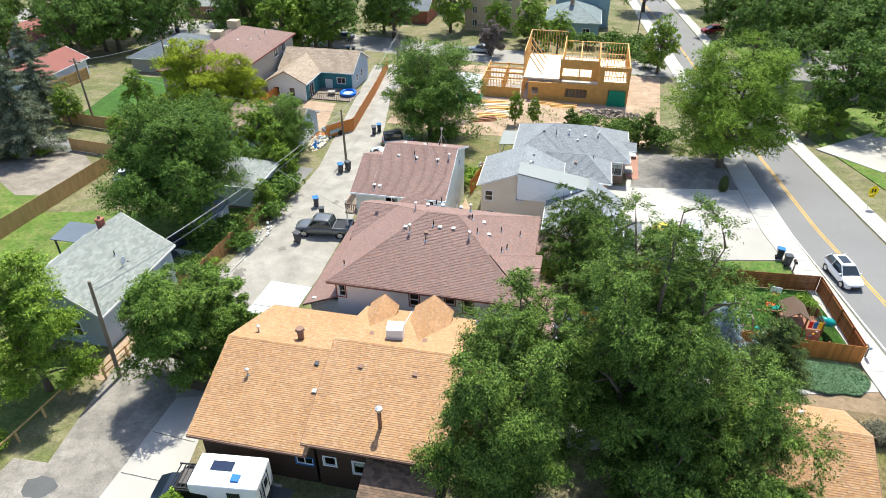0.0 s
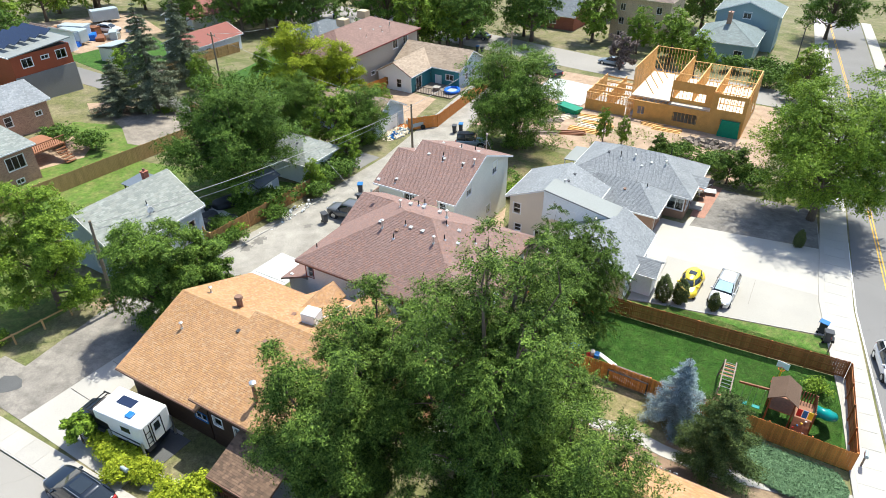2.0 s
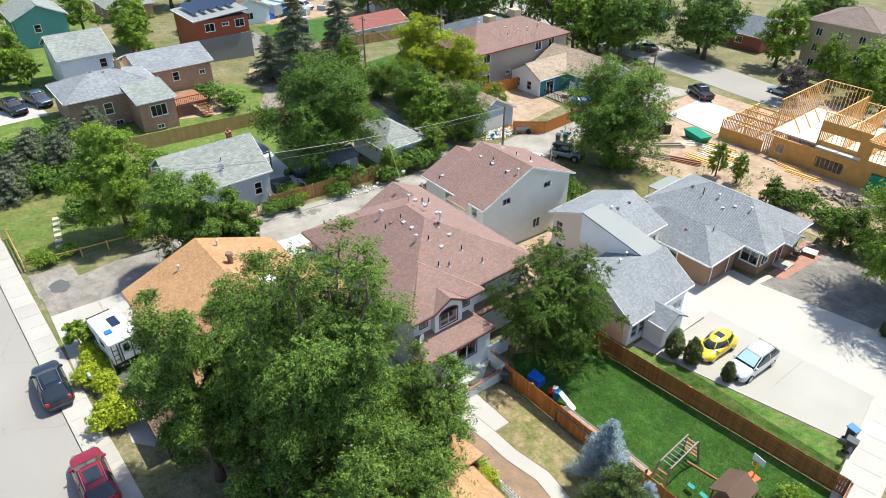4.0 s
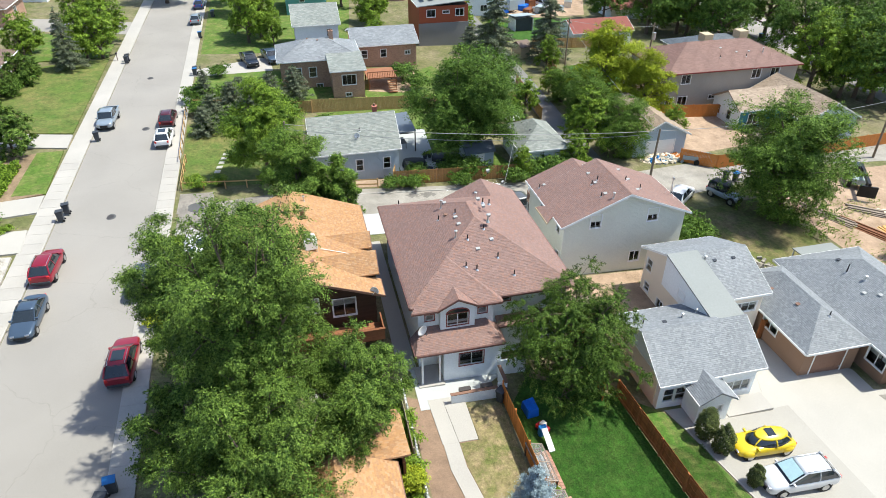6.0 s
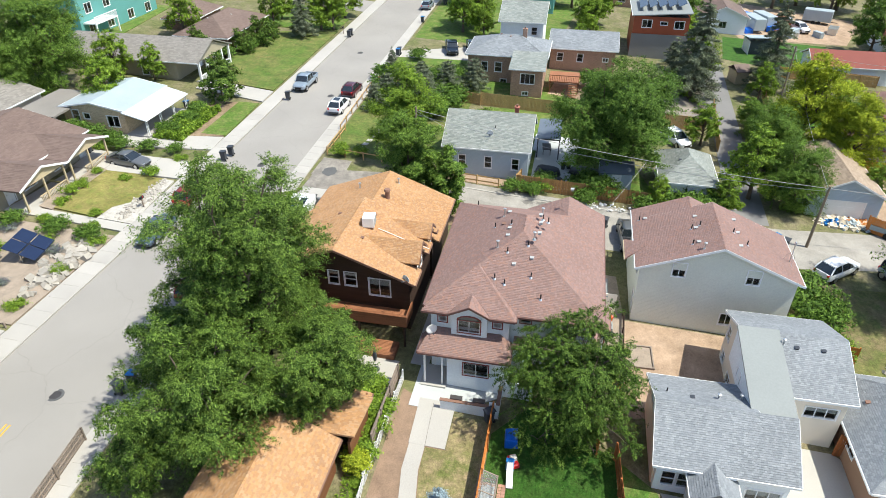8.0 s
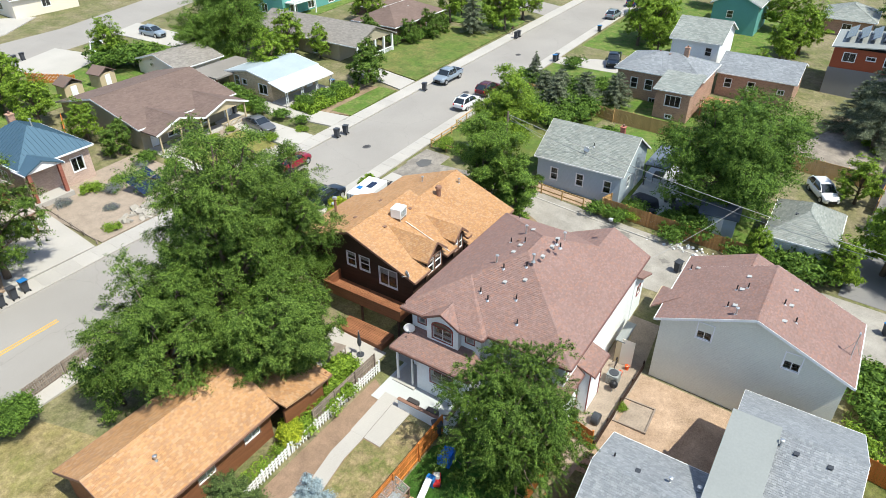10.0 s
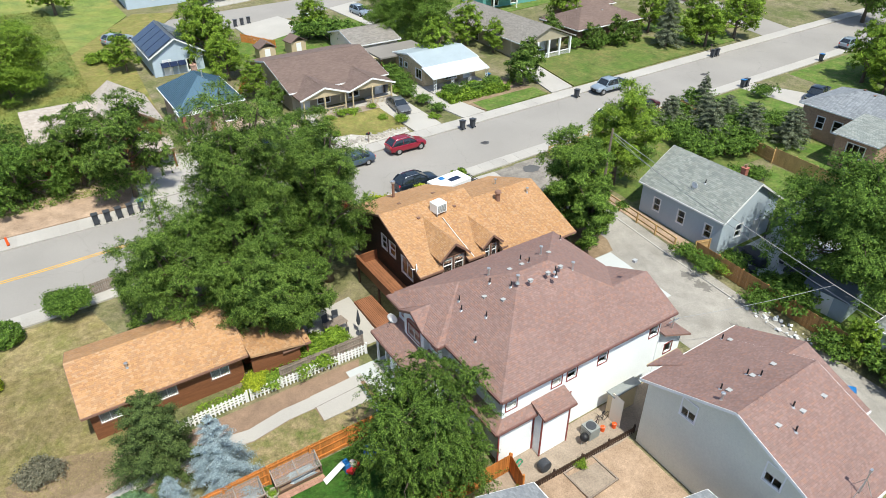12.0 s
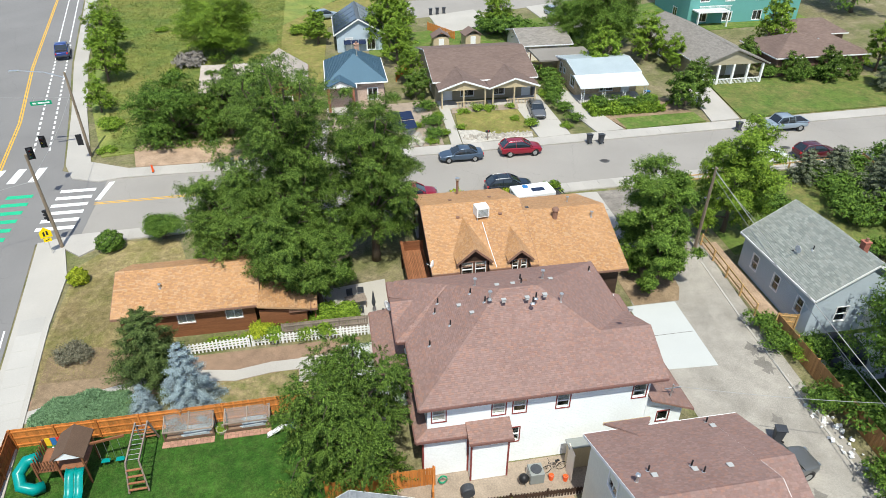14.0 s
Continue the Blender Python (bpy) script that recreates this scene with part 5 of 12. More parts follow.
# ground-floor front, porch and its roof
s = Solid()
wall_solid(s, "x", 0.5, 37.7, 41.8, -1.25, 1.95, -0.18, [(38.75, 40.55, 0.1, 1.3)])
wall_solid(s, "y", 37.7, -1.1, 0.32, -1.25, 1.95, 0.18, [])
wall_solid(s, "y", 41.8, -1.1, 0.32, -1.25, 1.95, -0.18, [])
part("wall", s, WHITE_SIDING, main_house)
window(main_house, "x", 0.5, 1, 38.8, 40.5, 0.15, 1.25, WHITE, "v", MAROON)
roof_on(main_house, [[(0.78, 35.75, 1.94), (0.78, 41.9, 1.94), (-1.1, 41.0, 2.72), (-1.1, 36.4, 2.72)], [(0.78, 41.9, 1.94), (-1.2, 41.9, 1.94), (-1.2, 41.0, 2.72), (-1.1, 41.0, 2.72)],
                     [(-1.1, 35.75, 1.94), (0.78, 35.75, 1.94), (-1.1, 36.4, 2.72)]], SH_MAUVE, GUTTER, (0.17, 0.12), 0.12, 6, "porch_roof")
roof_on(main_house, [[(-0.9, 41.9, 1.94), (-0.9, 47.6, 1.96), (-1.6, 47.1, 2.34), (-1.6, 41.9, 2.34)], [(-0.9, 47.6, 1.96), (-3.85, 47.6, 1.96), (-3.85, 47.1, 2.34), (-1.6, 47.1, 2.34)]], SH_MAUVE, GUTTER, (0.17, 0.12), 0.12, 7, "skirt_roof")
post(main_house, 0.6, 36.2, -1.2, 1.9, 0.13)
post(main_house, 0.6, 37.4, -1.2, 1.9, 0.10)
s = Solid().box(-1.1, 35.9, -1.5, 0.95, 37.7, -0.85).box(0.95, 36.1, -1.5, 1.35, 37.6, -1.05)
part("porch_step", s, CONCRETE, main_house)
door(main_house, "x", -1.1, 1, 36.6, 37.5, -0.85, 1.2, DARK_WOOD, WHITE)
s = Solid()
wall_solid(s, "y", 47.3, -3.9, -1.3, -1.9, 1.95, -0.16, [])
part("wall", s, WHITE_SIDING, main_house)
for x in (-1.3, -3.9):
    s = Solid()
    s.box(x - 0.05, 47.29, -1.9, x + 0.05, 47.34, 1.95)
    part("corner_trim", s, MAROON, main_house)
# small bump-out on the side
s = Solid()
wall_solid(s, "y", 48.0, -6.1, -3.95, -1.95, 2.12, -0.14, [(-5.6, -4.5, 1.5, 1.9)])
s.box(-4.1, 47.1, -1.95, -3.95, 47.86, 2.12).box(-6.1, 47.1, -1.95, -5.95, 47.86, 2.12)
part("bump_out", s, WHITE_SIDING, main_house)
window(main_house, "y", 48.0, 1, -5.55, -4.55, 1.55, 1.85, WHITE, "v", MAROON)
for x in (-6.1, -3.95):
    s = Solid()
    s.box(x - 0.05, 47.99, -1.95, x + 0.05, 48.04, 2.12)
    part("corner_trim", s, MAROON, main_house)
roof_on(main_house, [[(-3.75, 48.3, 2.06), (-6.3, 48.3, 2.06), (-6.3, 47.1, 2.5), (-3.75, 47.1, 2.5)]], SH_MAUVE, GUTTER, (0.17, 0.12), 0.12, 8, "bump_roof")
# garage wing at the back
s = Solid()
wall_solid(s, "x", -17.0, 36.7, 47.16, -1.9, 1.6, 0.18, [(37.6, 41.8, -1.2, 1.0), (42.6, 46.6, -1.2, 1.0)])
wall_solid(s, "y", 36.7, -16.82, -14.6, -1.9, 2.0, 0.18, [])
wall_solid(s, "y", 47.16, -16.82, -14.6, -1.9, 1.75, -0.18, [(-16.2, -15.4, 0.4, 1.3)])
s.prism([(-16.82, 47.16, 1.75), (-14.6, 47.16, 1.75), (-14.6, 47.16, 2.6)], (0, -0.18, 0))
part("wall", s, WHITE_SIDING, main_house)
for a, b in ((37.6, 41.8), (42.6, 46.6)):
    door(main_house, "x", -17.0, -1, a, b, -1.2, 1.0, WHITE, MAROON, "garage_door")
window(main_house, "y", 47.16, 1, -16.15, -15.45, 0.45, 1.25, WHITE, " ", MAROON)
roof_on(main_house, [[(-17.4, 47.6, 1.62), (-17.4, 36.3, 1.62), (-14.6, 36.3, 2.8), (-14.6, 47.6, 2.8)]], SH_MAUVE, GUTTER, (0.17, 0.12), 0.12, 9, "garage_roof")
s = Solid().tube([(-16.2, 46.9, 1.9), (-16.2, 46.9, 3.1)], 0.05, 8).beam((-16.7, 46.9, 2.8), (-15.7, 46.9, 2.8), 0.05, 0.05)
part("service_mast", s, GALV, main_house)
# low terrace wall with planters
tw = thing("terrace_wall", "white lap-sided low terrace wall with brown cap and planter boxes", "wall", 2.7, 39.6)
tw.matrix_basis = Matrix.Identity(4)
s = Solid().box(2.55, 37.7, -1.4, 2.7, 41.4, -0.25).box(1.1, 41.4, -1.4, 2.7, 41.55, 0.1).box(0.5, 41.55, -1.4, 0.65, 43.6, 0.1).box(2.55, 40.9, -0.25, 2.7, 41.4, 0.1)
part("wall_panel", s, WHITE_SIDING, tw)
s = Solid().box(2.5, 37.65, -0.25, 2.75, 40.9, -0.2).box(1.05, 41.35, 0.1, 2.75, 41.6, 0.15)
part("cap", s, BROWN_TRIM, tw)
for y in (38.7, 40.2):
    s = Solid().box(2.2, y - 0.4, -0.45, 2.54, y + 0.4, -0.1)
    part("planter", s, STEEL_DARK, tw, bevel=0.02)


def dish(x, y, z, turn, parent=None, r=0.32):
    """Satellite dish on a bent arm."""
    d = thing("satellite_dish", "pale grey satellite dish on a bent arm", "antenna", x, y, turn, z)
    rings = [[(r * k / 4 * math.cos(2 * math.pi * j / 14), 0.05 + 0.09 * (k / 4) ** 2 + q, 0.45 + r * k / 4 * math.sin(2 * math.pi * j / 14) + 0.25 * (0.09 * (k / 4) ** 2)) for j in range(14)] for q, ks in ((0, range(1, 5)), (-0.02, range(4, 0, -1))) for k in ks]
    part("reflector", Solid().loft(rings), WHITE, d, smooth=True)
    part("arm", Solid().tube([(0, 0, 0), (0, -0.02, 0.35), (0, 0.05, 0.45)], 0.025, 8).tube([(0, 0.05, 0.3), (0, 0.5, 0.4)], 0.015, 6), GALV, d)
    part("receiver", Solid().box(-0.05, 0.48, 0.37, 0.05, 0.58, 0.46), DARKGREY, d)
    return d


dish(-0.6, 36.4, 2.45, -60, r=0.4)
dish(-4.1, 33.9, 3.7, -120)

# ---- the dark timber house with the orange shingle roof ----
LE, LR, RE, RR = 2.65, 4.9, 3.75, 6.0
left_planes = roof_planes("gx", -18.8, 22.7, -11.6, 34.6, LE, LR)
cuts = (-11.75, -11.15, -9.65, -8.1, -5.9, -3.9)
right_planes = []
for k, (a, b) in enumerate(zip(cuts, cuts[1:])):
    y0_ = 33.98 if k in (1, 3) else 34.5
    z0_ = RE + (34.5 - y0_) * (RR - RE) / 5.95
    right_planes.append([(a, 22.6, RE), (b, 22.6, RE), (b, 28.55, RR), (a, 28.55, RR)])
    right_planes.append([(b, y0_, z0_), (a, y0_, z0_), (a, 28.55, RR), (b, 28.55, RR)])
oh = house("house", "dark-stained timber house with a tan orange shingle roof and gable dormers", (-11.75, 22.6, -3.9, 34.5), RE, RR, "gx", DARK_WOOD, SH_ORANGE, BROWN_TRIM, 0.55,
    wins=[("E", 31.7, 2.0, 1.6, 1.5, "v", 0.4), ("E", 29.5, 2.6, 0.9, 1.2, "h", 0.3), ("E", 28.2, 2.6, 0.8, 1.2, "h", 0.3), ("S", -8.4, 1.2, 1.5, 1.0, "v", 0.5), ("S", -10.5, 1.5, 0.7, 0.7, " ")],
    planes=right_planes, casing=WHITE, tab=(0.17, 0.125), seed=11,
    vents=[(-9.7, 27.1, "bbox"), (-6.5, 27.1, "bbox"), (-6.6, 29.9, "bbox"), (-9.9, 29.9, "bbox")])
for pl in (left_planes,):
    roof_on(oh, pl, SH_ORANGE, BROWN_TRIM, (0.17, 0.125), 0.14, 12)
s = Solid()
wall_solid(s, "y", 23.2, -18.3, -11.4, -0.6, LE + 0.1, 0.18, [(-12.6, -11.5, 1.1, 1.8)])
wall_solid(s, "y", 34.1, -18.3, -11.4, -1.2, LE + 0.1, -0.18, [])
wall_solid(s, "x", -18.3, 23.38, 33.92, -1.0, LE + 0.1, 0.18, [])
s.prism([(-18.3, 23.2, LE + 0.1), (-18.3, 34.1, LE + 0.1), (-18.3, 28.65, LR - 0.18)], (0.18, 0, 0))
s.prism([(-11.65, 23.2, RE), (-11.65, 34.0, RE), (-11.65, 28.6, RR - 0.18)], (0.1, 0, 0))
part("wall", s, DARK_WOOD, oh)
window(oh, "y", 23.2, -1, -12.55, -11.55, 1.15, 1.75, WHITE, "v", BLUE_PLASTIC)
for x, y, k in ((-16.6, 26.45, "flue"), (-12.7, 27.7, "dbox"), (-12.3, 26.1, "box"), (-17.4, 29.8, "flue")):
    vent(oh, x, y, z_on(left_planes, x, y), k, 0.5)
ch = part("flue_pipe", Solid().tube([(-14.45, 29.6, 4.2), (-14.45, 29.6, 5.2)], 0.2, 12), BROWN_TRIM, oh)
part("flue_cap", Solid().tube([(-14.45, 29.6, 5.2), (-14.45, 29.6, 5.26), (-14.45, 29.6, 5.42)], [0.22, 0.3, 0.24], 12), BROWN_TRIM, ch)
for cx, hw, zr, ze in ((-7.0, 1.3, 5.5, 4.35), (-10.4, 0.95, 5.05, 4.2)):      # dormers
    yf = 34.12
    yb_r, yb_e = 34.5 - (zr - RE) * 5.95 / 2.25, 34.5 - (ze - RE) * 5.95 / 2.25
    roof_on(oh, [[(cx - hw, yb_e, ze), (cx - hw, yf + 0.3, ze), (cx, yf + 0.3, zr), (cx, yb_r, zr)], [(cx + hw, yf + 0.3, ze), (cx + hw, yb_e, ze), (cx, yb_r, zr), (cx, yf + 0.3, zr)]], SH_ORANGE, BROWN_TRIM, (0.17, 0.125), 0.1, 14, "dormer_roof", False)
    a, b = cx - hw + 0.2, cx + hw - 0.2
    s = Solid()
    wall_solid(s, "y", yf, a, b, 2.6, ze - 0.02, -0.12, [(a + 0.16, cx - 0.06, 2.9, ze - 0.08), (cx + 0.06, b - 0.16, 2.9, ze - 0.08)])
    s.prism([(a, yf, ze - 0.02), (b, yf, ze - 0.02), (cx, yf, zr - 0.22)], (0, -0.12, 0))
    for x in (a, b - 0.08):
        s.prism([(x, yf - 0.12, 3.7), (x, yf - 0.12, ze + 0.05), (x, yb_e, ze + 0.05)], (0.08, 0, 0))
    part("dormer_wall", s, DARK_WOOD, oh)
    for c, d in ((a + 0.2, cx - 0.09), (cx + 0.09, b - 0.2)):
        window(oh, "y", yf, 1, c, d, 2.94, ze - 0.12, WHITE, "h", BROWN_TRIM, 0.35)
    for sx in (-1, 1):
        part("barge_board", Solid().beam((cx + sx * (hw + 0.02), yf + 0.31, ze - 0.08), (cx, yf + 0.31, zr - 0.06), 0.05, 0.16), BROWN_TRIM, oh)
s = Solid().tube([(-7.7, 24.0, 4.0), (-7.7, 24.0, 5.6)], 0.11, 10)
f = part("stove_flue", s, BROWN_TRIM, oh)
part("flue_cap", Solid().tube([(-7.7, 24.0, 5.6), (-7.7, 24.0, 5.65), (-7.7, 24.0, 5.8), (-7.7, 24.0, 5.85)], [0.12, 0.2, 0.2, 0.06], 10), GALV, f)
s = Solid().tube([(-8.35, 30.6, 5.35), (-8.45, 32.4, 4.62), (-8.6, 34.5, 3.83)], 0.028, 6)
part("conduit", s, WHITE, oh)
# evaporative cooler on the ridge
ec = thing("evaporative_cooler", "white metal evaporative cooler on legs on the orange roof", "cooler", -8.4, 29.9, 8, 5.15)
s = Solid().box(-0.5, -0.45, 0.45, 0.5, 0.45, 1.25)
part("case", s, WHITE, ec, bevel=0.03)
for a in (-0.42, 0.42):
    for b in (-0.38, 0.38):
        part("leg", Solid().box(a - 0.03, b - 0.03, 0.1, a + 0.03, b + 0.03, 0.47), GALV, ec)
for k in range(6):
    part("louvre", Solid().box(-0.4, 0.45, 0.56 + k * 0.1, 0.4, 0.47, 0.62 + k * 0.1), METAL_SHEET, ec)
# entry porch on the street side
roof_on(oh, [[(-8.3, 20.2, 1.75), (-4.2, 20.2, 1.75), (-4.2, 23.1, 2.75), (-8.3, 23.1, 2.75)]], SH_DARKBR, BROWN_TRIM, (0.22, 0.14), 0.14, 15, "entry_roof")
for x in (-8.1, -6.2, -4.4):
    post(oh, x, 20.5, -0.4, 1.65, 0.12, DARK_WOOD)
s = Solid().box(-8.1, 20.45, 0.4, -4.4, 20.55, 0.5)
for k in range(16):
    s.box(-8.0 + k * 0.23, 20.47, -0.3, -7.94 + k * 0.23, 20.53, 0.42)
part("railing", s, RED_WOOD, oh)
part("entry_floor", Solid().box(-8.2, 20.4, -0.8, -4.3, 23.1, -0.25), CONCRETE, oh)
# upper balcony and lower deck
dk = thing("deck", "red brown timber balcony and stepped garden deck", "deck", -3.0, 31)
dk.matrix_basis = Matrix.Identity(4)
for k in range(14):
    part("board", Solid().box(-4.3 + k * 0.125, 27.0, 1.05, -4.19 + k * 0.125, 34.2, 1.1), DECK_WOOD, dk)
s = Solid().box(-2.55, 27.0, 1.0, -2.45, 34.2, 1.95).box(-4.3, 34.1, 1.0, -2.55, 34.2, 1.95).box(-4.3, 27.0, 1.0, -2.55, 27.1, 1.95).box(-2.6, 26.95, 1.95, -2.38, 34.25, 2.0)
part("parapet", s, RED_WOOD, dk)
for y in (27.2, 30.6, 34.0):
    post(dk, -2.5, y, -1.0, 1.0, 0.14, DARK_WOOD)
for k in range(11):
    part("board", Solid().box(-2.4 + k * 0.14, 29.4, -0.45, -2.28 + k * 0.14, 33.6, -0.4), DECK_WOOD, dk)
part("skirt", Solid().box(-2.4, 29.4, -1.0, -0.87, 33.6, -0.46), RED_WOOD, dk)

# ---- the pale sage house behind ----
sage_planes = [[(-16.4, 50.0, 3.65), (-9.5, 50.0, 3.65), (-9.5, 55.8, 6.05), (-16.4, 55.8, 6.05)], [(-9.5, 61.75, 3.6), (-16.4, 61.75, 3.6), (-16.4, 55.8, 6.05), (-9.5, 55.8, 6.05)]]
rh = house("house", "two-storey pale sage lap-sided house with a mauve shingle gable roof", (-16.4, 50.0, -9.5, 61.75), 3.65, 6.05, "gx", SAGE_SIDING, SH_MAUVE, WHITE, 0.35, planes=sage_planes,
    wins=[("E", 53.15, 3.0, 0.95, 1.25, "v", 0.3), ("E", 58.35, 3.0, 0.95, 1.25, "v", 0.3), ("E", 57.3, -0.95, 0.95, 1.05, "v"), ("S", -11.0, 2.3, 0.7, 1.1, "h"), ("S", -10.6, -0.6, 0.7, 1.3, "h"), ("S", -14.5, 2.1, 1.2, 1.2, "v")],
    tab=(0.17, 0.12), seed=21, casing=WHITE,
    vents=[(-10.1, 54.55, "flue", 0.55), (-11.1, 54.3, "box"), (-11.0, 53.9, "pipe"), (-13.1, 54.3, "box"), (-13.35, 54.6, "pipe"), (-13.1, 54.0, "pipe"), (-14.8, 54.4, "box"), (-16.1, 50.5, "pipe"), (-16.2, 50.95, "box"), (-14.9, 57.3, "box"), (-12.7, 56.9, "pipe"), (-13.0, 57.3, "box"), (-11.05, 57.2, "box"), (-11.7, 57.8, "pipe")])
# lower wing at the lane end, its ridge stepped down
wing_planes = [[(-18.2, 50.0, 3.65), (-16.4, 50.0, 3.65), (-16.4, 54.3, 5.43), (-18.2, 54.3, 5.43)], [(-16.4, 58.6, 3.65), (-18.2, 58.6, 3.65), (-18.2, 54.3, 5.43), (-16.4, 54.3, 5.43)]]
roof_on(rh, wing_planes, SH_MAUVE, WHITE, (0.17, 0.12), 0.14, 23, "wing_roof")
ws = Solid()
wall_solid(ws, "x", -17.85, 50.35, 58.25, -1.9, 3.7, 0.18, [(51.7, 54.3, -1.7, 0.5), (55.2, 57.8, -1.7, 0.5)])
wall_solid(ws, "y", 50.35, -17.67, -16.05, -1.9, 3.7, 0.18, [])
wall_solid(ws, "y", 58.25, -17.67, -16.05, -1.9, 3.7, -0.18, [])
ws.prism([(-17.85, 50.35, 3.7), (-17.85, 58.25, 3.7), (-17.85, 54.3, 5.28)], (0.18, 0, 0))
part("wing_wall", ws, SAGE_SIDING, rh)
for a, b in ((51.7, 54.3), (55.2, 57.8)):
    door(rh, "x", -17.85, -1, a, b, -1.7, 0.5, WHITE, WHITE, "garage_door")
roof_on(rh, [[(-13.6, 49.3, 3.45), (-10.9, 49.3, 3.45), (-12.2, 50.95, 4.08), (-12.4, 50.95, 4.08)]], SH_MAUVE, TAN_PAINT, (0.22, 0.14), 0.12, 22, "side_roof")
s = Solid()
for k, x in enumerate((-19.0, -17.7)):
    s.box(x - 0.05, 50.6, -1.7, x + 0.05, 50.7, 2.4).box(x - 0.05, 54.4, -1.7, x + 0.05, 54.5, 2.4)
part("balcony_post", s, WHITE, rh)
part("balcony_floor", Solid().box(-19.1, 50.5, 1.0, -17.25, 54.6, 1.15), GREY_WOOD, rh)
s = Solid().box(-19.1, 50.5, 1.95, -19.0, 54.6, 2.03).box(-19.1, 50.5, 1.95, -17.3, 50.58, 2.03)
for k in range(22):
    s.box(-19.07, 50.6 + k * 0.18, 1.15, -19.03, 50.65 + k * 0.18, 1.96)
for k in range(9):
    s.box(-19.0 + k * 0.18, 50.52, 1.15, -18.95 + k * 0.18, 50.56, 1.96)
part("balcony_rail", s, BROWN_TRIM, rh)
am = thing("antenna_mast", "galvanised antenna tripod on the roof edge", "antenna", -12.2, 61.2, 0, 3.75)
part("mast", Solid().tube([(0, 0, 0), (0, 0, 1.7)], 0.035, 8), GALV, am)
for k in range(3):
    part("stay", Solid().tube([(0.6 * math.cos(k * 2.1), 0.5 * math.sin(k * 2.1), 0.1), (0, 0, 1.2)], 0.015, 6), GALV, am)
part("head", Solid().box(-0.1, -0.05, 1.65, 0.1, 0.05, 1.85), GALV, am)

# ---- the cream and white house with the blue grey roofs ----
gh = house("house", "two-storey cream stucco house with a blue grey shingle gable roof", (-7.7, 56.45, 0.3, 62.9), 2.1, 3.75, "gy", CREAM, SH_GREY, WHITE, 0.35,
    wins=[("S", -6.6, 0.3, 0.75, 1.1, "h"), ("S", -3.6, 0.6, 0.8, 0.5, " "), ("S", -6.4, -1.6, 0.7, 0.8, "h"), ("S", -4.2, -1.9, 0.9, 0.9, "v"), ("E", 61.2, 0.3, 1.9, 0.85, "3", 0.5)],
    doors=[], tab=(0.18, 0.13), seed=31, vents=[(-2.9, 57.5, "dbox"), (-2.9, 58.9, "flue", 0.5), (-2.8, 59.7, "dbox"), (-2.8, 61.3, "dbox")])
low_planes = [[(6.05, 50.75, 0.82), (6.05, 58.7, 0.82), (2.85, 58.7, 2.85), (2.85, 50.75, 2.85)], [(-1.0, 56.6, 1.2), (-1.0, 50.75, 1.2), (2.85, 50.75, 2.85), (2.85, 56.6, 2.85)]]
gl = house("house", "single-storey white cottage with blue grey shingles and a small gabled porch", (-1.0, 50.75, 6.05, 58.7), 0.82, 2.85, "gy", WHITE_SIDING, SH_GREY, WHITE, 0.35,
    wins=[("E", 51.85, -1.2, 0.8, 1.2, "h"), ("E", 52.75, -1.2, 0.8, 1.2, "h"), ("E", 57.1, -1.35, 1.9, 0.95, "3", 0.6), ("S", 3.0, -0.9, 0.8, 1.1, "h")],
    planes=low_planes, tab=(0.18, 0.13), seed=32, vents=[(1.6, 51.6, "pipe", 0.3), (2.0, 53.0, "dbox"), (1.6, 54.6, "flue", 0.35), (1.2, 56.0, "flue", 0.35)])
part("wall", Solid().box(-0.66, 51.04, -2.4, 5.3, 51.095, 0.8), CREAM, gl, "cream stucco side wall")
# lean-to sheet roof between the two
roof_on(gh, [[(3.0, 56.2, 2.62), (3.0, 58.75, 2.62), (-3.85, 58.75, 3.86), (-3.85, 56.2, 3.86)]], METAL_SHEET, WHITE, None, 0.12, 33, "lean_to_roof")
s = Solid().prism([(-3.85, 56.3, 3.75), (2.9, 56.3, 2.5), (2.9, 56.3, 1.0), (-3.85, 56.3, 1.0)], (0, 0.15, 0))
part("wall", s, WHITE_SIDING, gh, "pale side wall under the lean-to roof")
window(gh, "y", 56.3, -1, -1.6, -0.8, 1.6, 2.2, WHITE, "v", WHITE)
roof_on(gl, [[(5.0, 52.75, 0.35), (7.75, 52.75, 0.35), (7.75, 54.1, 1.15), (3.9, 54.1, 1.15)], [(7.75, 55.45, 0.35), (5.0, 55.45, 0.35), (3.9, 54.1, 1.15), (7.75, 54.1, 1.15)]], SH_GREY, WHITE, (0.26, 0.145), 0.1, 34, "porch_roof")
s = Solid()
wall_solid(s, "x", 7.45, 52.95, 55.25, -2.3, 0.4, -0.15, [(54.35, 54.75, -0.9, -0.3)])
s.prism([(7.45, 52.95, 0.4), (7.45, 55.25, 0.4), (7.45, 54.1, 1.02)], (-0.15, 0, 0))
wall_solid(s, "y", 52.95, 5.8, 7.3, -2.3, 0.4, 0.15, [])
wall_solid(s, "y", 55.25, 5.8, 7.3, -2.3, 0.4, -0.15, [])
part("porch_wall", s, WHITE_SIDING, gl)
window(gl, "x", 7.45, 1, 54.38, 54.72, -0.88, -0.32, WHITE, " ", WHITE)
part("step", Solid().box(5.9, 55.6, -2.4, 7.4, 59.0, -1.75).box(7.4, 56.6, -2.4, 7.9, 58.0, -1.95), CONCRETE, gl)
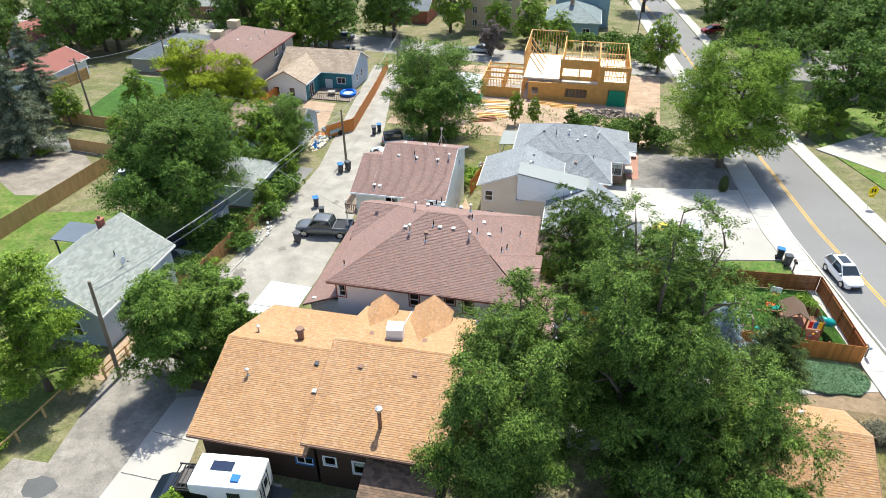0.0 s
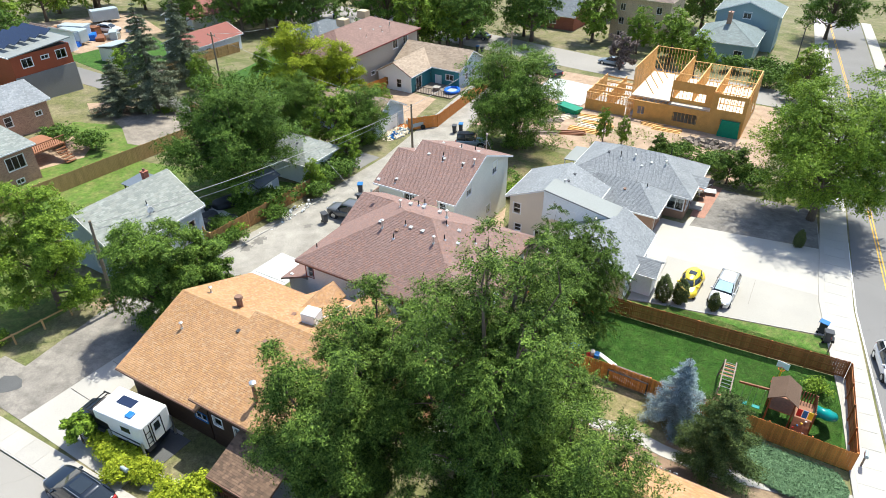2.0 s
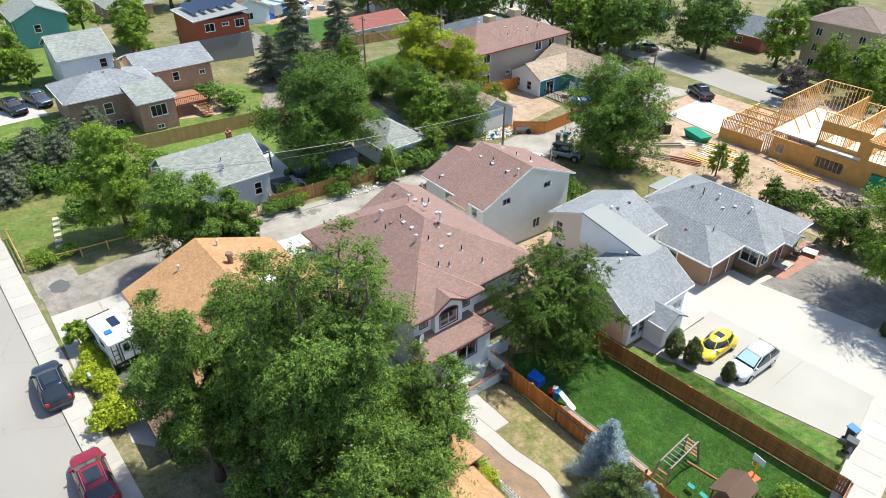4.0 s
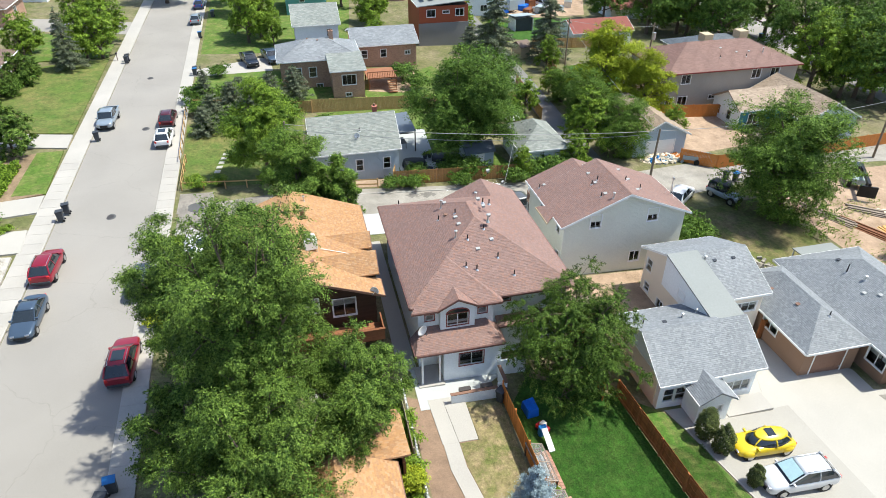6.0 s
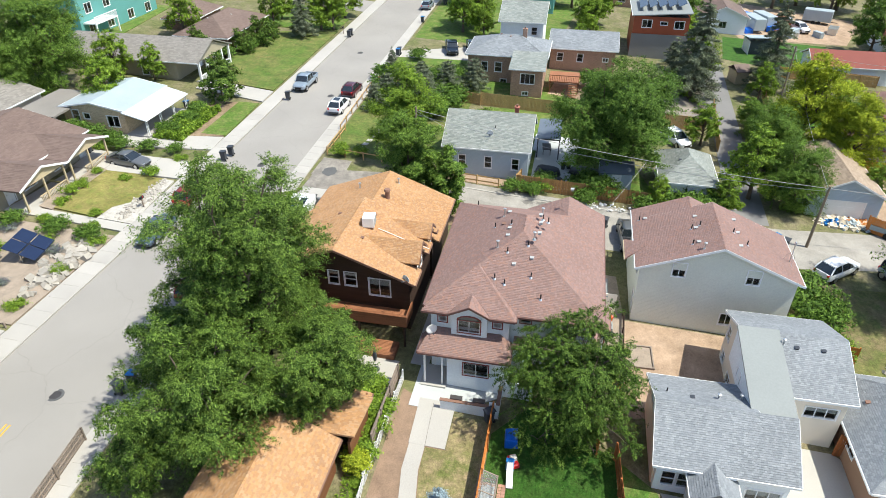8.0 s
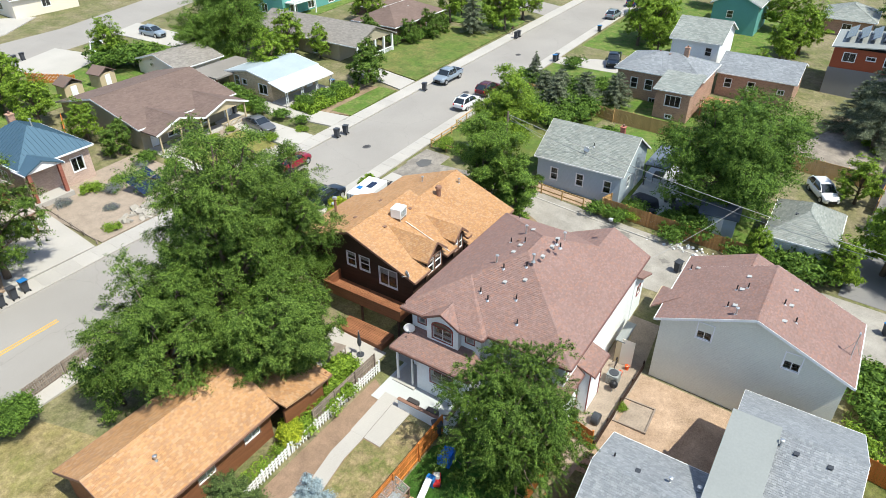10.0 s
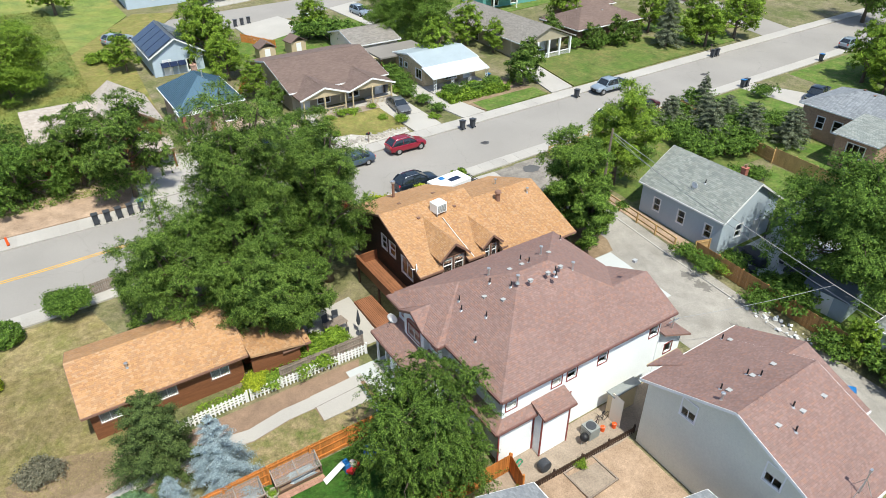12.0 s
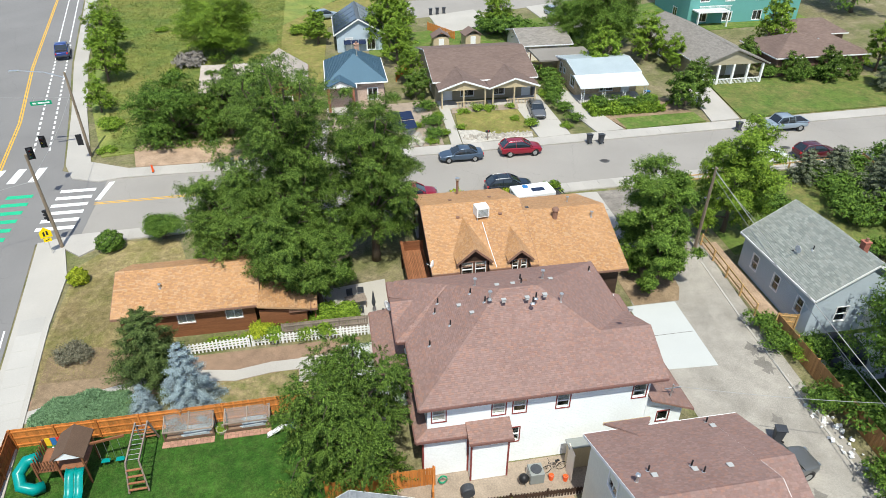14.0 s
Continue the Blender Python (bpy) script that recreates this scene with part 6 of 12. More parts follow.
# garage link and the brick house beyond
house("garage", "brown stucco garage wing with a hipped blue grey roof", (-4.6, 62.6, 5.2, 68.0), 0.35, 2.1, "hip", STUCCO_BROWN, SH_GREY, WHITE, 0.4,
    wins=[("S", 1.0, -1.0, 1.6, 1.0, "v", 0.5)], doors=[("E", 65.2, 2.6, 2.0, BROWN_TRIM)], tab=(0.18, 0.13), seed=35, category="garage", vents=[(-1.0, 64.0, "bbox"), (1.4, 64.4, "bbox"), (3.2, 65.6, "pipe")])
gb = house("house", "low brown stucco house with a hipped blue grey shingle roof", (-5.6, 67.9, 7.2, 76.4), 0.35, 2.5, "hip", STUCCO_BROWN, SH_GREY, WHITE, 0.5,
    wins=[("E", 69.3, -1.5, 1.3, 1.3, "v", 0.4), ("S", 5.7, -1.5, 1.6, 1.3, "v", 0.4), ("E", 74.8, -1.5, 1.5, 1.3, "v")], doors=[("E", 72.0, 0.95, 2.0, RED_PAINT)], tab=(0.18, 0.13), seed=36,
    vents=[(-1.0, 70.6, "pipe", 0.8), (0.4, 71.0, "flue", 0.4), (2.2, 70.8, "box"), (1.4, 70.2, "box"), (3.6, 71.0, "flue", 0.4), (-2.4, 71.0, "dbox"), (3.4, 74.2, "pipe", 0.9)])
roof_on(gb, [[(6.2, 71.1, 0.35), (8.0, 71.1, 0.35), (8.0, 72.2, 0.85), (5.8, 72.2, 0.85)], [(8.0, 73.3, 0.35), (6.2, 73.3, 0.35), (5.8, 72.2, 0.85), (8.0, 72.2, 0.85)]], SH_GREY, WHITE, (0.26, 0.15), 0.1, 37, "porch_roof")
part("porch_gable", Solid().prism([(7.8, 71.3, 0.3), (7.8, 73.1, 0.3), (7.8, 72.2, 0.72)], (-0.1, 0, 0)), WHITE, gb)
part("step", Solid().box(6.7, 71.3, -2.75, 8.0, 72.9, -2.4), CONCRETE, gb)
pt_ = thing("patio_table", "low white square patio table on the pink pavers", "table", 7.9, 76.1, 12)
part("tabletop", Solid().box(-0.65, -0.5, 0.42, 0.65, 0.5, 0.47), WHITE, pt_, bevel=0.02)
for a in (-0.55, 0.55):
    for b in (-0.4, 0.4):
        part("leg", Solid().box(a - 0.03, b - 0.03, 0.07, a + 0.03, b + 0.03, 0.42), STEEL_DARK, pt_)
for cx, cy, ca in ((7.3, 74.6, 200), (7.4, 77.5, 330), (6.9, 75.6, 260)):
    lc = thing("lounge_chair", "dark sling lounge chair on the pink pavers", "chair", cx, cy, ca, group="chairs round the white table")
    part("seat", Solid().prism([(-0.3, -0.35, 0.42), (0.3, -0.35, 0.42), (0.3, 0.3, 0.34), (-0.3, 0.3, 0.34)], (0, 0, 0.04)), STEEL_DARK, lc)
    part("backrest", Solid().prism([(-0.3, 0.28, 0.36), (0.3, 0.28, 0.36), (0.3, 0.62, 0.98), (-0.3, 0.62, 0.98)], (0, 0.03, 0.01)), STEEL_DARK, lc)
    for a in (-0.28, 0.28):
        part("leg", Solid().tube([(a, -0.35, 0.07), (a, -0.3, 0.6), (a, 0.4, 0.6), (a, 0.45, 0.07)], 0.02, 5), GALV, lc)
cv = thing("canopy", "white metal patio canopy on posts behind the brick house", "canopy", -6.6, 73.4)
part("canopy_roof", Solid().prism([(-0.9, -2.0, 2.3), (1.0, -2.0, 2.4), (1.0, 2.0, 2.4), (-0.9, 2.0, 2.3)], (0, 0, 0.08)), METAL_SHEET, cv)
for a in (-0.8, 0.9):
    for b in (-1.8, 1.8):
        post(cv, a, b, 0, 2.32, 0.09)

# ---- the low timber house at the corner ----
sh = house("house", "low red brown timber house with a tan orange shingle roof", (8.5, 26.3, 18.6, 33.1), 1.65, 3.3, "gx", RED_WOOD, SH_ORANGE, BROWN_TRIM, 0.4,
    # north blinds hang low; their pale tone also stands in for reflected sky
    wins=[("N", 10.4, 0.32, 1.2, 0.85, "v", 0.92), ("N", 13.75, 0.32, 1.2, 0.85, "v", 0.92), ("N", 17.1, 0.32, 1.2, 0.85, "v", 0.92), ("W", 29.8, 0.3, 1.0, 1.0, "v"), ("E", 30.6, 0.2, 1.4, 1.0, "v")],
    doors=[("S", 12.0, 0.95, 2.0, WHITE)], tab=(0.2, 0.13), seed=41, vents=[(15.4, 31.2, "flue", 0.35)])
# lower annex at its garden end
roof_on(sh, [[(4.9, 33.9, 1.45), (4.9, 30.8, 1.45), (8.55, 30.8, 2.05), (8.55, 33.9, 2.05)]], SH_ORANGE, BROWN_TRIM, (0.2, 0.13), 0.12, 42, "annex_roof")
s = Solid()
wall_solid(s, "y", 33.6, 5.2, 8.5, -0.9, 1.4, -0.15, [])
wall_solid(s, "x", 5.2, 31.1, 33.45, -0.9, 1.4, 0.15, [(31.8, 32.8, -0.7, 1.2)])
wall_solid(s, "y", 31.1, 5.35, 8.5, -0.9, 1.4, 0.15, [])
part("annex_wall", s, RED_WOOD, sh)
roof_on(sh, [[(6.4, 33.7, 1.3), (4.4, 33.7, 1.3), (4.4, 29.8, 1.9), (6.4, 29.8, 1.9)]], SH_ORANGE, BROWN_TRIM, (0.2, 0.13), 0.12, 42, "woodshed_roof")
for x in (4.6, 6.2):
    for y in (30.1, 33.4):
        post(sh, x, y, -1.1, 1.4, 0.12, RED_WOOD)

# ---- houses west of the lane ----
house("house", "small slate blue cottage with a weathered sage shingle gable roof", (-38.4, 31.0, -30.2, 40.5), 2.5, 5.1, "gy", BLUEGREY_SIDING, SH_SAGE, WHITE, 0.3,
      wins=[("E", 33.2, 0.2, 0.75, 1.3, "h"), ("E", 36.0, 0.2, 0.75, 1.3, "h"), ("E", 38.9, 0.2, 0.75, 1.3, "h"), ("N", -33.0, 0.1, 0.9, 1.3, "h"), ("S", -33.0, 0.1, 0.9, 1.3, "h")],
      doors=[("N", -35.6, 0.95, 2.0, WHITE)], seed=51, chimneys=[(-34.6, 38.4, 0.45, 5.6, BRICK_RED)], vents=[(-32.4, 36.4, "pipe")])
dish(-31.6, 36.0, 3.35, -90)
house("garage", "white garage with a sage grey hipped roof", (-37.2, 53.6, -29.6, 59.4), 0.9, 2.7, "hip", WHITE_SIDING, SH_SAGE, WHITE, 0.4, doors=[("E", 56.5, 2.6, 2.1, WHITE)], seed=52, category="garage", vents=[(-32.4, 55.6, "dbox")])
house("house", "raised pink brick house with a hipped grey shingle roof", (-68.5, 28.4, -59.6, 40.2), 3.4, 5.2, "hip", BRICK_TAN, SH_GREY, WHITE, 0.4,
      wins=[("E", 33.2, 0.9, 1.0, 1.4, "h"), ("E", 31.2, 0.9, 0.9, 1.4, "h"), ("E", 34.0, -0.7, 0.9, 0.6, "v")], seed=53, chimneys=[(-64.2, 36.4, 0.6, 6.0, BRICK_TAN)], tab=(0.4, 0.2), vents=[(-64.0, 33.0, "bbox"), (-63.6, 34.4, "bbox")])
house("house", "pink brick wing with a grey shed roof and large window", (-61.0, 35.2, -55.0, 40.2), 3.1, 3.9, "shed_x", BRICK_TAN, SH_SAGE, WHITE, 0.35,
      wins=[("E", 37.8, 1.0, 1.9, 1.4, "3"), ("E", 37.6, -0.6, 0.8, 0.5, "v")], seed=54, tab=(0.4, 0.2))
house("house", "long low tan brick house with a grey gable roof", (-77.8, 39.7, -68.2, 50.2), 2.4, 4.0, "gy", BRICK_TAN, SH_GREY, WHITE, 0.4,
      wins=[("E", 41.6, 0.4, 0.9, 1.2, "h"), ("E", 44.6, 0.4, 0.9, 1.2, "h"), ("E", 48.4, 0.6, 0.8, 0.6, "v")], seed=55, tab=(0.4, 0.2))
house("house", "white two-storey house with a pale grey gable roof", (-84.5, 31.2, -74.2, 38.8), 4.4, 6.6, "gy", WHITE_SIDING, SH_SAGE, WHITE, 0.4, wins=[("E", 37.0, 2.4, 0.9, 1.2, "h"), ("S", -78.0, 2.4, 0.9, 1.2, "h")], seed=56, tab=(0.4, 0.2))
rd = house("house", "modern rust red and grey two-storey house with solar panels", (-89.5, 52.2, -79.0, 61.4), 5.2, 5.9, "flat", RED_PANEL, METAL_SHEET, WHITE, 0.3,
      wins=[("E", 54.6, 3.3, 1.5, 1.2, "v"), ("E", 57.2, 3.8, 1.1, 0.5, "v"), ("E", 59.6, 3.3, 1.5, 1.2, "v"), ("E", 59.0, 0.2, 1.2, 1.0, "v")], seed=57, tab=None)
part("lower_wall", Solid().box(-79.32, 52.4, -2.4, -79.2, 61.2, 2.3), GREY_PANEL, rd)
for k in range(5):
    s = Solid().prism([(-88.4, 53.4 + k * 1.5, 5.75 + k * 0.11), (-81.5, 53.4 + k * 1.5, 5.75 + k * 0.11), (-81.5, 54.5 + k * 1.5, 6.35 + k * 0.11), (-88.4, 54.5 + k * 1.5, 6.35 + k * 0.11)], (0, 0, 0.05))
    part("solar_panel", s, SOLAR, rd)
house("house", "teal house with a pale shingle roof far down the street", (-112, 30.5, -101, 39), 4.4, 6.4, "gx", GREEN_SIDING, SH_SAGE, WHITE, 0.4, wins=[("E", 34.0, 2.0, 1.0, 1.2, "h"), ("S", -104, 2.0, 1.0, 1.2, "h")], seed=58, tab=(0.45, 0.22))
h7 = house("house", "large two-storey taupe house with a mauve brown roof", (-56.5, 79.8, -44.8, 101.0), 2.6, 5.0, "hip", TAUPE_SIDING, SH_REDBR, MAROON, 0.45, casing=WHITE,
      wins=[("E", 83.0, 0.9, 1.4, 1.3, "v"), ("E", 94.0, 0.9, 1.4, 1.3, "v"), ("E", 97.0, 0.9, 1.4, 1.3, "v"), ("E", 83.0, -2.2, 1.4, 1.3, "v"), ("E", 87.6, -1.6, 1.0, 0.6, "v"), ("E", 92.0, -2.2, 1.2, 1.2, "v"), ("S", -47, 0.8, 1.0, 1.4, "h"), ("S", -49, 0.8, 1.0, 1.4, "h"), ("S", -53, 0.8, 1.4, 1.6, "v"), ("E", 81.0, -2.2, 1.2, 1.3, "v")],
      seed=59, tab=(0.4, 0.2), vents=[(-49, 90, "box"), (-48, 92, "box"), (-48, 94, "box"), (-47.2, 89, "pipe"), (-47, 93, "pipe"), (-47.6, 96, "flue", 0.7)])
roof_on(h7, [[(-44.9, 76.4, -0.3), (-44.9, 79.9, -0.3), (-52.5, 79.9, 0.7), (-52.5, 76.4, 0.7)]], SH_REDBR, MAROON, (0.4, 0.2), 0.14, 60, "lower_roof")
part("lower_wall", Solid().box(-52, 76.8, -3.2, -45.3, 80.2, -0.35), TAUPE_SIDING, h7)
for x, y in ((-51.5, 89.0), (-52.0, 95.0)):
    c = thing("rooftop_cooler", "tan rooftop cooler box on the taupe house", "cooler", x, y, 0, 4.5)
    part("case", Solid().box(-0.8, -0.7, 0.2, 0.8, 0.7, 1.3), TAN_PAINT, c, bevel=0.04)
    part("curb", Solid().box(-0.5, -0.5, 0, 0.5, 0.5, 0.2), GALV, c)
house("house", "charcoal roofed low house", (-72, 94.5, -61, 108.5), -1.0, 1.0, "hip", TAUPE_SIDING, SH_CHAR, WHITE, 0.4, wins=[("S", -66, -2.9, 1.4, 1.2, "v")], seed=61, tab=(0.4, 0.2), vents=[(-64, 98, "box"), (-65, 99, "box"), (-66, 100, "box")])
house("garage", "pale blue garage with a tan shingle gable roof", (-41.8, 68.2, -31.2, 75.6), 0.2, 2.1, "gx", BLUE_SIDING, SH_TAN, WHITE, 0.35, wins=[], doors=[("E", 72.0, 3.6, 2.1, WHITE)], seed=62, category="garage")
th = house("house", "white and teal cottage with tan shingle roofs and a raised deck", (-44.6, 92.6, -32.5, 101.0), -0.5, 1.7, "gx", BLUE_SIDING, SH_TAN, WHITE, 0.3, wins=[("E", 95.2, -2.5, 1.0, 1.1, "h"), ("E", 97.4, -2.5, 1.0, 1.1, "h"), ("S", -34.6, -2.3, 1.3, 0.9, "v")], doors=[("S", -36.6, 0.95, 2.0, WHITE)], seed=64, tab=(0.4, 0.2))
roof_on(th, [[(-37.7, 86.8, -0.55), (-37.7, 94.6, -0.55), (-40.95, 96.0, 1.2), (-40.95, 86.8, 1.2)], [(-44.2, 94.6, -0.55), (-44.2, 86.8, -0.55), (-40.95, 86.8, 1.2), (-40.95, 96.0, 1.2)]], SH_TAN, WHITE, (0.4, 0.2), 0.14, 63, "wing_roof")
ws = Solid()
wall_solid(ws, "y", 87.1, -43.9, -38.0, -3.9, -0.6, 0.18, [(-43.0, -42.1, -2.6, -1.3), (-40.6, -39.7, -2.6, -1.3)])
ws.prism([(-43.9, 87.1, -0.6), (-38.0, 87.1, -0.6), (-40.95, 87.1, 1.0)], (0, 0.18, 0))
wall_solid(ws, "x", -43.9, 87.28, 92.9, -3.9, -0.6, 0.18, [])
part("wing_wall", ws, WHITE_SIDING, th)
for a in (-43.0, -40.6):
    window(th, "y", 87.1, -1, a, a + 0.9, -2.6, -1.3, WHITE, "h", WHITE)
ws = Solid()
wall_solid(ws, "x", -38.0, 87.28, 92.9, -3.9, -0.6, -0.16, [(88.6, 90.2, -3.2, -1.2)])
part("teal_wall", ws, TEAL_SIDING, th)
window(th, "x", -38.0, 1, 88.6, 90.2, -3.2, -1.2, WHITE, "v", WHITE)
ws = Solid()
wall_solid(ws, "y", 92.86, -37.96, -32.9, -3.95, -0.7, 0.05, [(-37.2, -36.0, -4.0, -1.7), (-35.35, -33.85, -2.4, -1.3)])
part("teal_wall", ws, TEAL_SIDING, th)
part("deck_floor", Solid().box(-37.9, 88.0, -3.2, -31.6, 92.8, -3.05), GREY_WOOD, th)
for k in range(22):
    part("rail_post", Solid().box(-37.8 + k * 0.29, 88.0, -3.05, -37.76 + k * 0.29, 88.04, -2.2), BLACK, th)
part("rail", Solid().box(-37.9, 87.98, -2.22, -31.6, 88.06, -2.16), BLACK, th)
pl_ = thing("paddling_pool", "blue inflatable paddling pool on the deck", "pool", -32.8, 90.6, 8, -3.05)
part("pool_wall", Solid().tube([(1.0 * math.cos(k * 0.3927), 1.3 * math.sin(k * 0.3927), 0.25) for k in range(17)], 0.24, 8), TARP_BLUE, pl_, smooth=True)
part("water", Solid().dome((0, 0, 0.2), 0.95, 1.25, 0.03, 16, 3, 0.0), METAL_WHITE, pl_)
pb_ = thing("fire_table", "grey square fire table on the deck", "table", -35.2, 90.0, 10, -3.05)
part("table_body", Solid().box(-0.45, -0.45, 0, 0.45, 0.45, 0.5), GREY_WOOD, pb_, bevel=0.03)
part("table_top", Solid().box(-0.55, -0.55, 0.5, 0.55, 0.55, 0.56), STONE, pb_, bevel=0.02)
house("house", "low house with a red metal roof behind the spruces", (-84.5, 80.0, -77.0, 92.0), -0.5, 1.1, "gy", WHITE_SIDING, SH_RED, WHITE, 0.4, seed=65, tab=None, wins=[("E", 84, -2.2, 1.0, 1.0, "v")])
house("house", "red roofed house among the trees", (-104, 96, -95, 108), -1.4, 0.8, "gy", WHITE_SIDING, SH_RED, WHITE, 0.4, seed=66, tab=None)
# across the cross street to the north
house("house", "grey roofed house beyond the cross street", (-44, 141, -32, 152), -2.8, -0.4, "gx", BRICK_RED, SH_CHAR, WHITE, 0.4, seed=67, tab=(0.5, 0.25), wins=[("S", -37, -4.6, 1.4, 1.2, "v")])
house("house", "three-storey tan townhouse with banded walls", (-24, 137.5, -12, 150), 3.0, 5.2, "hip", BRICK_BUFF, SH_BROWN, TAN_PAINT, 0.4, wins=[("S", x, z, 1.0, 1.3, "v") for x in (-21.5, -18, -14.5) for z in (-4.6, -2.0, 0.6)], seed=68, tab=(0.5, 0.25))
house("house", "pale blue house with stacked teal grey roofs", (-7, 134.5, 4, 147), -2.0, 0.6, "hip", BLUE_PALE, SH_TEAL, WHITE, 0.4, wins=[("S", -3.5, -4.4, 1.4, 1.2, "v"), ("S", 1.2, -4.4, 1.4, 1.2, "v"), ("E", 137, -4.2, 1.2, 1.2, "v")], seed=69, tab=(0.5, 0.25), chimneys=[(-2, 139.5, 0.8, 2.2, BRICK_TAN)])
house("house", "pale blue gabled upper storey", (-6, 147, 6, 157), 0.6, 2.8, "gy", BLUE_PALE, SH_TEAL, WHITE, 0.4, wins=[("S", 0.0, -0.4, 1.4, 1.2, "v")], seed=70, tab=(0.5, 0.25))
house("house", "grey house with skylights under tall trees", (31.5, 104, 42, 119), -0.9, 1.4, "gx", TAUPE_SIDING, SH_WARM, WHITE, 0.4, wins=[("S", 36, -3.0, 1.2, 1.3, "h"), ("S", 39.5, -3.0, 1.2, 1.3, "h"), ("W", 110, -3.0, 1.4, 1.2, "v")], seed=71, tab=(0.45, 0.22))

# ---- houses south of the side street ----
dx = house("house", "olive grey duplex with long brown shingle roof and two gabled porches", (-24.0, -21.8, -10.4, -6.2), 3.7, 5.6, "gx", OLIVE_SIDING, SH_BROWN, WHITE, 0.4,
      wins=[("N", -14.9, 1.5, 1.7, 1.2, "v", 0.3), ("N", -19.0, 1.5, 1.5, 1.2, "v", 0.3), ("E", -10.5, 1.3, 0.9, 1.2, "h"), ("E", -15, 1.3, 0.9, 1.2, "h")], doors=[("N", -12.4, 0.95, 2.0, WHITE), ("N", -22.6, 0.95, 2.0, WHITE)], seed=81, tab=(0.4, 0.2))
for c in (-13.9, -20.3):
    roof_on(dx, [[(c - 3.15, -8.5, 3.45), (c - 3.15, -3.6, 3.45), (c, -3.6, 4.5), (c, -9.4, 4.5)], [(c + 3.15, -3.6, 3.45), (c + 3.15, -8.5, 3.45), (c, -9.4, 4.5), (c, -3.6, 4.5)]], SH_BROWN, WHITE, (0.4, 0.2), 0.14, 82, "porch_roof", False)
    for sx in (-1, 1):
        part("barge_board", Solid().beam((c + sx * 3.2, -3.56, 3.38), (c, -3.56, 4.46), 0.05, 0.2), WHITE, dx)
    part("porch_gable", Solid().prism([(c - 2.9, -3.8, 3.3), (c + 2.9, -3.8, 3.3), (c, -3.8, 4.3)], (0, -0.12, 0)), TAN_PAINT, dx)
    for px in (c - 2.7, c, c + 2.7):
        post(dx, px, -3.85, 0.9, 3.4, 0.16, TAN_PAINT)
    s = Solid().box(c - 2.7, -3.9, 1.75, c + 1.0, -3.82, 1.85)
    for k in range(20):
        s.box(c - 2.65 + k * 0.18, -3.88, 1.1, c - 2.6 + k * 0.18, -3.84, 1.76)
    part("porch_rail", s, TAN_PAINT, dx)
    part("porch_floor", Solid().box(c - 3.0, -6.7, 0.4, c + 3.0, -3.6, 1.05), CONCRETE, dx)
bb = house("house", "pale pink stone bungalow with a blue standing seam metal roof", (-4.7, -14.5, 2.7, -5.0), 4.6, 7.0, "hip", BRICK_PINK, METAL_BLUE, WHITE, 0.4, wins=[("N", -2.9, 2.3, 1.2, 1.4, "v"), ("E", -9, 2.2, 1.2, 1.2, "v"), ("W", -9, 2.2, 1.2, 1.2, "v")], seed=83, tab=None, vents=[(-1.4, -8.6, "flue", 0.9)], chimneys=[(-1.6, -13.0, 0.6, 6.9, BRICK_TAN)])
for k in range(17):          # standing seams
    a = -4.5 + k * 0.44
    d = min(a + 4.7, 2.7 - a) * 2.4 / 3.7
    part("seam", Solid().beam((a, -5.02, 4.63), (a, -5.02 - d * 3.7 / 2.4, 4.63 + d), 0.035, 0.05), METAL_BLUE, bb)
for k in range(21):
    a = -14.2 + k * 0.45
    d = min(a + 14.5, -5.0 - a, 3.7) * 2.4 / 3.7
    for sx in (1, -1):
        part("seam", Solid().beam((-1.0 + sx * 3.68, a, 4.63), (-1.0 + sx * (3.68 - d * 3.7 / 2.4), a, 4.63 + d), 0.035, 0.05), METAL_BLUE, bb)
roof_on(bb, [[(-0.9, -6.0, 4.5), (-0.9, -3.7, 4.5), (0.95, -3.7, 5.35), (0.95, -6.9, 5.35)], [(2.8, -3.7, 4.5), (2.8, -6.0, 4.5), (0.95, -6.9, 5.35), (0.95, -3.7, 5.35)]], METAL_BLUE, WHITE, None, 0.12, 84, "porch_roof")
part("porch_gable", Solid().prism([(-0.7, -3.85, 4.4), (2.6, -3.85, 4.4), (0.95, -3.85, 5.2)], (0, -0.1, 0)), WHITE, bb)
for a in (-0.5, 2.4):
    post(bb, a, -4.0, 0.7, 4.4, 0.32, BRICK_RED)
part("porch_floor", Solid().box(-0.9, -5.4, 0.5, 2.8, -3.6, 1.5), CONCRETE, bb)
# dark timber house with the pale roof
dw = house("house", "dark red brown timber house with a pale beige gable roof", (4.7, -11.5, 11.3, -1.6), 5.1, 7.3, "gy", RED_WOOD, SH_BEIGE, BROWN_TRIM, 0.5, wins=[("N", 7.4, 3.4, 1.8, 1.0, "v"), ("N", 9.8, 1.2, 1.4, 0.9, "v"), ("W", -5.5, 3.4, 1.2, 1.1, "v")], doors=[("N", 6.3, 1.0, 2.0, BROWN_TRIM)], casing=WHITE, seed=94, tab=(0.36, 0.18))
roof_on(dw, [[(17.1, -3.2, 4.6), (11.3, -3.2, 4.6), (9.0, -8.85, 6.4), (17.1, -8.85, 6.4)], [(11.3, -14.5, 4.6), (17.1, -14.5, 4.6), (17.1, -8.85, 6.4), (9.0, -8.85, 6.4)]], SH_BEIGE, BROWN_TRIM, (0.36, 0.18), 0.14, 95, "wing_roof")
s = Solid()
wall_solid(s, "y", -3.7, 10.9, 16.6, 2.3, 4.55, -0.18, [(13.0, 14.6, 2.9, 4.2), (15.0, 16.2, 2.9, 4.2)])
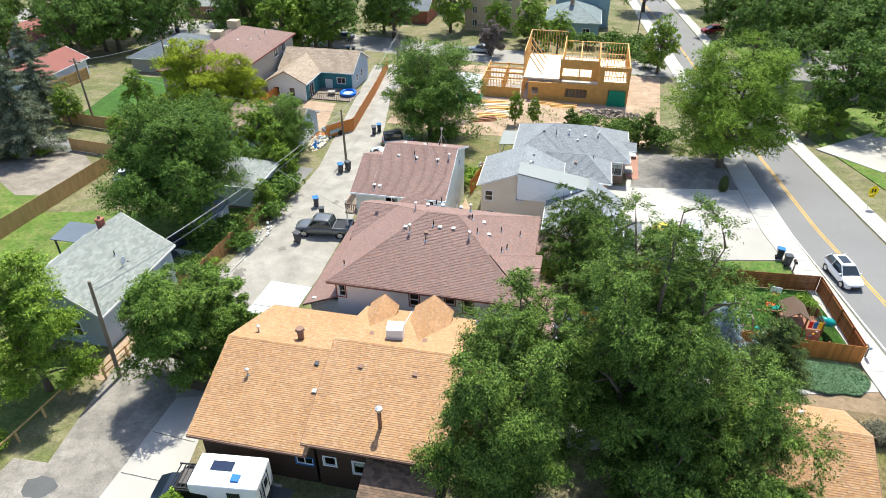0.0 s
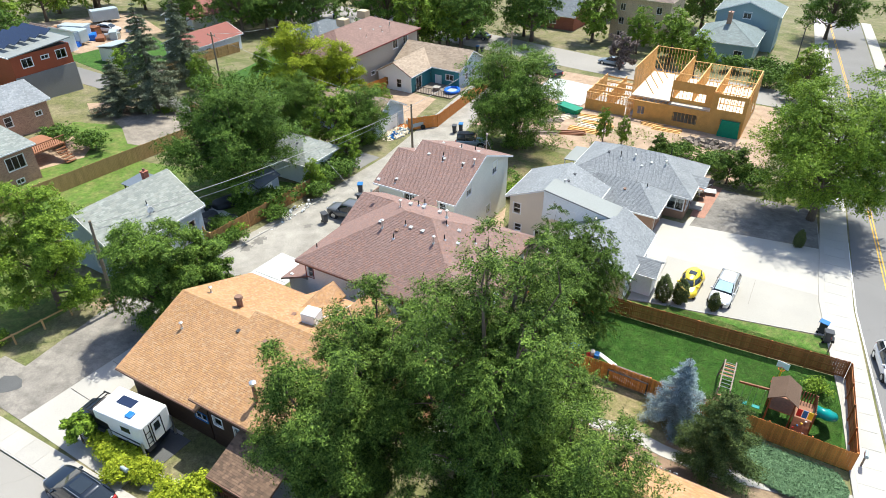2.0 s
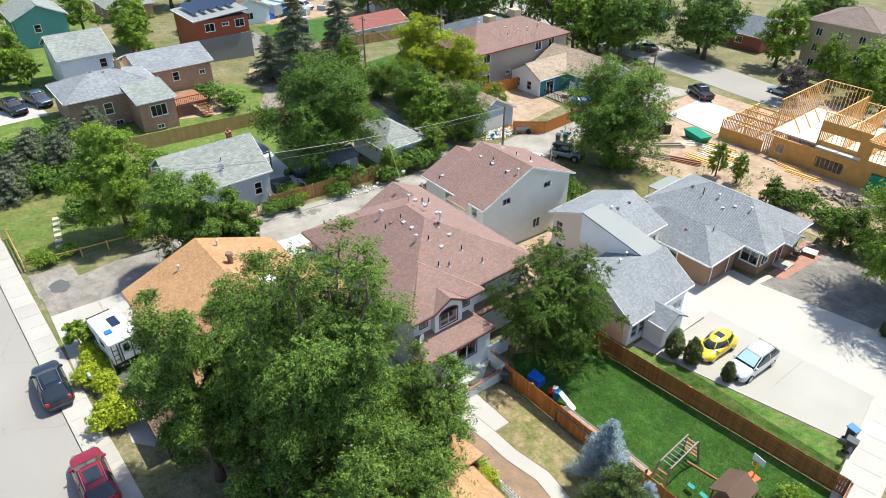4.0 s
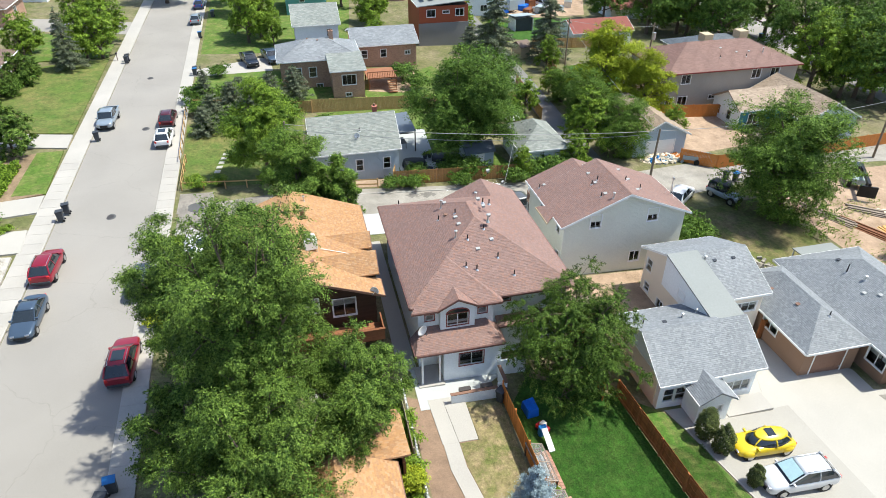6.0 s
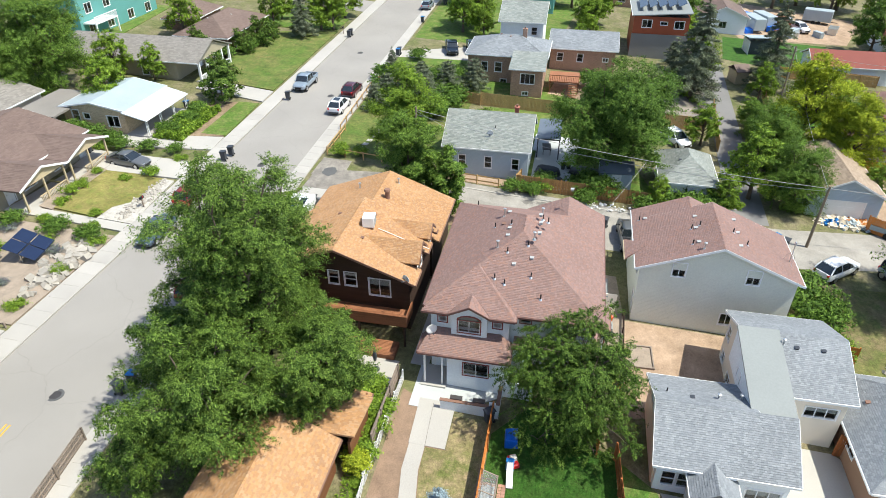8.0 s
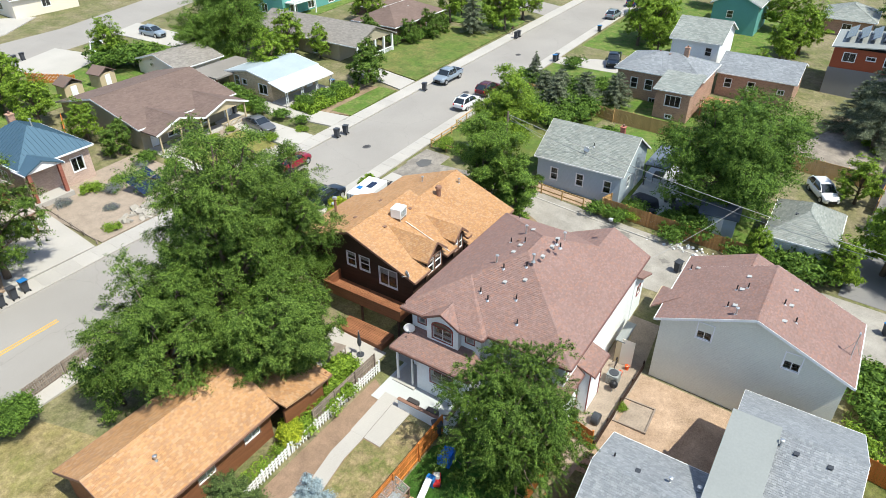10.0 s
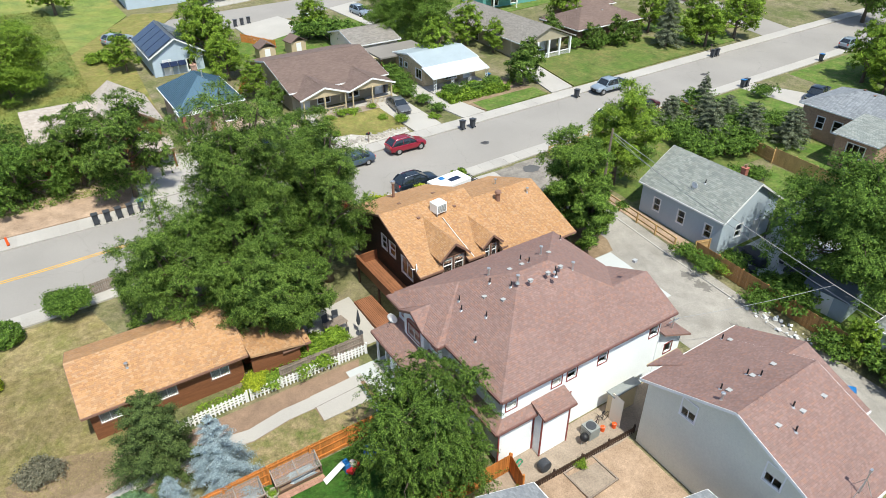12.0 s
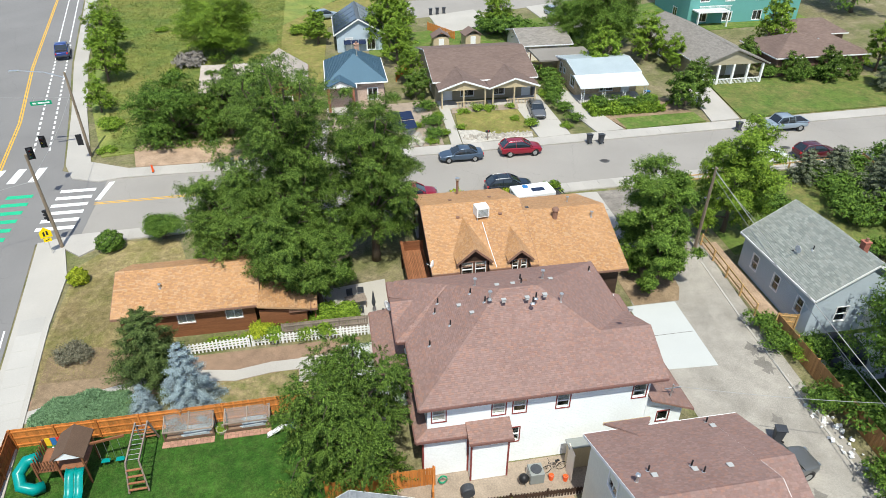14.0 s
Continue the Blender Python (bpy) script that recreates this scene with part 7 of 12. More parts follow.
wall_solid(s, "x", 16.6, -14.0, -3.88, 0.4, 4.6, -0.18, [])
wall_solid(s, "y", -14.0, 10.9, 16.42, 0.4, 4.6, 0.18, [])
s.prism([(16.6, -14.0, 4.6), (16.6, -3.7, 4.6), (16.6, -8.85, 6.2)], (-0.18, 0, 0))
part("wing_wall", s, RED_WOOD, dw)
s = Solid()
wall_solid(s, "y", -3.7, 10.9, 16.6, 0.4, 2.3, -0.18, [(13.2, 15.8, 1.3, 1.9)])
part("base_wall", s, BRICK_RED, dw)
for a, b, c, d in ((13.05, 14.55, 2.95, 4.15), (15.05, 16.15, 2.95, 4.15), (13.25, 15.75, 1.35, 1.85)):
    window(dw, "y", -3.7, 1, a, b, c, d, WHITE, "v", BROWN_TRIM)
roof_on(dw, [[(8.2, 0.4, 3.0), (4.6, 0.4, 3.0), (4.6, -2.0, 3.4), (8.2, -2.0, 3.4)]], SH_BEIGE, BROWN_TRIM, (0.36, 0.18), 0.12, 96, "porch_roof")
for a in (4.9, 7.9):
    post(dw, a, 0.1, 0.3, 2.95, 0.16, RED_WOOD)
so = house("house", "blue cottage with a dark roof covered in solar panels", (-6.4, -38.0, 1.0, -26.5), 4.6, 6.8, "gy", BLUE_SIDING, SH_CHAR, WHITE, 0.35, wins=[("N", -4.4, 2.2, 1.2, 1.6, "v")], doors=[("N", -1.2, 0.95, 2.0, WHITE)], seed=85, tab=(0.4, 0.2))
for k in range(4):
    part("solar_panel", Solid().prism([(0.9, -37.4 + k * 2.7, 4.75), (0.9, -34.9 + k * 2.7, 4.75), (-2.4, -34.9 + k * 2.7, 6.72), (-2.4, -37.4 + k * 2.7, 6.72)], (0, 0, 0.06)), SOLAR, so)
    part("solar_panel", Solid().prism([(-6.3, -37.4 + k * 2.7, 4.75), (-6.3, -34.9 + k * 2.7, 4.75), (-3.0, -34.9 + k * 2.7, 6.72), (-3.0, -37.4 + k * 2.7, 6.72)], (0, 0, 0.06)), SOLAR, so)
for k in range(3):
    part("solar_panel", Solid().prism([(-3.6 + k * 1.1, -26.2, 3.2), (-2.55 + k * 1.1, -26.2, 3.2), (-2.55 + k * 1.1, -28.6, 4.9), (-3.6 + k * 1.1, -28.6, 4.9)], (0, 0, 0.06)), SOLAR, so)
sp = thing("solar_array", "ground-mounted solar panels on a steel frame", "solar panel", -5.5, 0.6, 10)
for a in (-1.6, 0.0):
    for b in (-0.9, 0.35):
        part("panel", Solid().prism([(a, b, 1.2 - b * 0.5), (a + 1.5, b, 1.2 - b * 0.5), (a + 1.5, b + 1.15, 0.65 - b * 0.5), (a, b + 1.15, 0.65 - b * 0.5)], (0, 0, 0.05)), SOLAR, sp)
for a in (-1.4, 1.2):
    post(sp, a, 0.2, 0, 1.0, 0.08, GALV)
wh = house("house", "buff brick house with a pale blue metal roof and deep porch", (-37.4, -13.4, -28.6, -5.0), 4.0, 4.75, "gx", BRICK_BUFF, METAL_WHITE, WHITE, 0.3, wins=[("E", -6.9, 1.9, 1.5, 1.3, "v"), ("E", -10.2, 2.6, 0.8, 0.7, " "), ("E", -11.6, 2.3, 0.9, 1.3, "h"), ("N", -33, 1.6, 1.8, 1.2, "3")], doors=[("N", -35.6, 0.95, 2.0, WHITE)], seed=86, tab=None, chimneys=[(-36.0, -12.4, 0.45, 4.9, BRICK_BUFF)])
roof_on(wh, [[(-28.3, -2.4, 3.25), (-37.3, -2.4, 3.25), (-37.3, -5.2, 3.95), (-28.3, -5.2, 3.95)]], PORCH_WHITE, WHITE, None, 0.1, 87, "porch_roof")
for k in range(4):
    s = Solid()
    x = -28.7 - k * 2.75
    for a in (0, 0.35):
        s.box(x - a, -2.7, 0.9, x - a + 0.05, -2.65, 3.2)
    for j in range(6):
        s.beam((x, -2.68, 1.0 + j * 0.37), (x - 0.33, -2.68, 1.37 + j * 0.37), 0.03, 0.03)
    part("trellis_post", s, WHITE, wh)
part("porch_floor", Solid().box(-37.0, -5.3, 0.6, -28.5, -2.5, 1.3), CONCRETE, wh)
cp = thing("carport", "flat tan carport beside the buff brick house", "carport", -29.5, -14.5, 0, 1.2)
part("carport_roof", Solid().box(-4.5, -2.8, 2.5, 3.6, 2.6, 2.7), SH_WARM, cp)
for a in (-4.2, 3.3):
    for b in (-2.5, 2.3):
        post(cp, a, b, 0, 2.5, 0.12, RED_WOOD)
gp = house("house", "olive grey bungalow with warm grey gable roof and white porch", (-55.8, -27.0, -46.0, -8.8), 4.0, 5.9, "gy", OLIVE_SIDING, SH_WARM, WHITE, 0.4, wins=[("E", -14, 1.8, 1.0, 1.3, "h"), ("E", -18, 1.8, 1.0, 1.3, "h"), ("E", -22.5, 1.8, 0.9, 1.3, "h")], doors=[("N", -52.5, 0.95, 2.0, WHITE)], seed=88, tab=(0.4, 0.2))
roof_on(gp, [[(-46.0, -9.0, 4.0), (-46.0, -5.6, 4.0), (-50.9, -5.6, 5.92), (-50.9, -9.0, 5.92)], [(-55.8, -5.6, 4.0), (-55.8, -9.0, 4.0), (-50.9, -9.0, 5.92), (-50.9, -5.6, 5.92)]], SH_WARM, WHITE, (0.4, 0.2), 0.14, 89, "porch_roof")
part("porch_gable", Solid().prism([(-55.2, -5.9, 3.9), (-46.6, -5.9, 3.9), (-50.9, -5.9, 5.6)], (0, -0.12, 0)), OLIVE_SIDING, gp)
for k in range(5):
    post(gp, -46.7 - k * 2.1, -5.95, 0.9, 3.9, 0.28, WHITE)
s = Solid().box(-55.2, -6.05, 1.9, -46.6, -5.9, 2.0)
for k in range(42):
    s.box(-55.1 + k * 0.2, -6.0, 1.2, -55.03 + k * 0.2, -5.95, 1.9)
part("porch_rail", s, WHITE, gp)
part("porch_floor", Solid().box(-55.3, -9.3, 0.4, -46.5, -5.8, 1.2), CONCRETE, gp)
house("house", "brown brick bungalow with a hipped brown roof behind shrubs", (-72.5, -16.5, -58.0, -7.4), 3.9, 5.9, "hip", BRICK_BROWN, SH_BROWN, WHITE, 0.4, wins=[("N", -68.0, 1.8, 1.5, 1.2, "v"), ("N", -61.5, 1.8, 1.2, 1.2, "v")], seed=90, tab=(0.42, 0.21), vents=[(-62, -12.4, "box"), (-66, -10.6, "box")])
house("house", "brown roofed garage behind the bungalow", (-77, -24, -67, -18), 3.8, 5.4, "hip", BRICK_BROWN, SH_BROWN, WHITE, 0.4, seed=91, tab=(0.42, 0.21))
house("house", "grey roofed house in the back row", (-33.0, -28.0, -25.2, -18.6), 4.0, 5.3, "gx", CREAM, SH_WARM, WHITE, 0.4, wins=[("N", -31.0, 2.0, 1.2, 1.1, "v")], seed=92, tab=(0.42, 0.21))
tl = house("apartment_building", "sea green three-storey apartment block with white trimmed windows and balconies", (-78, -44, -57, -31), 9.5, 12, "gx", GREEN_SIDING, SH_WARM, WHITE, 0.4, wins=[("N", x, z, 1.6, 1.5, "v") for x in (-60, -64.5, -70, -75) for z in (2.8, 6.0)] + [("E", -36, z, 1.4, 1.5, "v") for z in (2.8, 6.0)], seed=93, tab=(0.5, 0.25))
s = Solid().box(-63.6, -31.4, 4.7, -58.0, -29.2, 4.9)
b = part("balcony", s, WHITE, tl)
s = Solid().box(-63.6, -29.3, 5.75, -58.0, -29.2, 5.85)
for k in range(28):
    s.box(-63.5 + k * 0.2, -29.28, 4.9, -63.44 + k * 0.2, -29.22, 5.76)
part("balcony_rail", s, WHITE, b)
for x in (-63.4, -58.2):
    post(b, x, -29.3, 2.0, 4.7, 0.2)
for i, (x, y, w, d, m, r) in enumerate(((-8, -66, 11, 9, BLUE_SIDING, SH_WARM), (-34, -68, 12, 9, CREAM, SH_BROWN), (-100, -20, 11, 10, BRICK_TAN, SH_BROWN), (-118, -18, 10, 9, WHITE_SIDING, SH_WARM), (-118, 52, 11, 9, BRICK_TAN, SH_SAGE), (-104, 70, 10, 9, WHITE_SIDING, SH_BROWN), (-80, 140, 12, 10, BRICK_TAN, SH_SAGE), (-62, 142, 11, 10, TEAL_SIDING, SH_CHAR), (52, 96, 12, 10, BRICK_RED, SH_BROWN))):
    g = gz(x, y)
    house("house", "ordinary suburban house among the trees", (x - w / 2, y - d / 2, x + w / 2, y + d / 2), g + 2.9, g + 4.8, "gx" if i % 2 else "hip", m, r, WHITE, 0.4, wins=[("E", y, g + 0.9, 1.4, 1.2, "v"), ("N", x, g + 0.9, 1.4, 1.2, "v"), ("S", x, g + 0.9, 1.4, 1.2, "v")], seed=100 + i, tab=(0.5, 0.25))

# ---- trees and shrubs ----
def leaf_mesh(name, centres, length, width, droop, material, rng, out=None, outw=0.0, flat=False, face=None):
    """Small pointed leaf sprays, one triangle each; face turns them towards the open side of the crown."""
    n = len(centres)
    up = np.array([0, 0, 1.0])
    if flat:
        d = rng.normal(size=(n, 3))
        d = d / np.linalg.norm(d, axis=1)[:, None] * np.array([1, 1, 0.3]) + up * 0.35
        d /= np.linalg.norm(d, axis=1)[:, None]
        w = np.cross(d, rng.normal(size=(n, 3)) * 0.35 + up)
    else:
        nrm = rng.normal(size=(n, 3)) * 0.55 + up * 0.5
        if face is not None:
            nrm += face * 0.8
        elif out is not None:
            nrm += out * 0.5
        nrm /= np.linalg.norm(nrm, axis=1)[:, None]
        d = rng.normal(size=(n, 3)) - up * droop
        if out is not None:
            d += out * outw
        d -= nrm * np.sum(d * nrm, 1)[:, None]
        d /= np.linalg.norm(d, axis=1)[:, None] + 1e-9
        w = np.cross(nrm, d)
    w /= np.linalg.norm(w, axis=1)[:, None] + 1e-9
    L = length * (0.6 + 0.8 * rng.random(n))[:, None]
    W = width * (0.6 + 0.8 * rng.random(n))[:, None]
    v = np.stack([centres - d * L * 0.45 - w * W * 0.5, centres - d * L * 0.3 + w * W * 0.5, centres + d * L * 0.6], 1)
    return fast_mesh(name, v.reshape(-1, 3), np.arange(n * 3).reshape(n, 3), material)


def crown_points(lobes, n, rng, twig=10, spread=0.3, hollow=0.45):
    """Points in clumps round the limbs' ends: denser towards each lobe's skin."""
    vol = np.array([l[3] ** 2.2 for l in lobes])
    pts, outs = [], []
    for (cx, cy, cz, r, f), share in zip(lobes, vol / vol.sum()):
        m = max(4, int(n * share / twig))
        d = rng.normal(size=(m, 3))
        d[:, 2] = np.abs(d[:, 2]) * 0.9 - 0.35 * rng.random(m)
        d /= np.linalg.norm(d, axis=1)[:, None]
        bump = 1 + 0.22 * np.sin(d[:, 0] * 5 + cx * 3) * np.cos(d[:, 1] * 6 + cy * 2) + 0.12 * np.sin(d[:, 2] * 9 + cz)
        rad = r * (hollow + (1 - hollow) * rng.random(m) ** 0.55) * bump
        t = np.array([cx, cy, cz]) + d * rad[:, None] * np.array([1, 1, f])
        q = np.repeat(t, twig, 0) + rng.normal(size=(m * twig, 3)) * spread * np.array([1, 1, 0.6])
        pts.append(q)
        outs.append(np.repeat(d, twig, 0))
    return np.concatenate(pts), np.concatenate(outs)


def tree(name, label, x, y, H, R, seed, material, n=9000, leaf=0.3, droop=0.3, trunk_h=0.25, lobes=12, trunk_r=None, stems=1, spread=0.3, low=0.3, category="tree", twig=14, narrow=0.5, lean=0.0, shift=(0, 0), clump=0.24, feather=0.8, slim=0.5):
    """A trunk with limbs and branches; each branch ends in a bough of twigs set with leaves, so that the crown has boughs, gaps and an uneven outline."""
    rng = np.random.default_rng(seed)
    n, leaf, twig = int(n * 1.9), leaf * 0.78, int(twig * 1.35)
    t = thing(name, label, category, x, y)
    r0 = trunk_r or H * 0.02
    s = Solid()
    off = lambda z: np.array([shift[0], shift[1], 0]) * max(0.0, z / H) ** 1.2
    for st in range(stems):
        a = st * 2.3 + lean
        b = (1.2 * r0 * math.cos(a) * (stems > 1), 1.2 * r0 * math.sin(a) * (stems > 1))
        line = [np.array([b[0] * k, b[1] * k, z]) + off(z) for k, z in ((0.6, -0.3), (1, H * trunk_h * 0.5), (1.6, H * trunk_h), (2.2, H * 0.55), (2.4, H * 0.8))]
        s.tube([tuple(p) for p in line], [r0 * 1.35, r0, r0 * 0.85, r0 * 0.5, r0 * 0.1], 9)
    twigs = max(60, n // twig)
    per_limb = 7 if R > 3 else 6
    per_branch = max(4, int(round(twigs / lobes / per_limb)))
    starts, ends = [], []
    up = np.array([0, 0, 1.0])
    for k in range(lobes):
        f = (k + 0.5) / lobes
        z = H * (low + (0.95 - low) * f ** 0.85)
        env = math.sin(math.pi * min(0.97, max(0.12, 0.2 + 0.78 * (z / H - low) / (1.0 - low)))) ** narrow
        a = k * 2.4 + rng.random() * 0.9
        rr = R * env * (0.45 + 0.4 * rng.random())
        tip = np.array([rr * math.cos(a), rr * math.sin(a), z]) + off(z)
        z0 = min(H * trunk_h * (0.8 + 0.3 * rng.random()) + max(0.0, z - H * trunk_h) * 0.42, z - 0.1)
        base = np.array([0.04 * tip[0], 0.04 * tip[1], z0]) + off(z0) * 0.96
        ctrl = base * 0.45 + tip * 0.55 + np.array([0, 0, 0.10 * rr])
        s.tube([tuple(base), tuple(ctrl), tuple(tip)], [r0 * 0.42, r0 * 0.24, r0 * 0.05], 6)
        away = tip - base
        away[2] *= 0.6
        away /= np.linalg.norm(away)
        for j in range(per_limb):
            u = 0.35 + 0.65 * (j + rng.random()) / per_limb
            p = base * (1 - u) ** 2 + 2 * ctrl * u * (1 - u) + tip * u * u
            d = away * 0.5 + rng.normal(size=3) * 0.7 + up * 0.2
            d /= np.linalg.norm(d)
            rc = R * clump * (0.65 + 0.6 * rng.random())
            e = p + d * R * (0.16 + 0.24 * rng.random()) * (0.7 + 0.3 * env)
            s.tube([tuple(p), tuple((p + e) / 2 + up * 0.08 * rc), tuple(e)], [r0 * 0.13, r0 * 0.08, r0 * 0.02], 3)
            w = rng.normal(size=(per_branch, 3)) * np.array([1, 1, 0.7]) + d * 0.5 + up * 0.35
            w /= np.linalg.norm(w, axis=1)[:, None]
            L = rc * (0.75 + 0.6 * rng.random((per_branch, 1)))
            starts.append(e + w * L * 0.25)
            ends.append(e + w * L * np.array([1, 1, 0.75]) - up * droop * 0.3 * L)
    part("trunk", s, BARK, t, smooth=True)
    a, b = np.concatenate(starts), np.concatenate(ends)
    u = rng.random((len(a), twig, 1)) ** 0.7
    pts = a[:, None] * (1 - u) + b[:, None] * u - up * (u * u * droop * 0.12) + rng.normal(size=(len(a), twig, 3)) * spread * 0.25
    out = np.repeat((b - a) / (np.linalg.norm(b - a, axis=1)[:, None] + 1e-6), twig, 0)
    pts = pts.reshape(-1, 3)
    face = pts - np.array([shift[0] * 0.5, shift[1] * 0.5, H * 0.5])
    face = out * 0.55 + face / (np.linalg.norm(face, axis=1)[:, None] + 1e-6) * 0.6
    tagged(part("crown", leaf_mesh("crown", pts, leaf, leaf * slim, droop * 0.6 if feather > 1 else droop, material, rng, out, feather, face=face), material, t), kind="stuff")
    return t


def conifer(name, label, x, y, H, R, seed, material, n=7000, leaf=0.3, bare=0.06, power=0.9, droop=0.25, gaps=0.0, whorls=None):
    """Whorled branches clothed in needle sprays, with an uneven outline."""
    rng = np.random.default_rng(seed)
    n, leaf = int(n * 1.8), leaf * 0.85
    t = thing(name, label, "tree", x, y)
    s, pts = Solid().tube([(0, 0, -0.2), (0.03, 0, H * 0.5), (0, 0.02, H * 0.98)], [H * 0.022, H * 0.012, 0.01], 8), []
    W = whorls or max(9, int(H * 2.0))
    tot = 0
    br = []
    for k in range(W):
        f = (k + 0.4) / W
        z = H * (bare + (0.97 - bare) * f)
        for j in range(7):
            a = j * 2 * math.pi / 7 + k * 0.7 + rng.random() * 0.5
            ln = (R * (1 - f) ** power + 0.08) * (0.78 + 0.38 * rng.random())
            if rng.random() < gaps:
                continue
            br.append((z, a, ln))
            tot += ln
    for z, a, ln in br:
        tip = np.array([math.cos(a) * ln, math.sin(a) * ln, z - ln * droop + 0.1 * ln * rng.random()])
        base = np.array([0, 0, z + 0.05 * ln])
        s.tube([tuple(base), tuple(base * 0.5 + tip * 0.5 + np.array([0, 0, 0.03])), tuple(tip)], [0.012 + H * 0.002, 0.012, 0.004], 4)
        m = max(3, int(n * ln / tot))
        u = rng.random(m) ** 0.7
        q = base + (tip - base) * u[:, None] + rng.normal(size=(m, 3)) * np.array([0.14, 0.14, 0.07]) * (0.3 + ln * 0.45)
        pts.append(q)
    part("trunk", s, BARK, t)
    q = np.concatenate(pts)
    out = q * np.array([1, 1, 0])
    out /= np.linalg.norm(out, axis=1)[:, None] + 1e-6
    tagged(part("crown", leaf_mesh("crown", q, leaf, leaf * 0.4, 0.0, material, rng, out, 1.2), material, t), kind="stuff")
    return t


def shrub(name, label, x, y, H, R, seed, material, n=1500, leaf=0.16, category="shrub", ry=None, turn=0.0, spread=0.12):
    rng = np.random.default_rng(seed)
    t = thing(name, label, category, x, y, turn)
    ry = ry or R
    L = [((rng.random() - 0.5) * 1.2 * R, (rng.random() - 0.5) * 1.2 * ry, H * (0.3 + 0.25 * rng.random()), min(R, ry, H) * (0.45 + 0.25 * rng.random()), 0.8) for k in range(9)]
    s = Solid()
    for lx, ly, lz, lr, f in L:
        s.tube([(lx * 0.15, ly * 0.15, -0.1), (lx * 0.6, ly * 0.6, lz * 0.6), (lx, ly, lz)], [0.03, 0.02, 0.008], 5)
    part("stem", s, BARK, t)
    pts, outs = crown_points(L, int(n * 1.7), rng, 8, spread, 0.3)
    pts[:, 2] = np.maximum(pts[:, 2], 0.03)
    tagged(part("foliage", leaf_mesh("foliage", pts, leaf * 0.85, leaf * 0.5, 0.0, material, rng, outs, 0.3, face=outs), material, t), kind="stuff")
    return t


def put(ob, x, y, s=1.0, turn=0.0, sz=None, label=""):
    c = copy_thing(ob, pose(x, y, gz(x, y), 0, 0, turn) @ Matrix.Diagonal((s, s, sz or s, 1)))
    return tagged(c, label)


# the elms round the low timber house
tree("elm_tree", "tall dark green elm with forking grey limbs beside the timber house", 5.3, 26.4, 18.4, 4.2, 1, LEAF_ELM, 110000, 0.155, 0.5, 0.2, 30, 0.45, 2, 0.3, 0.22, shift=(0.1, 0.4), narrow=0.35, twig=30, clump=0.27, feather=2.0, slim=0.46)
tree("elm_tree", "broad green elm leaning over the orange roof", -0.5, 25.6, 14.4, 4.0, 2, LEAF_ELM, 70000, 0.16, 0.5, 0.18, 20, 0.34, 1, 0.3, 0.2, shift=(0.2, 0.4), twig=30, clump=0.27, feather=2.0, slim=0.46)
tree("elm_tree", "spreading green elm over the low timber house", 10.2, 25.4, 10.4, 4.4, 3, LEAF_ELM, 62000, 0.16, 0.5, 0.18, 16, 0.3, 1, 0.3, 0.24, shift=(0.4, 1.6), twig=30, clump=0.27, feather=2.0, slim=0.46)
tree("elm_tree", "green elm by the garden patio", 4.4, 30.4, 7.6, 2.8, 4, LEAF_ELM, 44000, 0.175, 0.6, 0.2, 14, 0.25, 1, 0.3, 0.24, shift=(-0.3, 0.6), twig=30, clump=0.27, feather=2.0, slim=0.46)
tree("elm_tree", "green elm at the corner of the timber house", 6.2, 30.4, 10.0, 3.2, 34, LEAF_ELM, 40000, 0.16, 0.5, 0.2, 13, 0.25, 1, 0.3, 0.28, shift=(0.7, 1.2), twig=30, clump=0.27, feather=2.0, slim=0.46)
tree("elm_tree", "green elm at the street side of the timber house", 6.4, 22.6, 8.6, 3.0, 5, LEAF_ELM, 26000, 0.19, 0.5, 0.18, 14, 0.28, 1, 0.3, 0.18)
tree("elm_tree", "green elm beside the pavement and the orange roofed house", -1.2, 22.2, 13.4, 3.6, 37, LEAF_ELM, 66000, 0.165, 0.5, 0.18, 14, 0.28, 1, 0.3, 0.2)
tree("elm_tree", "small green elm beside the corner hedge", 12.6, 23.0, 6.0, 2.6, 6, LEAF_ELM, 12000, 0.19, 0.5, 0.18, 10, 0.18, 1, 0.3, 0.15)
tree("elm_tree", "dense drooping green elm in front of the white house", 2.8, 46.1, 8.7, 4.4, 7, LEAF_PLUME, 84000, 0.15, 0.9, 0.2, 26, 0.26, 1, 0.2, 0.12, twig=44, clump=0.24, shift=(-0.2, 0), narrow=0.45, feather=2.2, slim=0.42)
conifer("pine_tree", "dark green pine beside the path", 15.3, 37.0, 6.3, 2.5, 8, NEEDLE, 30000, 0.15, 0.03, 0.55, -0.15)
conifer("blue_spruce", "silvery blue spruce by the cedar fence", 12.6, 39.7, 5.8, 2.0, 9, NEEDLE_BLUE, 30000, 0.105, 0.02, 0.85, 0.1)
conifer("blue_spruce", "small blue spruce by the cedar fence", 15.4, 40.0, 2.9, 1.1, 10, NEEDLE_BLUE, 9000, 0.09, 0.02, 0.8, 0.1)
tree("elm_tree", "slender green elm before the dark timber house", 13.6, -0.6, 8.2, 3.0, 38, LEAF_ELM, 22000, 0.2, 0.5, 0.18, 13, 0.22, 1, 0.3, 0.2)
tree("elm_tree", "green elm at the edge of the side street", 9.8, 4.2, 10.4, 4.3, 35, LEAF_ELM, 24000, 0.24, 0.5, 0.18, 15, 0.26, 1, 0.3, 0.18)
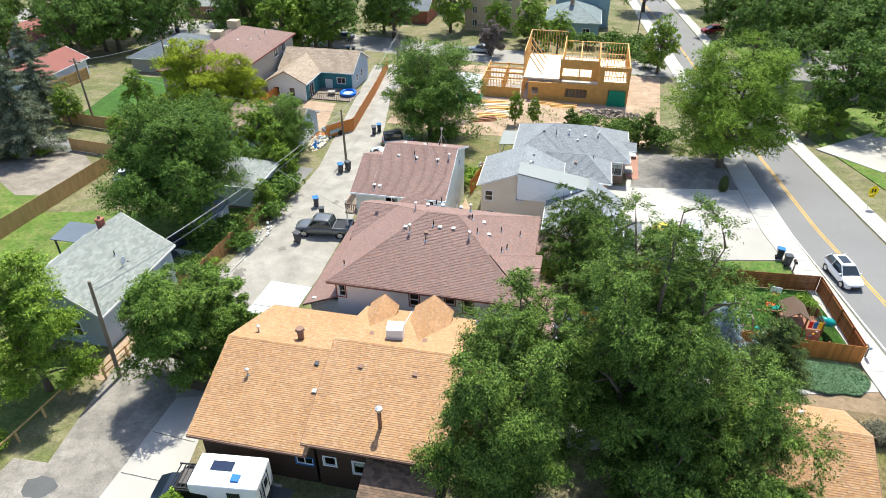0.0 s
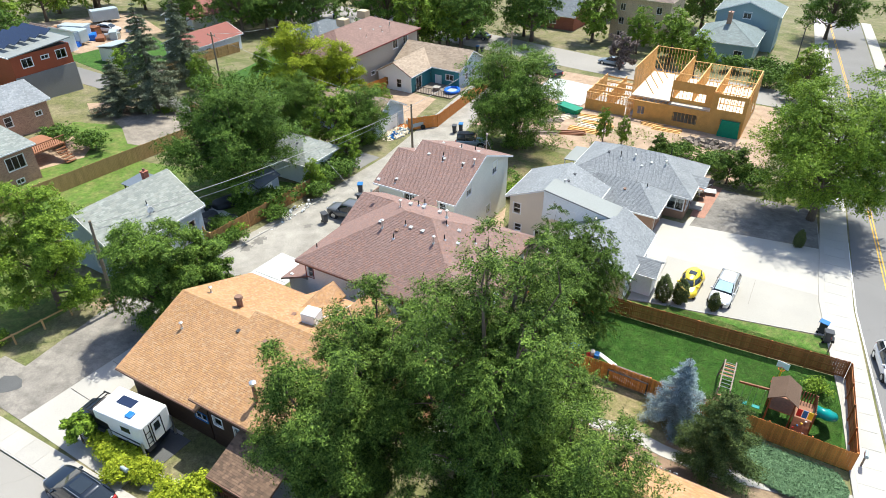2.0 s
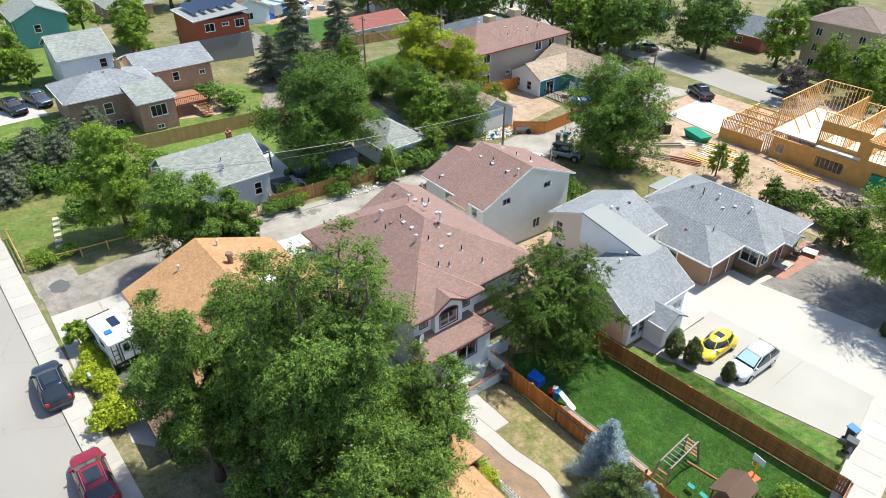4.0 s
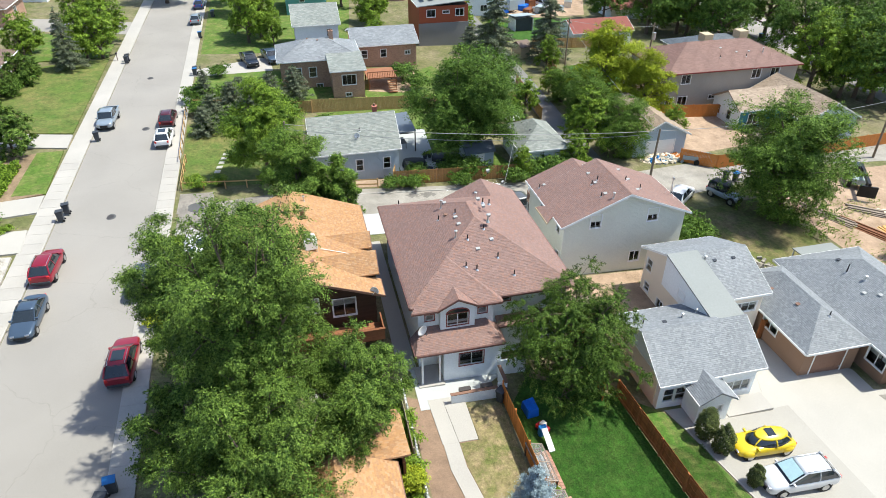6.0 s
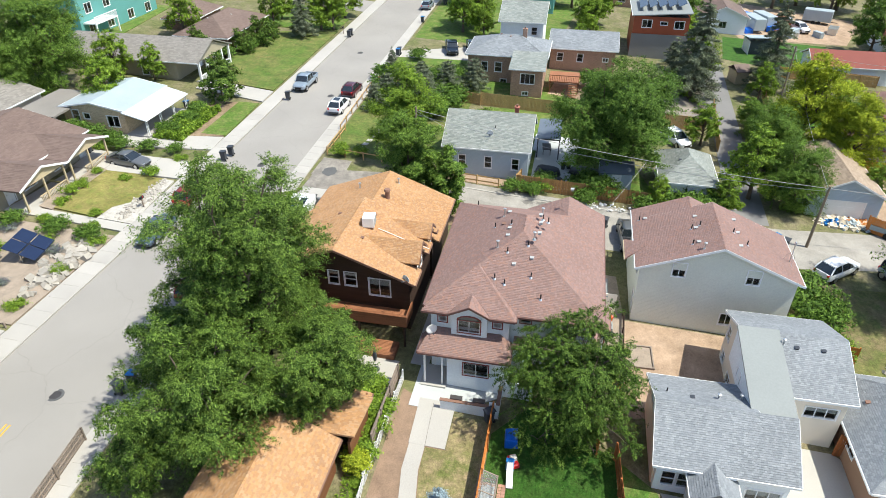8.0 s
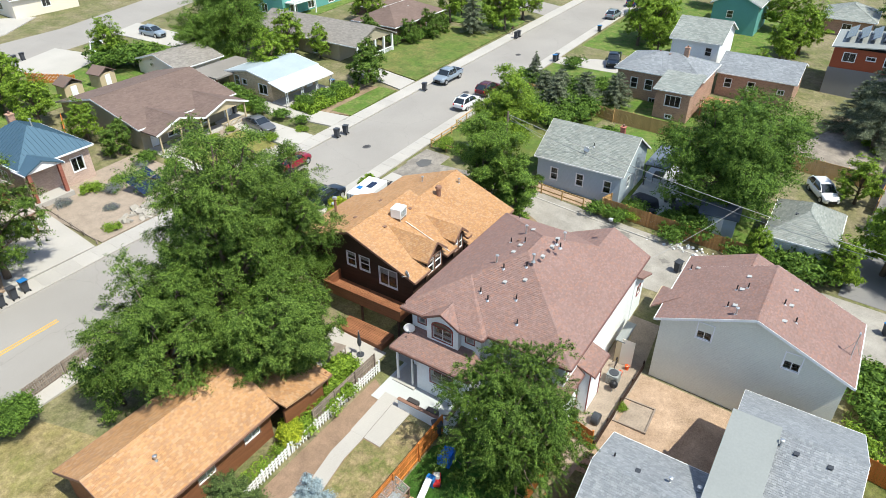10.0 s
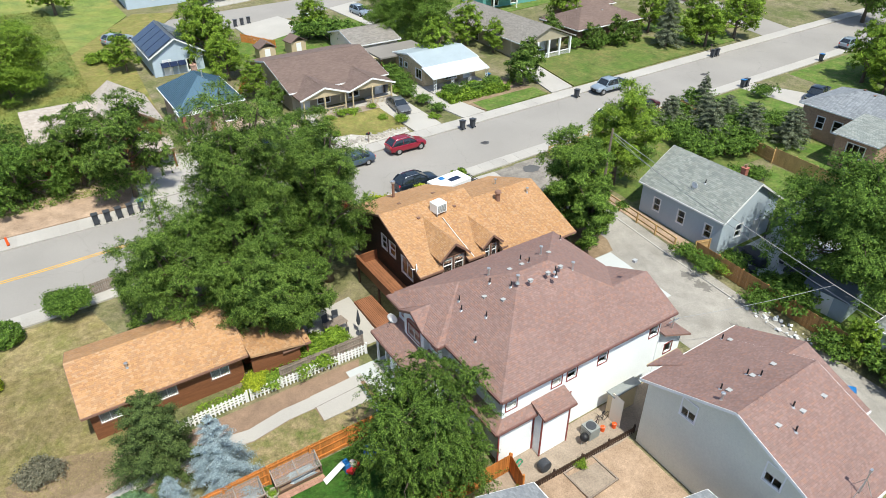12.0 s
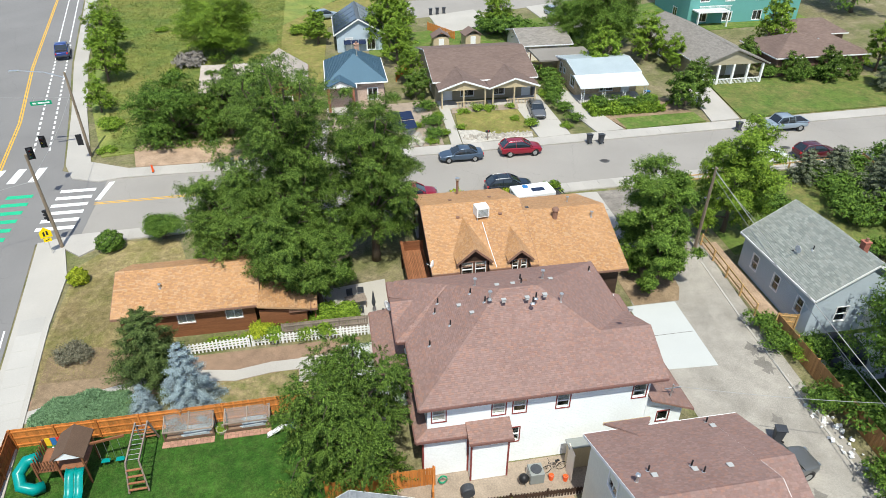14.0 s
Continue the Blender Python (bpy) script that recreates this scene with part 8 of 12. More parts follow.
tree("maple_tree", "low round dark green tree before the brick house", 19.4, -0.8, 6.2, 4.9, 36, LEAF_DARK, 30000, 0.24, 0.3, 0.06, 22, 0.2, 2, 0.3, 0.04, narrow=0.25, clump=0.27)
# beside the drive and the blue cottage
tree("ash_tree", "leafy green tree beside the driveway", -22.9, 29.4, 9.3, 3.3, 11, LEAF_COTTON, 46000, 0.2, 0.3, 0.12, 18, 0.2, 2, 0.3, 0.1, clump=0.26)
tree("ash_tree", "full green tree in front of the blue cottage", -31.8, 26.5, 10.6, 3.7, 12, LEAF_MID, 36000, 0.22, 0.3, 0.15, 15, 0.22, 1, 0.3, 0.13, clump=0.26)
tree("ash_tree", "bushy green tree by the concrete pad", -22.2, 33.0, 6.6, 2.5, 13, LEAF_COTTON, 30000, 0.22, 0.3, 0.15, 12, 0.16, 1, 0.28, 0.15)
tree("maple_tree", "great dark green maple behind the blue cottage", -34.9, 49.2, 11.4, 6.5, 14, LEAF_DARK, 76000, 0.25, 0.2, 0.2, 28, 0.4, 1, 0.34, 0.24, narrow=0.34, clump=0.24)
yt = tree("locust_tree", "yellow green locust tree beside the lane", -45.6, 70.8, 12.0, 4.6, 15, LEAF_YELLOW, 40000, 0.25, 0.2, 0.16, 18, 0.28, 1, 0.32, 0.16, clump=0.25)
mid = tree("cottonwood_tree", "full green tree behind the sage house", -16.8, 77.0, 12.4, 6.0, 16, LEAF_COTTON, 60000, 0.25, 0.2, 0.08, 26, 0.34, 2, 0.36, 0.08, narrow=0.35, clump=0.25)
bigr = tree("cottonwood_tree", "broad light green tree over the parking court", 18.0, 75.6, 13.5, 7.4, 17, LEAF_MID, 62000, 0.27, 0.2, 0.18, 28, 0.36, 1, 0.36, 0.24, narrow=0.36, clump=0.24)
for x, y, s, a in ((17.4, -28.2, 0.86, 50),):
    put(bigr, x, y, s, a, s * 0.75, "broad green tree on the vacant lot")
dk1 = tree("maple_tree", "dark green broad tree among the houses", -60, 128, 12.5, 6.5, 18, LEAF_DARK, 11000, 0.46, 0.2, 0.2, 14, 0.35, 1, 0.5, 0.2)
md1 = tree("ash_tree", "green garden tree among the houses", -86, 26, 9, 4.0, 19, LEAF_MID, 6500, 0.4, 0.2, 0.2, 12, 0.25, 1, 0.4, 0.18)
el1 = tree("elm_tree", "green elm among the houses", -41.5, -0.2, 5.5, 3.2, 20, LEAF_ELM, 8000, 0.32, 0.4, 0.15, 10, 0.15, 1, 0.3, 0.12)
sp1 = conifer("spruce_tree", "tall dusty green spruce behind the gardens", -61.8, 60.4, 15.0, 4.0, 21, NEEDLE_DUSTY, 24000, 0.28, 0.08, 0.75, 0.2, 0.45)
ju1 = conifer("juniper_tree", "bushy dusty green juniper", -50.5, 22.5, 4.6, 2.2, 22, NEEDLE_DUSTY, 5000, 0.26, 0.0, 0.6, -0.1)
hb1 = shrub("shrub", "rounded green garden shrub", -30.8, 19.4, 1.5, 1.0, 23, LEAF_MID, 1100, 0.2)
hb2 = shrub("shrub", "loose dark green shrub", -38.0, 24.0, 2.2, 1.8, 24, LEAF_DARK, 1500, 0.27)
for ob, g in ((dk1, "broad garden trees"), (md1, "small garden trees"), (el1, "garden elms"), (sp1, "spruces"), (ju1, "junipers"), (hb1, "garden shrubs"), (hb2, "dark shrubs")):
    tagged(ob, group=g)
for x, y, s, a, sz in ((-69.0, 72.0, 0.95, 40, 0.9), (-66.2, 58.0, 0.9, 200, 0.5), (-70.5, -0.6, 0.62, 80, 0.62), (-54.6, 19.0, 0.38, 10, 0.36)):
    put(sp1, x, y, s, a, sz)
for x, y, s, a in ((-47, 20.4, 0.95, 30), (-52.8, 27.2, 1.05, 70), (-56, 30.4, 1.0, 110), (-44.6, 19.4, 0.8, 160), (-48.4, 25.0, 1.1, 200), (-53.5, 23.4, 0.9, 250)):
    put(ju1, x, y, s, a)
put(yt, -41.6, 75.0, 0.75, 120, 0.8, "yellow green locust tree beside the lane")
for x, y, s, a, sz in ((-32.4, 67.0, 0.55, 40, 0.6), (-42.0, 66.6, 0.55, 150, 0.6), (-50.5, 67.2, 0.4, 250, 0.4)):
    put(mid, x, y, s, a, sz, "dark green garden tree beside the narrow lane")
for x, y, s, a, sz in ((-39.2, -22.6, 0.95, 20, 1.0), (-33.6, -24.4, 0.55, 90, 0.6)):
    put(mid, x, y, s, a, sz, "tall dark green tree behind the buff brick house")
for x, y, s, a in ((-47, 122, 1.05, 30), (-36, 128, 1.1, 80), (-74, 108, 1.0, 130), (-72, 136, 1.1, 230), (-98, 118, 1.1, 15), (-44.5, 114.6, 1.15, 100), (-60.6, 114, 1.0, 40), (-112, 112, 1.1, 60),
                   (-84, 98.5, 0.85, 30), (-82, 106, 0.95, 90), (-87, 116, 1.1, 150), (-80, 122, 1.05, 210), (-95, 94.5, 0.7, 270), (-110, 106, 1.0, 330), (-92, 106, 0.9, 20), (-128, 98, 1.2, 70), (31, 126, 1.1, 45), (32.5, 111, 0.8, 15), (40.9, 132, 1.1, 60), (41.5, 117, 0.95, 120), (29.6, 146, 1.0, 170), (37.3, 143, 1.1, 220), (35.4, 157, 1.1, 280), (47.5, 108, 0.9, 320), (41, 150, 1.25, 90), (46, 117, 1.2, 140), (36, 94, 1.0, 200), (50, 132, 1.2, 260), (29, 172, 1.1, 300), (55, 104, 1.0, 330), (44, 84, 1.0, 20), (60, 150, 1.2, 70), (-10, 160, 1.0, 110), (-90, -34, 1.0, 260),
                   (-112, 8, 0.9, 60), (-120, 62, 1.0, 90), (-98, 62, 0.8, 150), (-130, 30, 1.0, 210), (-30, 160, 1.0, 40), (-64, 158, 1.1, 70), (14, 166, 1.0, 10)):
    put(dk1, x, y, s, a, s * (0.9 + 0.2 * ((x * 7 + y * 3) % 10) / 10))
for x, y, s, a in ((-90, 45, 0.75, 30), (-83, 24, 0.9, 70), (-77, 44, 0.5, 100), (-95, 47, 1.0, 160), (-102, 22, 1.15, 210), (-108, 42, 1.0, 250), (-26, 135, 1.2, 300), (-9, 127, 1.1, 340), (-3.5, 121, 0.8, 20), (-16, 131, 0.8, 60), (13.6, 114, 0.9, 100), (-84, 2, 0.95, 150), (-76, 2.6, 0.9, 190),
                   (-33.4, 63.4, 0.85, 230), (-29.4, 60.2, 0.5, 270), (-28.9, 53.6, 0.35, 20), (-84, 36, 0.7, 30), (-78, 33.6, 0.55, 60), (-88, 24, 0.9, 130), (-81, 28, 0.6, 170), (-90, 46, 0.8, 210), (-117, 29, 1.1, 250), (-111, 20, 1.0, 290), (-70, 62.5, 0.7, 130), (-50, 108, 1.3, 100), (-47, 114, 1.2, 10), (-39, 131, 1.2, 150), (-84, 105, 1.2, 220), (-46, 60, 0.6, 310), (-60, 79, 0.6, 40), (-64, 70, 0.55, 80), (-25, -33, 0.7, 200), (-7.6, -21, 0.75, 240), (-9.0, -30, 0.8, 280), (-8.5, -13, 0.55, 320), (3.4, -31, 0.6, 0),
                   (29.8, -9.6, 0.5, 170), (31.2, -19.6, 0.72, 210), (33.9, -31.5, 0.85, 250), (-43.6, -16.6, 0.75, 40), (-45.4, -12.2, 0.5, 80), (-64.5, -18.5, 0.8, 120), (-121, 74, 1.1, 20), (-124, 84, 1.2, 60), (-122, 95, 1.2, 100), (-118, 103, 1.1, 140), (-129, 90, 1.3, 200), (-54.5, 66.8, 0.4, 300), (-36, 76, 0.5, 75), (34, 88.5, 0.5, 110), (30.8, 88.4, 0.55, 150), (40.5, 78, 0.5, 190),
                   (-87, 62, 0.7, 40), (-34.8, -11.8, 0.75, 60), (-7.2, -27.4, 0.9, 10), (-7.6, -35.2, 0.9, 140), (-75.5, 0.6, 0.8, 15), (-73.8, -7.2, 0.7, 190), (-47.3, 111.5, 1.1, 230), (-70, 62, 0.45, 80), (-79, -8, 0.6, 120), (-94, -4, 0.9, 160), (-104, 130, 0.9, 200), (-30, -76, 1.0, 240), (-54, -72, 1.0, 280), (8, -64, 1.0, 320)):
    put(md1, x, y, s, a, s * (0.9 + 0.25 * ((x * 3 + y * 7) % 10) / 10))
for x, y, s, a in ((-8.6, -8, 0.6, 340), (-55.5, -11, 0.7, 20), (-64.5, -5.0, 0.7, 60), (-60, -5.8, 0.6, 100), (-68, -5, 0.5, 140), (9, 80, 0.7, 180), (0.5, 82.5, 0.5, 260)):
    put(el1, x, y, s, a, s * 1.1)
for x, y, s, a, sz in ((-7.0, 84.4, 0.32, 260, 0.5), (-4.6, 84.8, 0.28, 300, 0.42)):
    put(md1, x, y, s, a, sz, "slender young tree at the edge of the building site")
for x, y, s, a in ((8, 122, 1.6, 10), (11, 127, 1.8, 70), (6.5, 130, 1.6, 130), (12, 117.5, 1.3, 190), (1.5, 129, 1.5, 250), (-9.5, 131.5, 1.6, 310), (3.0, 85.6, 0.9, 40), (7.2, 84.0, 1.1, 90)):
    put(hb2, x, y, s, a, s, "loose green garden shrub")
tree("plum_tree", "dusty plum coloured tree beside the cross street", -15.3, 118.6, 6.2, 2.8, 47, LEAF_PLUM, 7000, 0.3, 0.2, 0.2, 11, 0.16, 1, 0.34, 0.2)
# upright junipers and shrubs round the court and the corner
def upright(name, label, x, y, H, R, seed, material, n=5000, leaf=0.13):
    """Dense egg-shaped evergreen."""
    rng = np.random.default_rng(seed)
    t = thing(name, label, "shrub", x, y)
    part("stem", Solid().tube([(0, 0, -0.1), (0, 0, H * 0.8)], [0.06, 0.02], 6), BARK, t)
    d = rng.normal(size=(n, 3))
    d /= np.linalg.norm(d, axis=1)[:, None]
    k = (0.75 + 0.25 * rng.random(n)) * (1 + 0.1 * np.sin(d[:, 0] * 7 + d[:, 2] * 9))
    taper = 1 - 0.25 * d[:, 2]
    p = np.column_stack([d[:, 0] * R * k * taper, d[:, 1] * R * k * taper, H * 0.5 + d[:, 2] * k * H * 0.5])
    tagged(part("foliage", leaf_mesh("foliage", p, leaf, leaf * 0.5, -0.6, material, rng, d, 0.3, face=d), material, t), kind="stuff")
    return t


cy1 = upright("upright_juniper", "dense upright dark green juniper at the edge of the parking court", 8.5, 53.0, 2.6, 0.68, 25, NEEDLE_OLIVE)
put(cy1, 9.8, 53.4, 0.95, 70)
put(cy1, 12.4, 53.9, 0.7, 120)
put(cy1, 17.4, 68.8, 0.75, 200)
shrub("juniper_hedge", "clipped dark green hedge at the street corner", 17.7, 19.4, 3.2, 1.5, 26, LEAF_DARK, 12000, 0.17, "hedge", 1.4, 0, 0.14)
upright("shrub", "round dark green shrub near the pavement", 22.0, 20.3, 1.8, 1.15, 41, LEAF_DARK, 4200, 0.17)
upright("shrub", "small yellow green shrub in dry grass", 23.4, 24.9, 1.5, 0.8, 42, LEAF_YELLOW, 2600, 0.17)
for x, y, s, a, lab in ((-15.4, -2.8, 0.8, 10, ""), (-19.6, -2.9, 0.6, 60, ""), (-20.6, 2.6, 0.9, 100, "clipped yellow green shrub by the driveway"),
                        (-31.4, 21.4, 0.9, 40, ""), (-32, 19, 0.8, 80, ""), (-28.8, 42, 1.0, 110, ""), (-29.8, 60.2, 1.3, 30, ""), (7.6, 33.9, 1.0, 20, ""), (4.2, 34.0, 1.1, 60, ""), (2.4, 33.2, 1.0, 100, ""), (5.6, 34.2, 0.9, 140, ""), (-1.6, 49.4, 0.35, 0, ""), (-5.6, 49.9, 0.4, 30, ""), (-10.6, 63.2, 1.3, 40, ""), (-9.6, 65.6, 1.2, 90, ""), (20.4, 47.6, 0.9, 30, "small leafy shrub inside the cedar fence"), (9.6, 34.0, 0.5, 0, ""), (-12.4, 2.0, 0.6, 50, ""), (-10.2, -1.5, 0.7, 90, ""), (-10.4, 3.2, 0.6, 130, "")):
    put(hb1, x, y, s, a, s, lab)
for x, y, s, a in ((-46.4, 20, 1.1, 30), (-46.2, 22.4, 1.2, 60), (-45, 25, 1.2, 90), (-44.4, 27.4, 1.1, 10), (-49.4, 26, 1.3, 50), (-50.4, 28.4, 1.2, 100), (-50, 23, 1.2, 140), (-52.8, 24.8, 1.2, 190), (-54.6, 26.6, 1.2, 230), (-51.2, 18.4, 1.0, 280), (-47.8, 28.6, 1.1, 0), (-59, 27, 1.1, 70), (-56.8, 24.6, 1.2, 120), (-43.2, 32.4, 0.9, 30), (-45.4, 33.6, 0.8, 80), (-30.2, 42.0, 0.8, 30), (-27.9, 41.0, 0.7, 70), (-27.8, 46.6, 0.8, 170), (-27.7, 52.4, 0.9, 270), (-28.6, 56.6, 1.2, 320), (-28.8, 58.6, 1.1, 10), (-29.6, 47.8, 1.2, 90), (-30, 45.6, 0.9, 150), (-29.2, 55.5, 0.8, 200), (-57.6, 47.6, 1.2, 40), (-55.2, 18.0, 1.3, 80), (-52.4, 25.0, 1.3, 130), (-55.4, 21.4, 1.2, 10), (-33.5, -0.6, 0.8, 0), (-25.2, -32.3, 1.7, 20), (-26.7, -29.4, 1.8, 60), (-28.2, -26.6, 1.6, 110), (-23.6, -31.4, 1.4, 150), (-18.7, -60.6, 1.5, 30), (-15.6, -59.4, 1.3, 80), (-26.8, -11.1, 1.0, 0), (-26.6, -8.2, 0.9, 70), (-26.0, -5.6, 0.9, 120), (-15.9, 63.9, 1.3, 20), (-13.0, 64.8, 1.2, 70), (-17.2, 63.6, 1.1, 140), (-14.2, 66.2, 1.0, 200), (-36.5, -1.0, 0.8, 60), (-30.6, -1.4, 0.8, 120), (-25.8, -1.0, 0.7, 0), (-25.4, -4.0, 0.7, 90), (-26.2, 2.0, 0.6, 30), (-60.5, -5.9, 1.0, 60), (-63.8, -5.6, 1.0, 150), (-57.5, -7.4, 0.9, 200), (-9.2, -4, 0.7, 40), (-9.4, 0.5, 0.7, 80), (-9.0, 3.8, 0.7, 120), (11.8, 80.6, 1.3, 60), (2, 84, 1.0, 110), (-9, 0, 0.5, 0), (-62, 46.4, 1.3, 30), (-28.1, 39.0, 0.7, 10), (-32.6, 46.8, 0.7, 70), (-66, 20, 0.9, 190), (6, 83, 1.0, 240), (18.4, 80.5, 1.3, 300)):
    put(hb2, x, y, s, a)
lv = shrub("lavender", "grey violet flowering bush in the gravel garden", -3.4, -1.6, 0.9, 1.0, 32, LAVENDER, 1200, 0.14)
for x, y, s, a in ((-6.2, 2.2, 0.8, 40), (-1.2, 1.4, 0.7, 80), (1.0, -2.6, 0.8, 120), (-8.4, -3.6, 0.9, 160)):
    put(lv, x, y, s, a)
gb1 = shrub("shrub", "low green plant in the gravel garden", -2.2, -2.8, 1.0, 1.3, 33, LEAF_MID, 1300, 0.18)
for x, y, s, a in ((-5.0, -2.2, 0.9, 20), (-7.4, 1.0, 0.8, 60), (-4.2, 4.6, 0.7, 100), (-8.6, 4.8, 0.8, 140), (0.6, 4.4, 0.7, 180), (-13.6, -2.2, 0.7, 30), (-17.0, -2.6, 0.8, 70), (-19.4, 0.5, 0.6, 110), (-24.9, 3.4, 0.7, 150), (-25.2, -6.2, 0.9, 190), (-62.6, 60.4, 1.1, 30), (-60.8, 61.4, 0.9, 70), (-64.4, 60.0, 0.9, 120)):
    put(gb1, x, y, s, a)
sc = shrub("scrub_bush", "rough green scrub in the meadow", 27.6, -5.0, 1.2, 1.6, 43, LEAF_MID, 2500, 0.24)
tagged(sc, group="meadow scrub")
for x, y, s, a in ((26.6, 1.4, 0.6, 70), (23.0, -20.6, 0.8, 180), (20.0, -33.0, 1.0, 220), (28.0, -41.0, 0.7, 300), (4.9, -36.0, 1.5, 30), (14.5, -6.0, 1.1, 110)):
    put(sc, x, y, s, a)
shrub("dead_bush", "grey leafless twiggy bush in the meadow", 21.6, -24.6, 2.0, 2.2, 44, TWIG_GREY, 2600, 0.34)
st = shrub("sumac_shrub", "bright yellow green shrub along the pavement", -14.4, 18.8, 1.7, 1.2, 27, LEAF_YELLOW, 3000, 0.2)
for x, y, s, a in ((-16.2, 19.0, 0.9, 50), (-12.6, 18.8, 0.9, 90), (-8.6, 18.8, 1.3, 140), (-10.4, 18.9, 0.7, 200)):
    put(st, x, y, s, a)
tree("ailanthus_sapling", "thin leafy sapling by the pavement", -17.9, 18.9, 2.2, 1.0, 28, LEAF_MID, 2500, 0.32, 0.3, 0.3, 7, 0.05, 1, 0.25, 0.3)
shrub("grape_vine", "sprawling bright green vine over the garden bed", 3.3, 33.0, 1.5, 2.0, 29, LEAF_MID, 9000, 0.24, "vine", 1.1)
shrub("garden_shrub", "bright yellow green shrub at the end of the timber house", 8.5, 33.8, 1.8, 0.9, 45, LEAF_YELLOW, 4000, 0.17)
shrub("sage_shrub", "silvery grey brown dry shrub", 21.4, 33.8, 1.1, 1.5, 30, LEAF_SAGE, 3500, 0.16, "shrub", 1.0)
# spreading juniper ground cover
rng = np.random.default_rng(31)
q = rng.random((24000, 2)) * np.array([7.0, 4.0]) + np.array([15.8, 36.6])
c = (q[:, 0] - 19.4) / 3.5, (q[:, 1] - 39.2) / 1.9
q = q[(c[0] ** 2 + c[1] ** 2 < 1 + 0.12 * np.sin(q[:, 0] * 3)) & (q[:, 1] < 40.75)]
z = np.array([gz(a, b) for a, b in q]) + 0.10 + 0.16 * rng.random(len(q)) + 0.08 * np.sin(q[:, 0] * 2.2) * np.cos(q[:, 1] * 2.6)
gc = thing("juniper_ground_cover", "low spreading grey green juniper bed by the cedar fence", "ground cover", kind="stuff", z=0)
gc.matrix_basis = Matrix.Identity(4)
part("sprays", leaf_mesh("sprays", np.column_stack([q, z]), 0.22, 0.10, -0.1, JUNIPER_PALE, rng, flat=True), JUNIPER_PALE, gc)
hj = thing("juniper_hedge", "low spreading green juniper hedge before the white porch", "hedge", kind="stuff", z=0)
hj.matrix_basis = Matrix.Identity(4)
q = rng.random((9000, 2)) * np.array([9.6, 3.6]) + np.array([-38.2, -2.2])
z = np.array([gz(a, b) for a, b in q]) + 0.15 + 1.1 * rng.random(len(q)) * (0.65 + 0.35 * np.sin(q[:, 0] * 1.7) * np.cos(q[:, 1] * 1.9))
part("sprays", leaf_mesh("sprays", np.column_stack([q, z]), 0.34, 0.17, -0.3, LEAF_MID, rng), LEAF_MID, hj)
# meadow and verge grass
mg = thing("meadow_grass", "tall uneven green and straw grass on the vacant lot", "grass", kind="stuff", z=0)
mg.matrix_basis = Matrix.Identity(4)
q = rng.random((110000, 2)) * np.array([40.0, 70.0]) + np.array([6.0, -68.0])
west_edge = np.where(q[:, 1] > -10, 8.0, 9.0)
east_edge = 27.5 - q[:, 1] * 0.265
q = q[(q[:, 0] < east_edge - 1.0) & (q[:, 0] > west_edge)]
z = np.array([gz(a, b) for a, b in q]) + 0.2
part("blades", leaf_mesh("blades", np.column_stack([q, z]), 0.42, 0.1, -0.5, MEADOW, rng, flat=True), MEADOW, mg)

# weeds in the unkempt lots
def weeds(label, n, box, skip, seed, size=0.34, material=MEADOW, patch=0.0, up=0.16):
    rng = np.random.default_rng(seed)
    q = rng.random((n, 2)) * np.array([box[2] - box[0], box[3] - box[1]]) + np.array([box[0], box[1]])
    k = np.sin(q[:, 0] * 0.53 + 1.1) * np.cos(q[:, 1] * 0.47) + 0.7 * np.sin(q[:, 0] * 1.3 + q[:, 1] * 0.9) + 0.5 * rng.random(n)
    keep = k > patch
    for a, b, c, d in skip:
        keep &= ~((q[:, 0] > a) & (q[:, 0] < c) & (q[:, 1] > b) & (q[:, 1] < d))
    q = q[keep]
    z = 0.7 - 0.046 * q[:, 1] - 0.004 * q[:, 0] + up
    w = thing("weeds", label, "grass", kind="stuff", z=0)
    w.matrix_basis = Matrix.Identity(4)
    part("blades", leaf_mesh("blades", np.column_stack([q, z]), size, size * 0.4, -0.5, material, rng, flat=True), material, w)


weeds("dry weeds round the building site", 5000, (-18, 80, 12, 96), ((-14, 92, 9, 96),), 202, 0.32, MEADOW, 0.25)
weeds("short blades of the watered lawn", 60000, (4.6, 41.5, 22.2, 49.2), (), 211, 0.085, LAWN_RICH, -9, 0.075)
weeds("short blades of the lawn strip", 26000, (9.0, 50.4, 21.4, 52.6), (), 212, 0.085, LAWN_STRIP, -9, 0.065)
weeds("short dry blades round the low timber house", 34000, (15.0, 24.6, 23.8, 36.0), (), 213, 0.085, LAWN_DRY, -9, 0.05)
weeds("green weeds between the timber house and the white pickets", 1600, (8.4, 33.2, 14.6, 34.5), (), 208, 0.2, LEAF_MID, -0.3, 0.1)

# ---- vehicles ----
def ring(x, w, z0, z1, crown=0.85):
    """A rounded cross-section of a body at x."""
    h = z1 - z0
    return [(x, -w * 0.86, z0), (x, -w * 0.97, z0 + h * 0.18), (x, -w, z0 + h * 0.5), (x, -w * 0.97, z0 + h * 0.8), (x, -w * crown, z1), (x, -w * 0.4, z1 + 0.015), (x, w * 0.4, z1 + 0.015), (x, w * crown, z1), (x, w * 0.97, z0 + h * 0.8), (x, w, z0 + h * 0.5), (x, w * 0.97, z0 + h * 0.18), (x, w * 0.86, z0)]


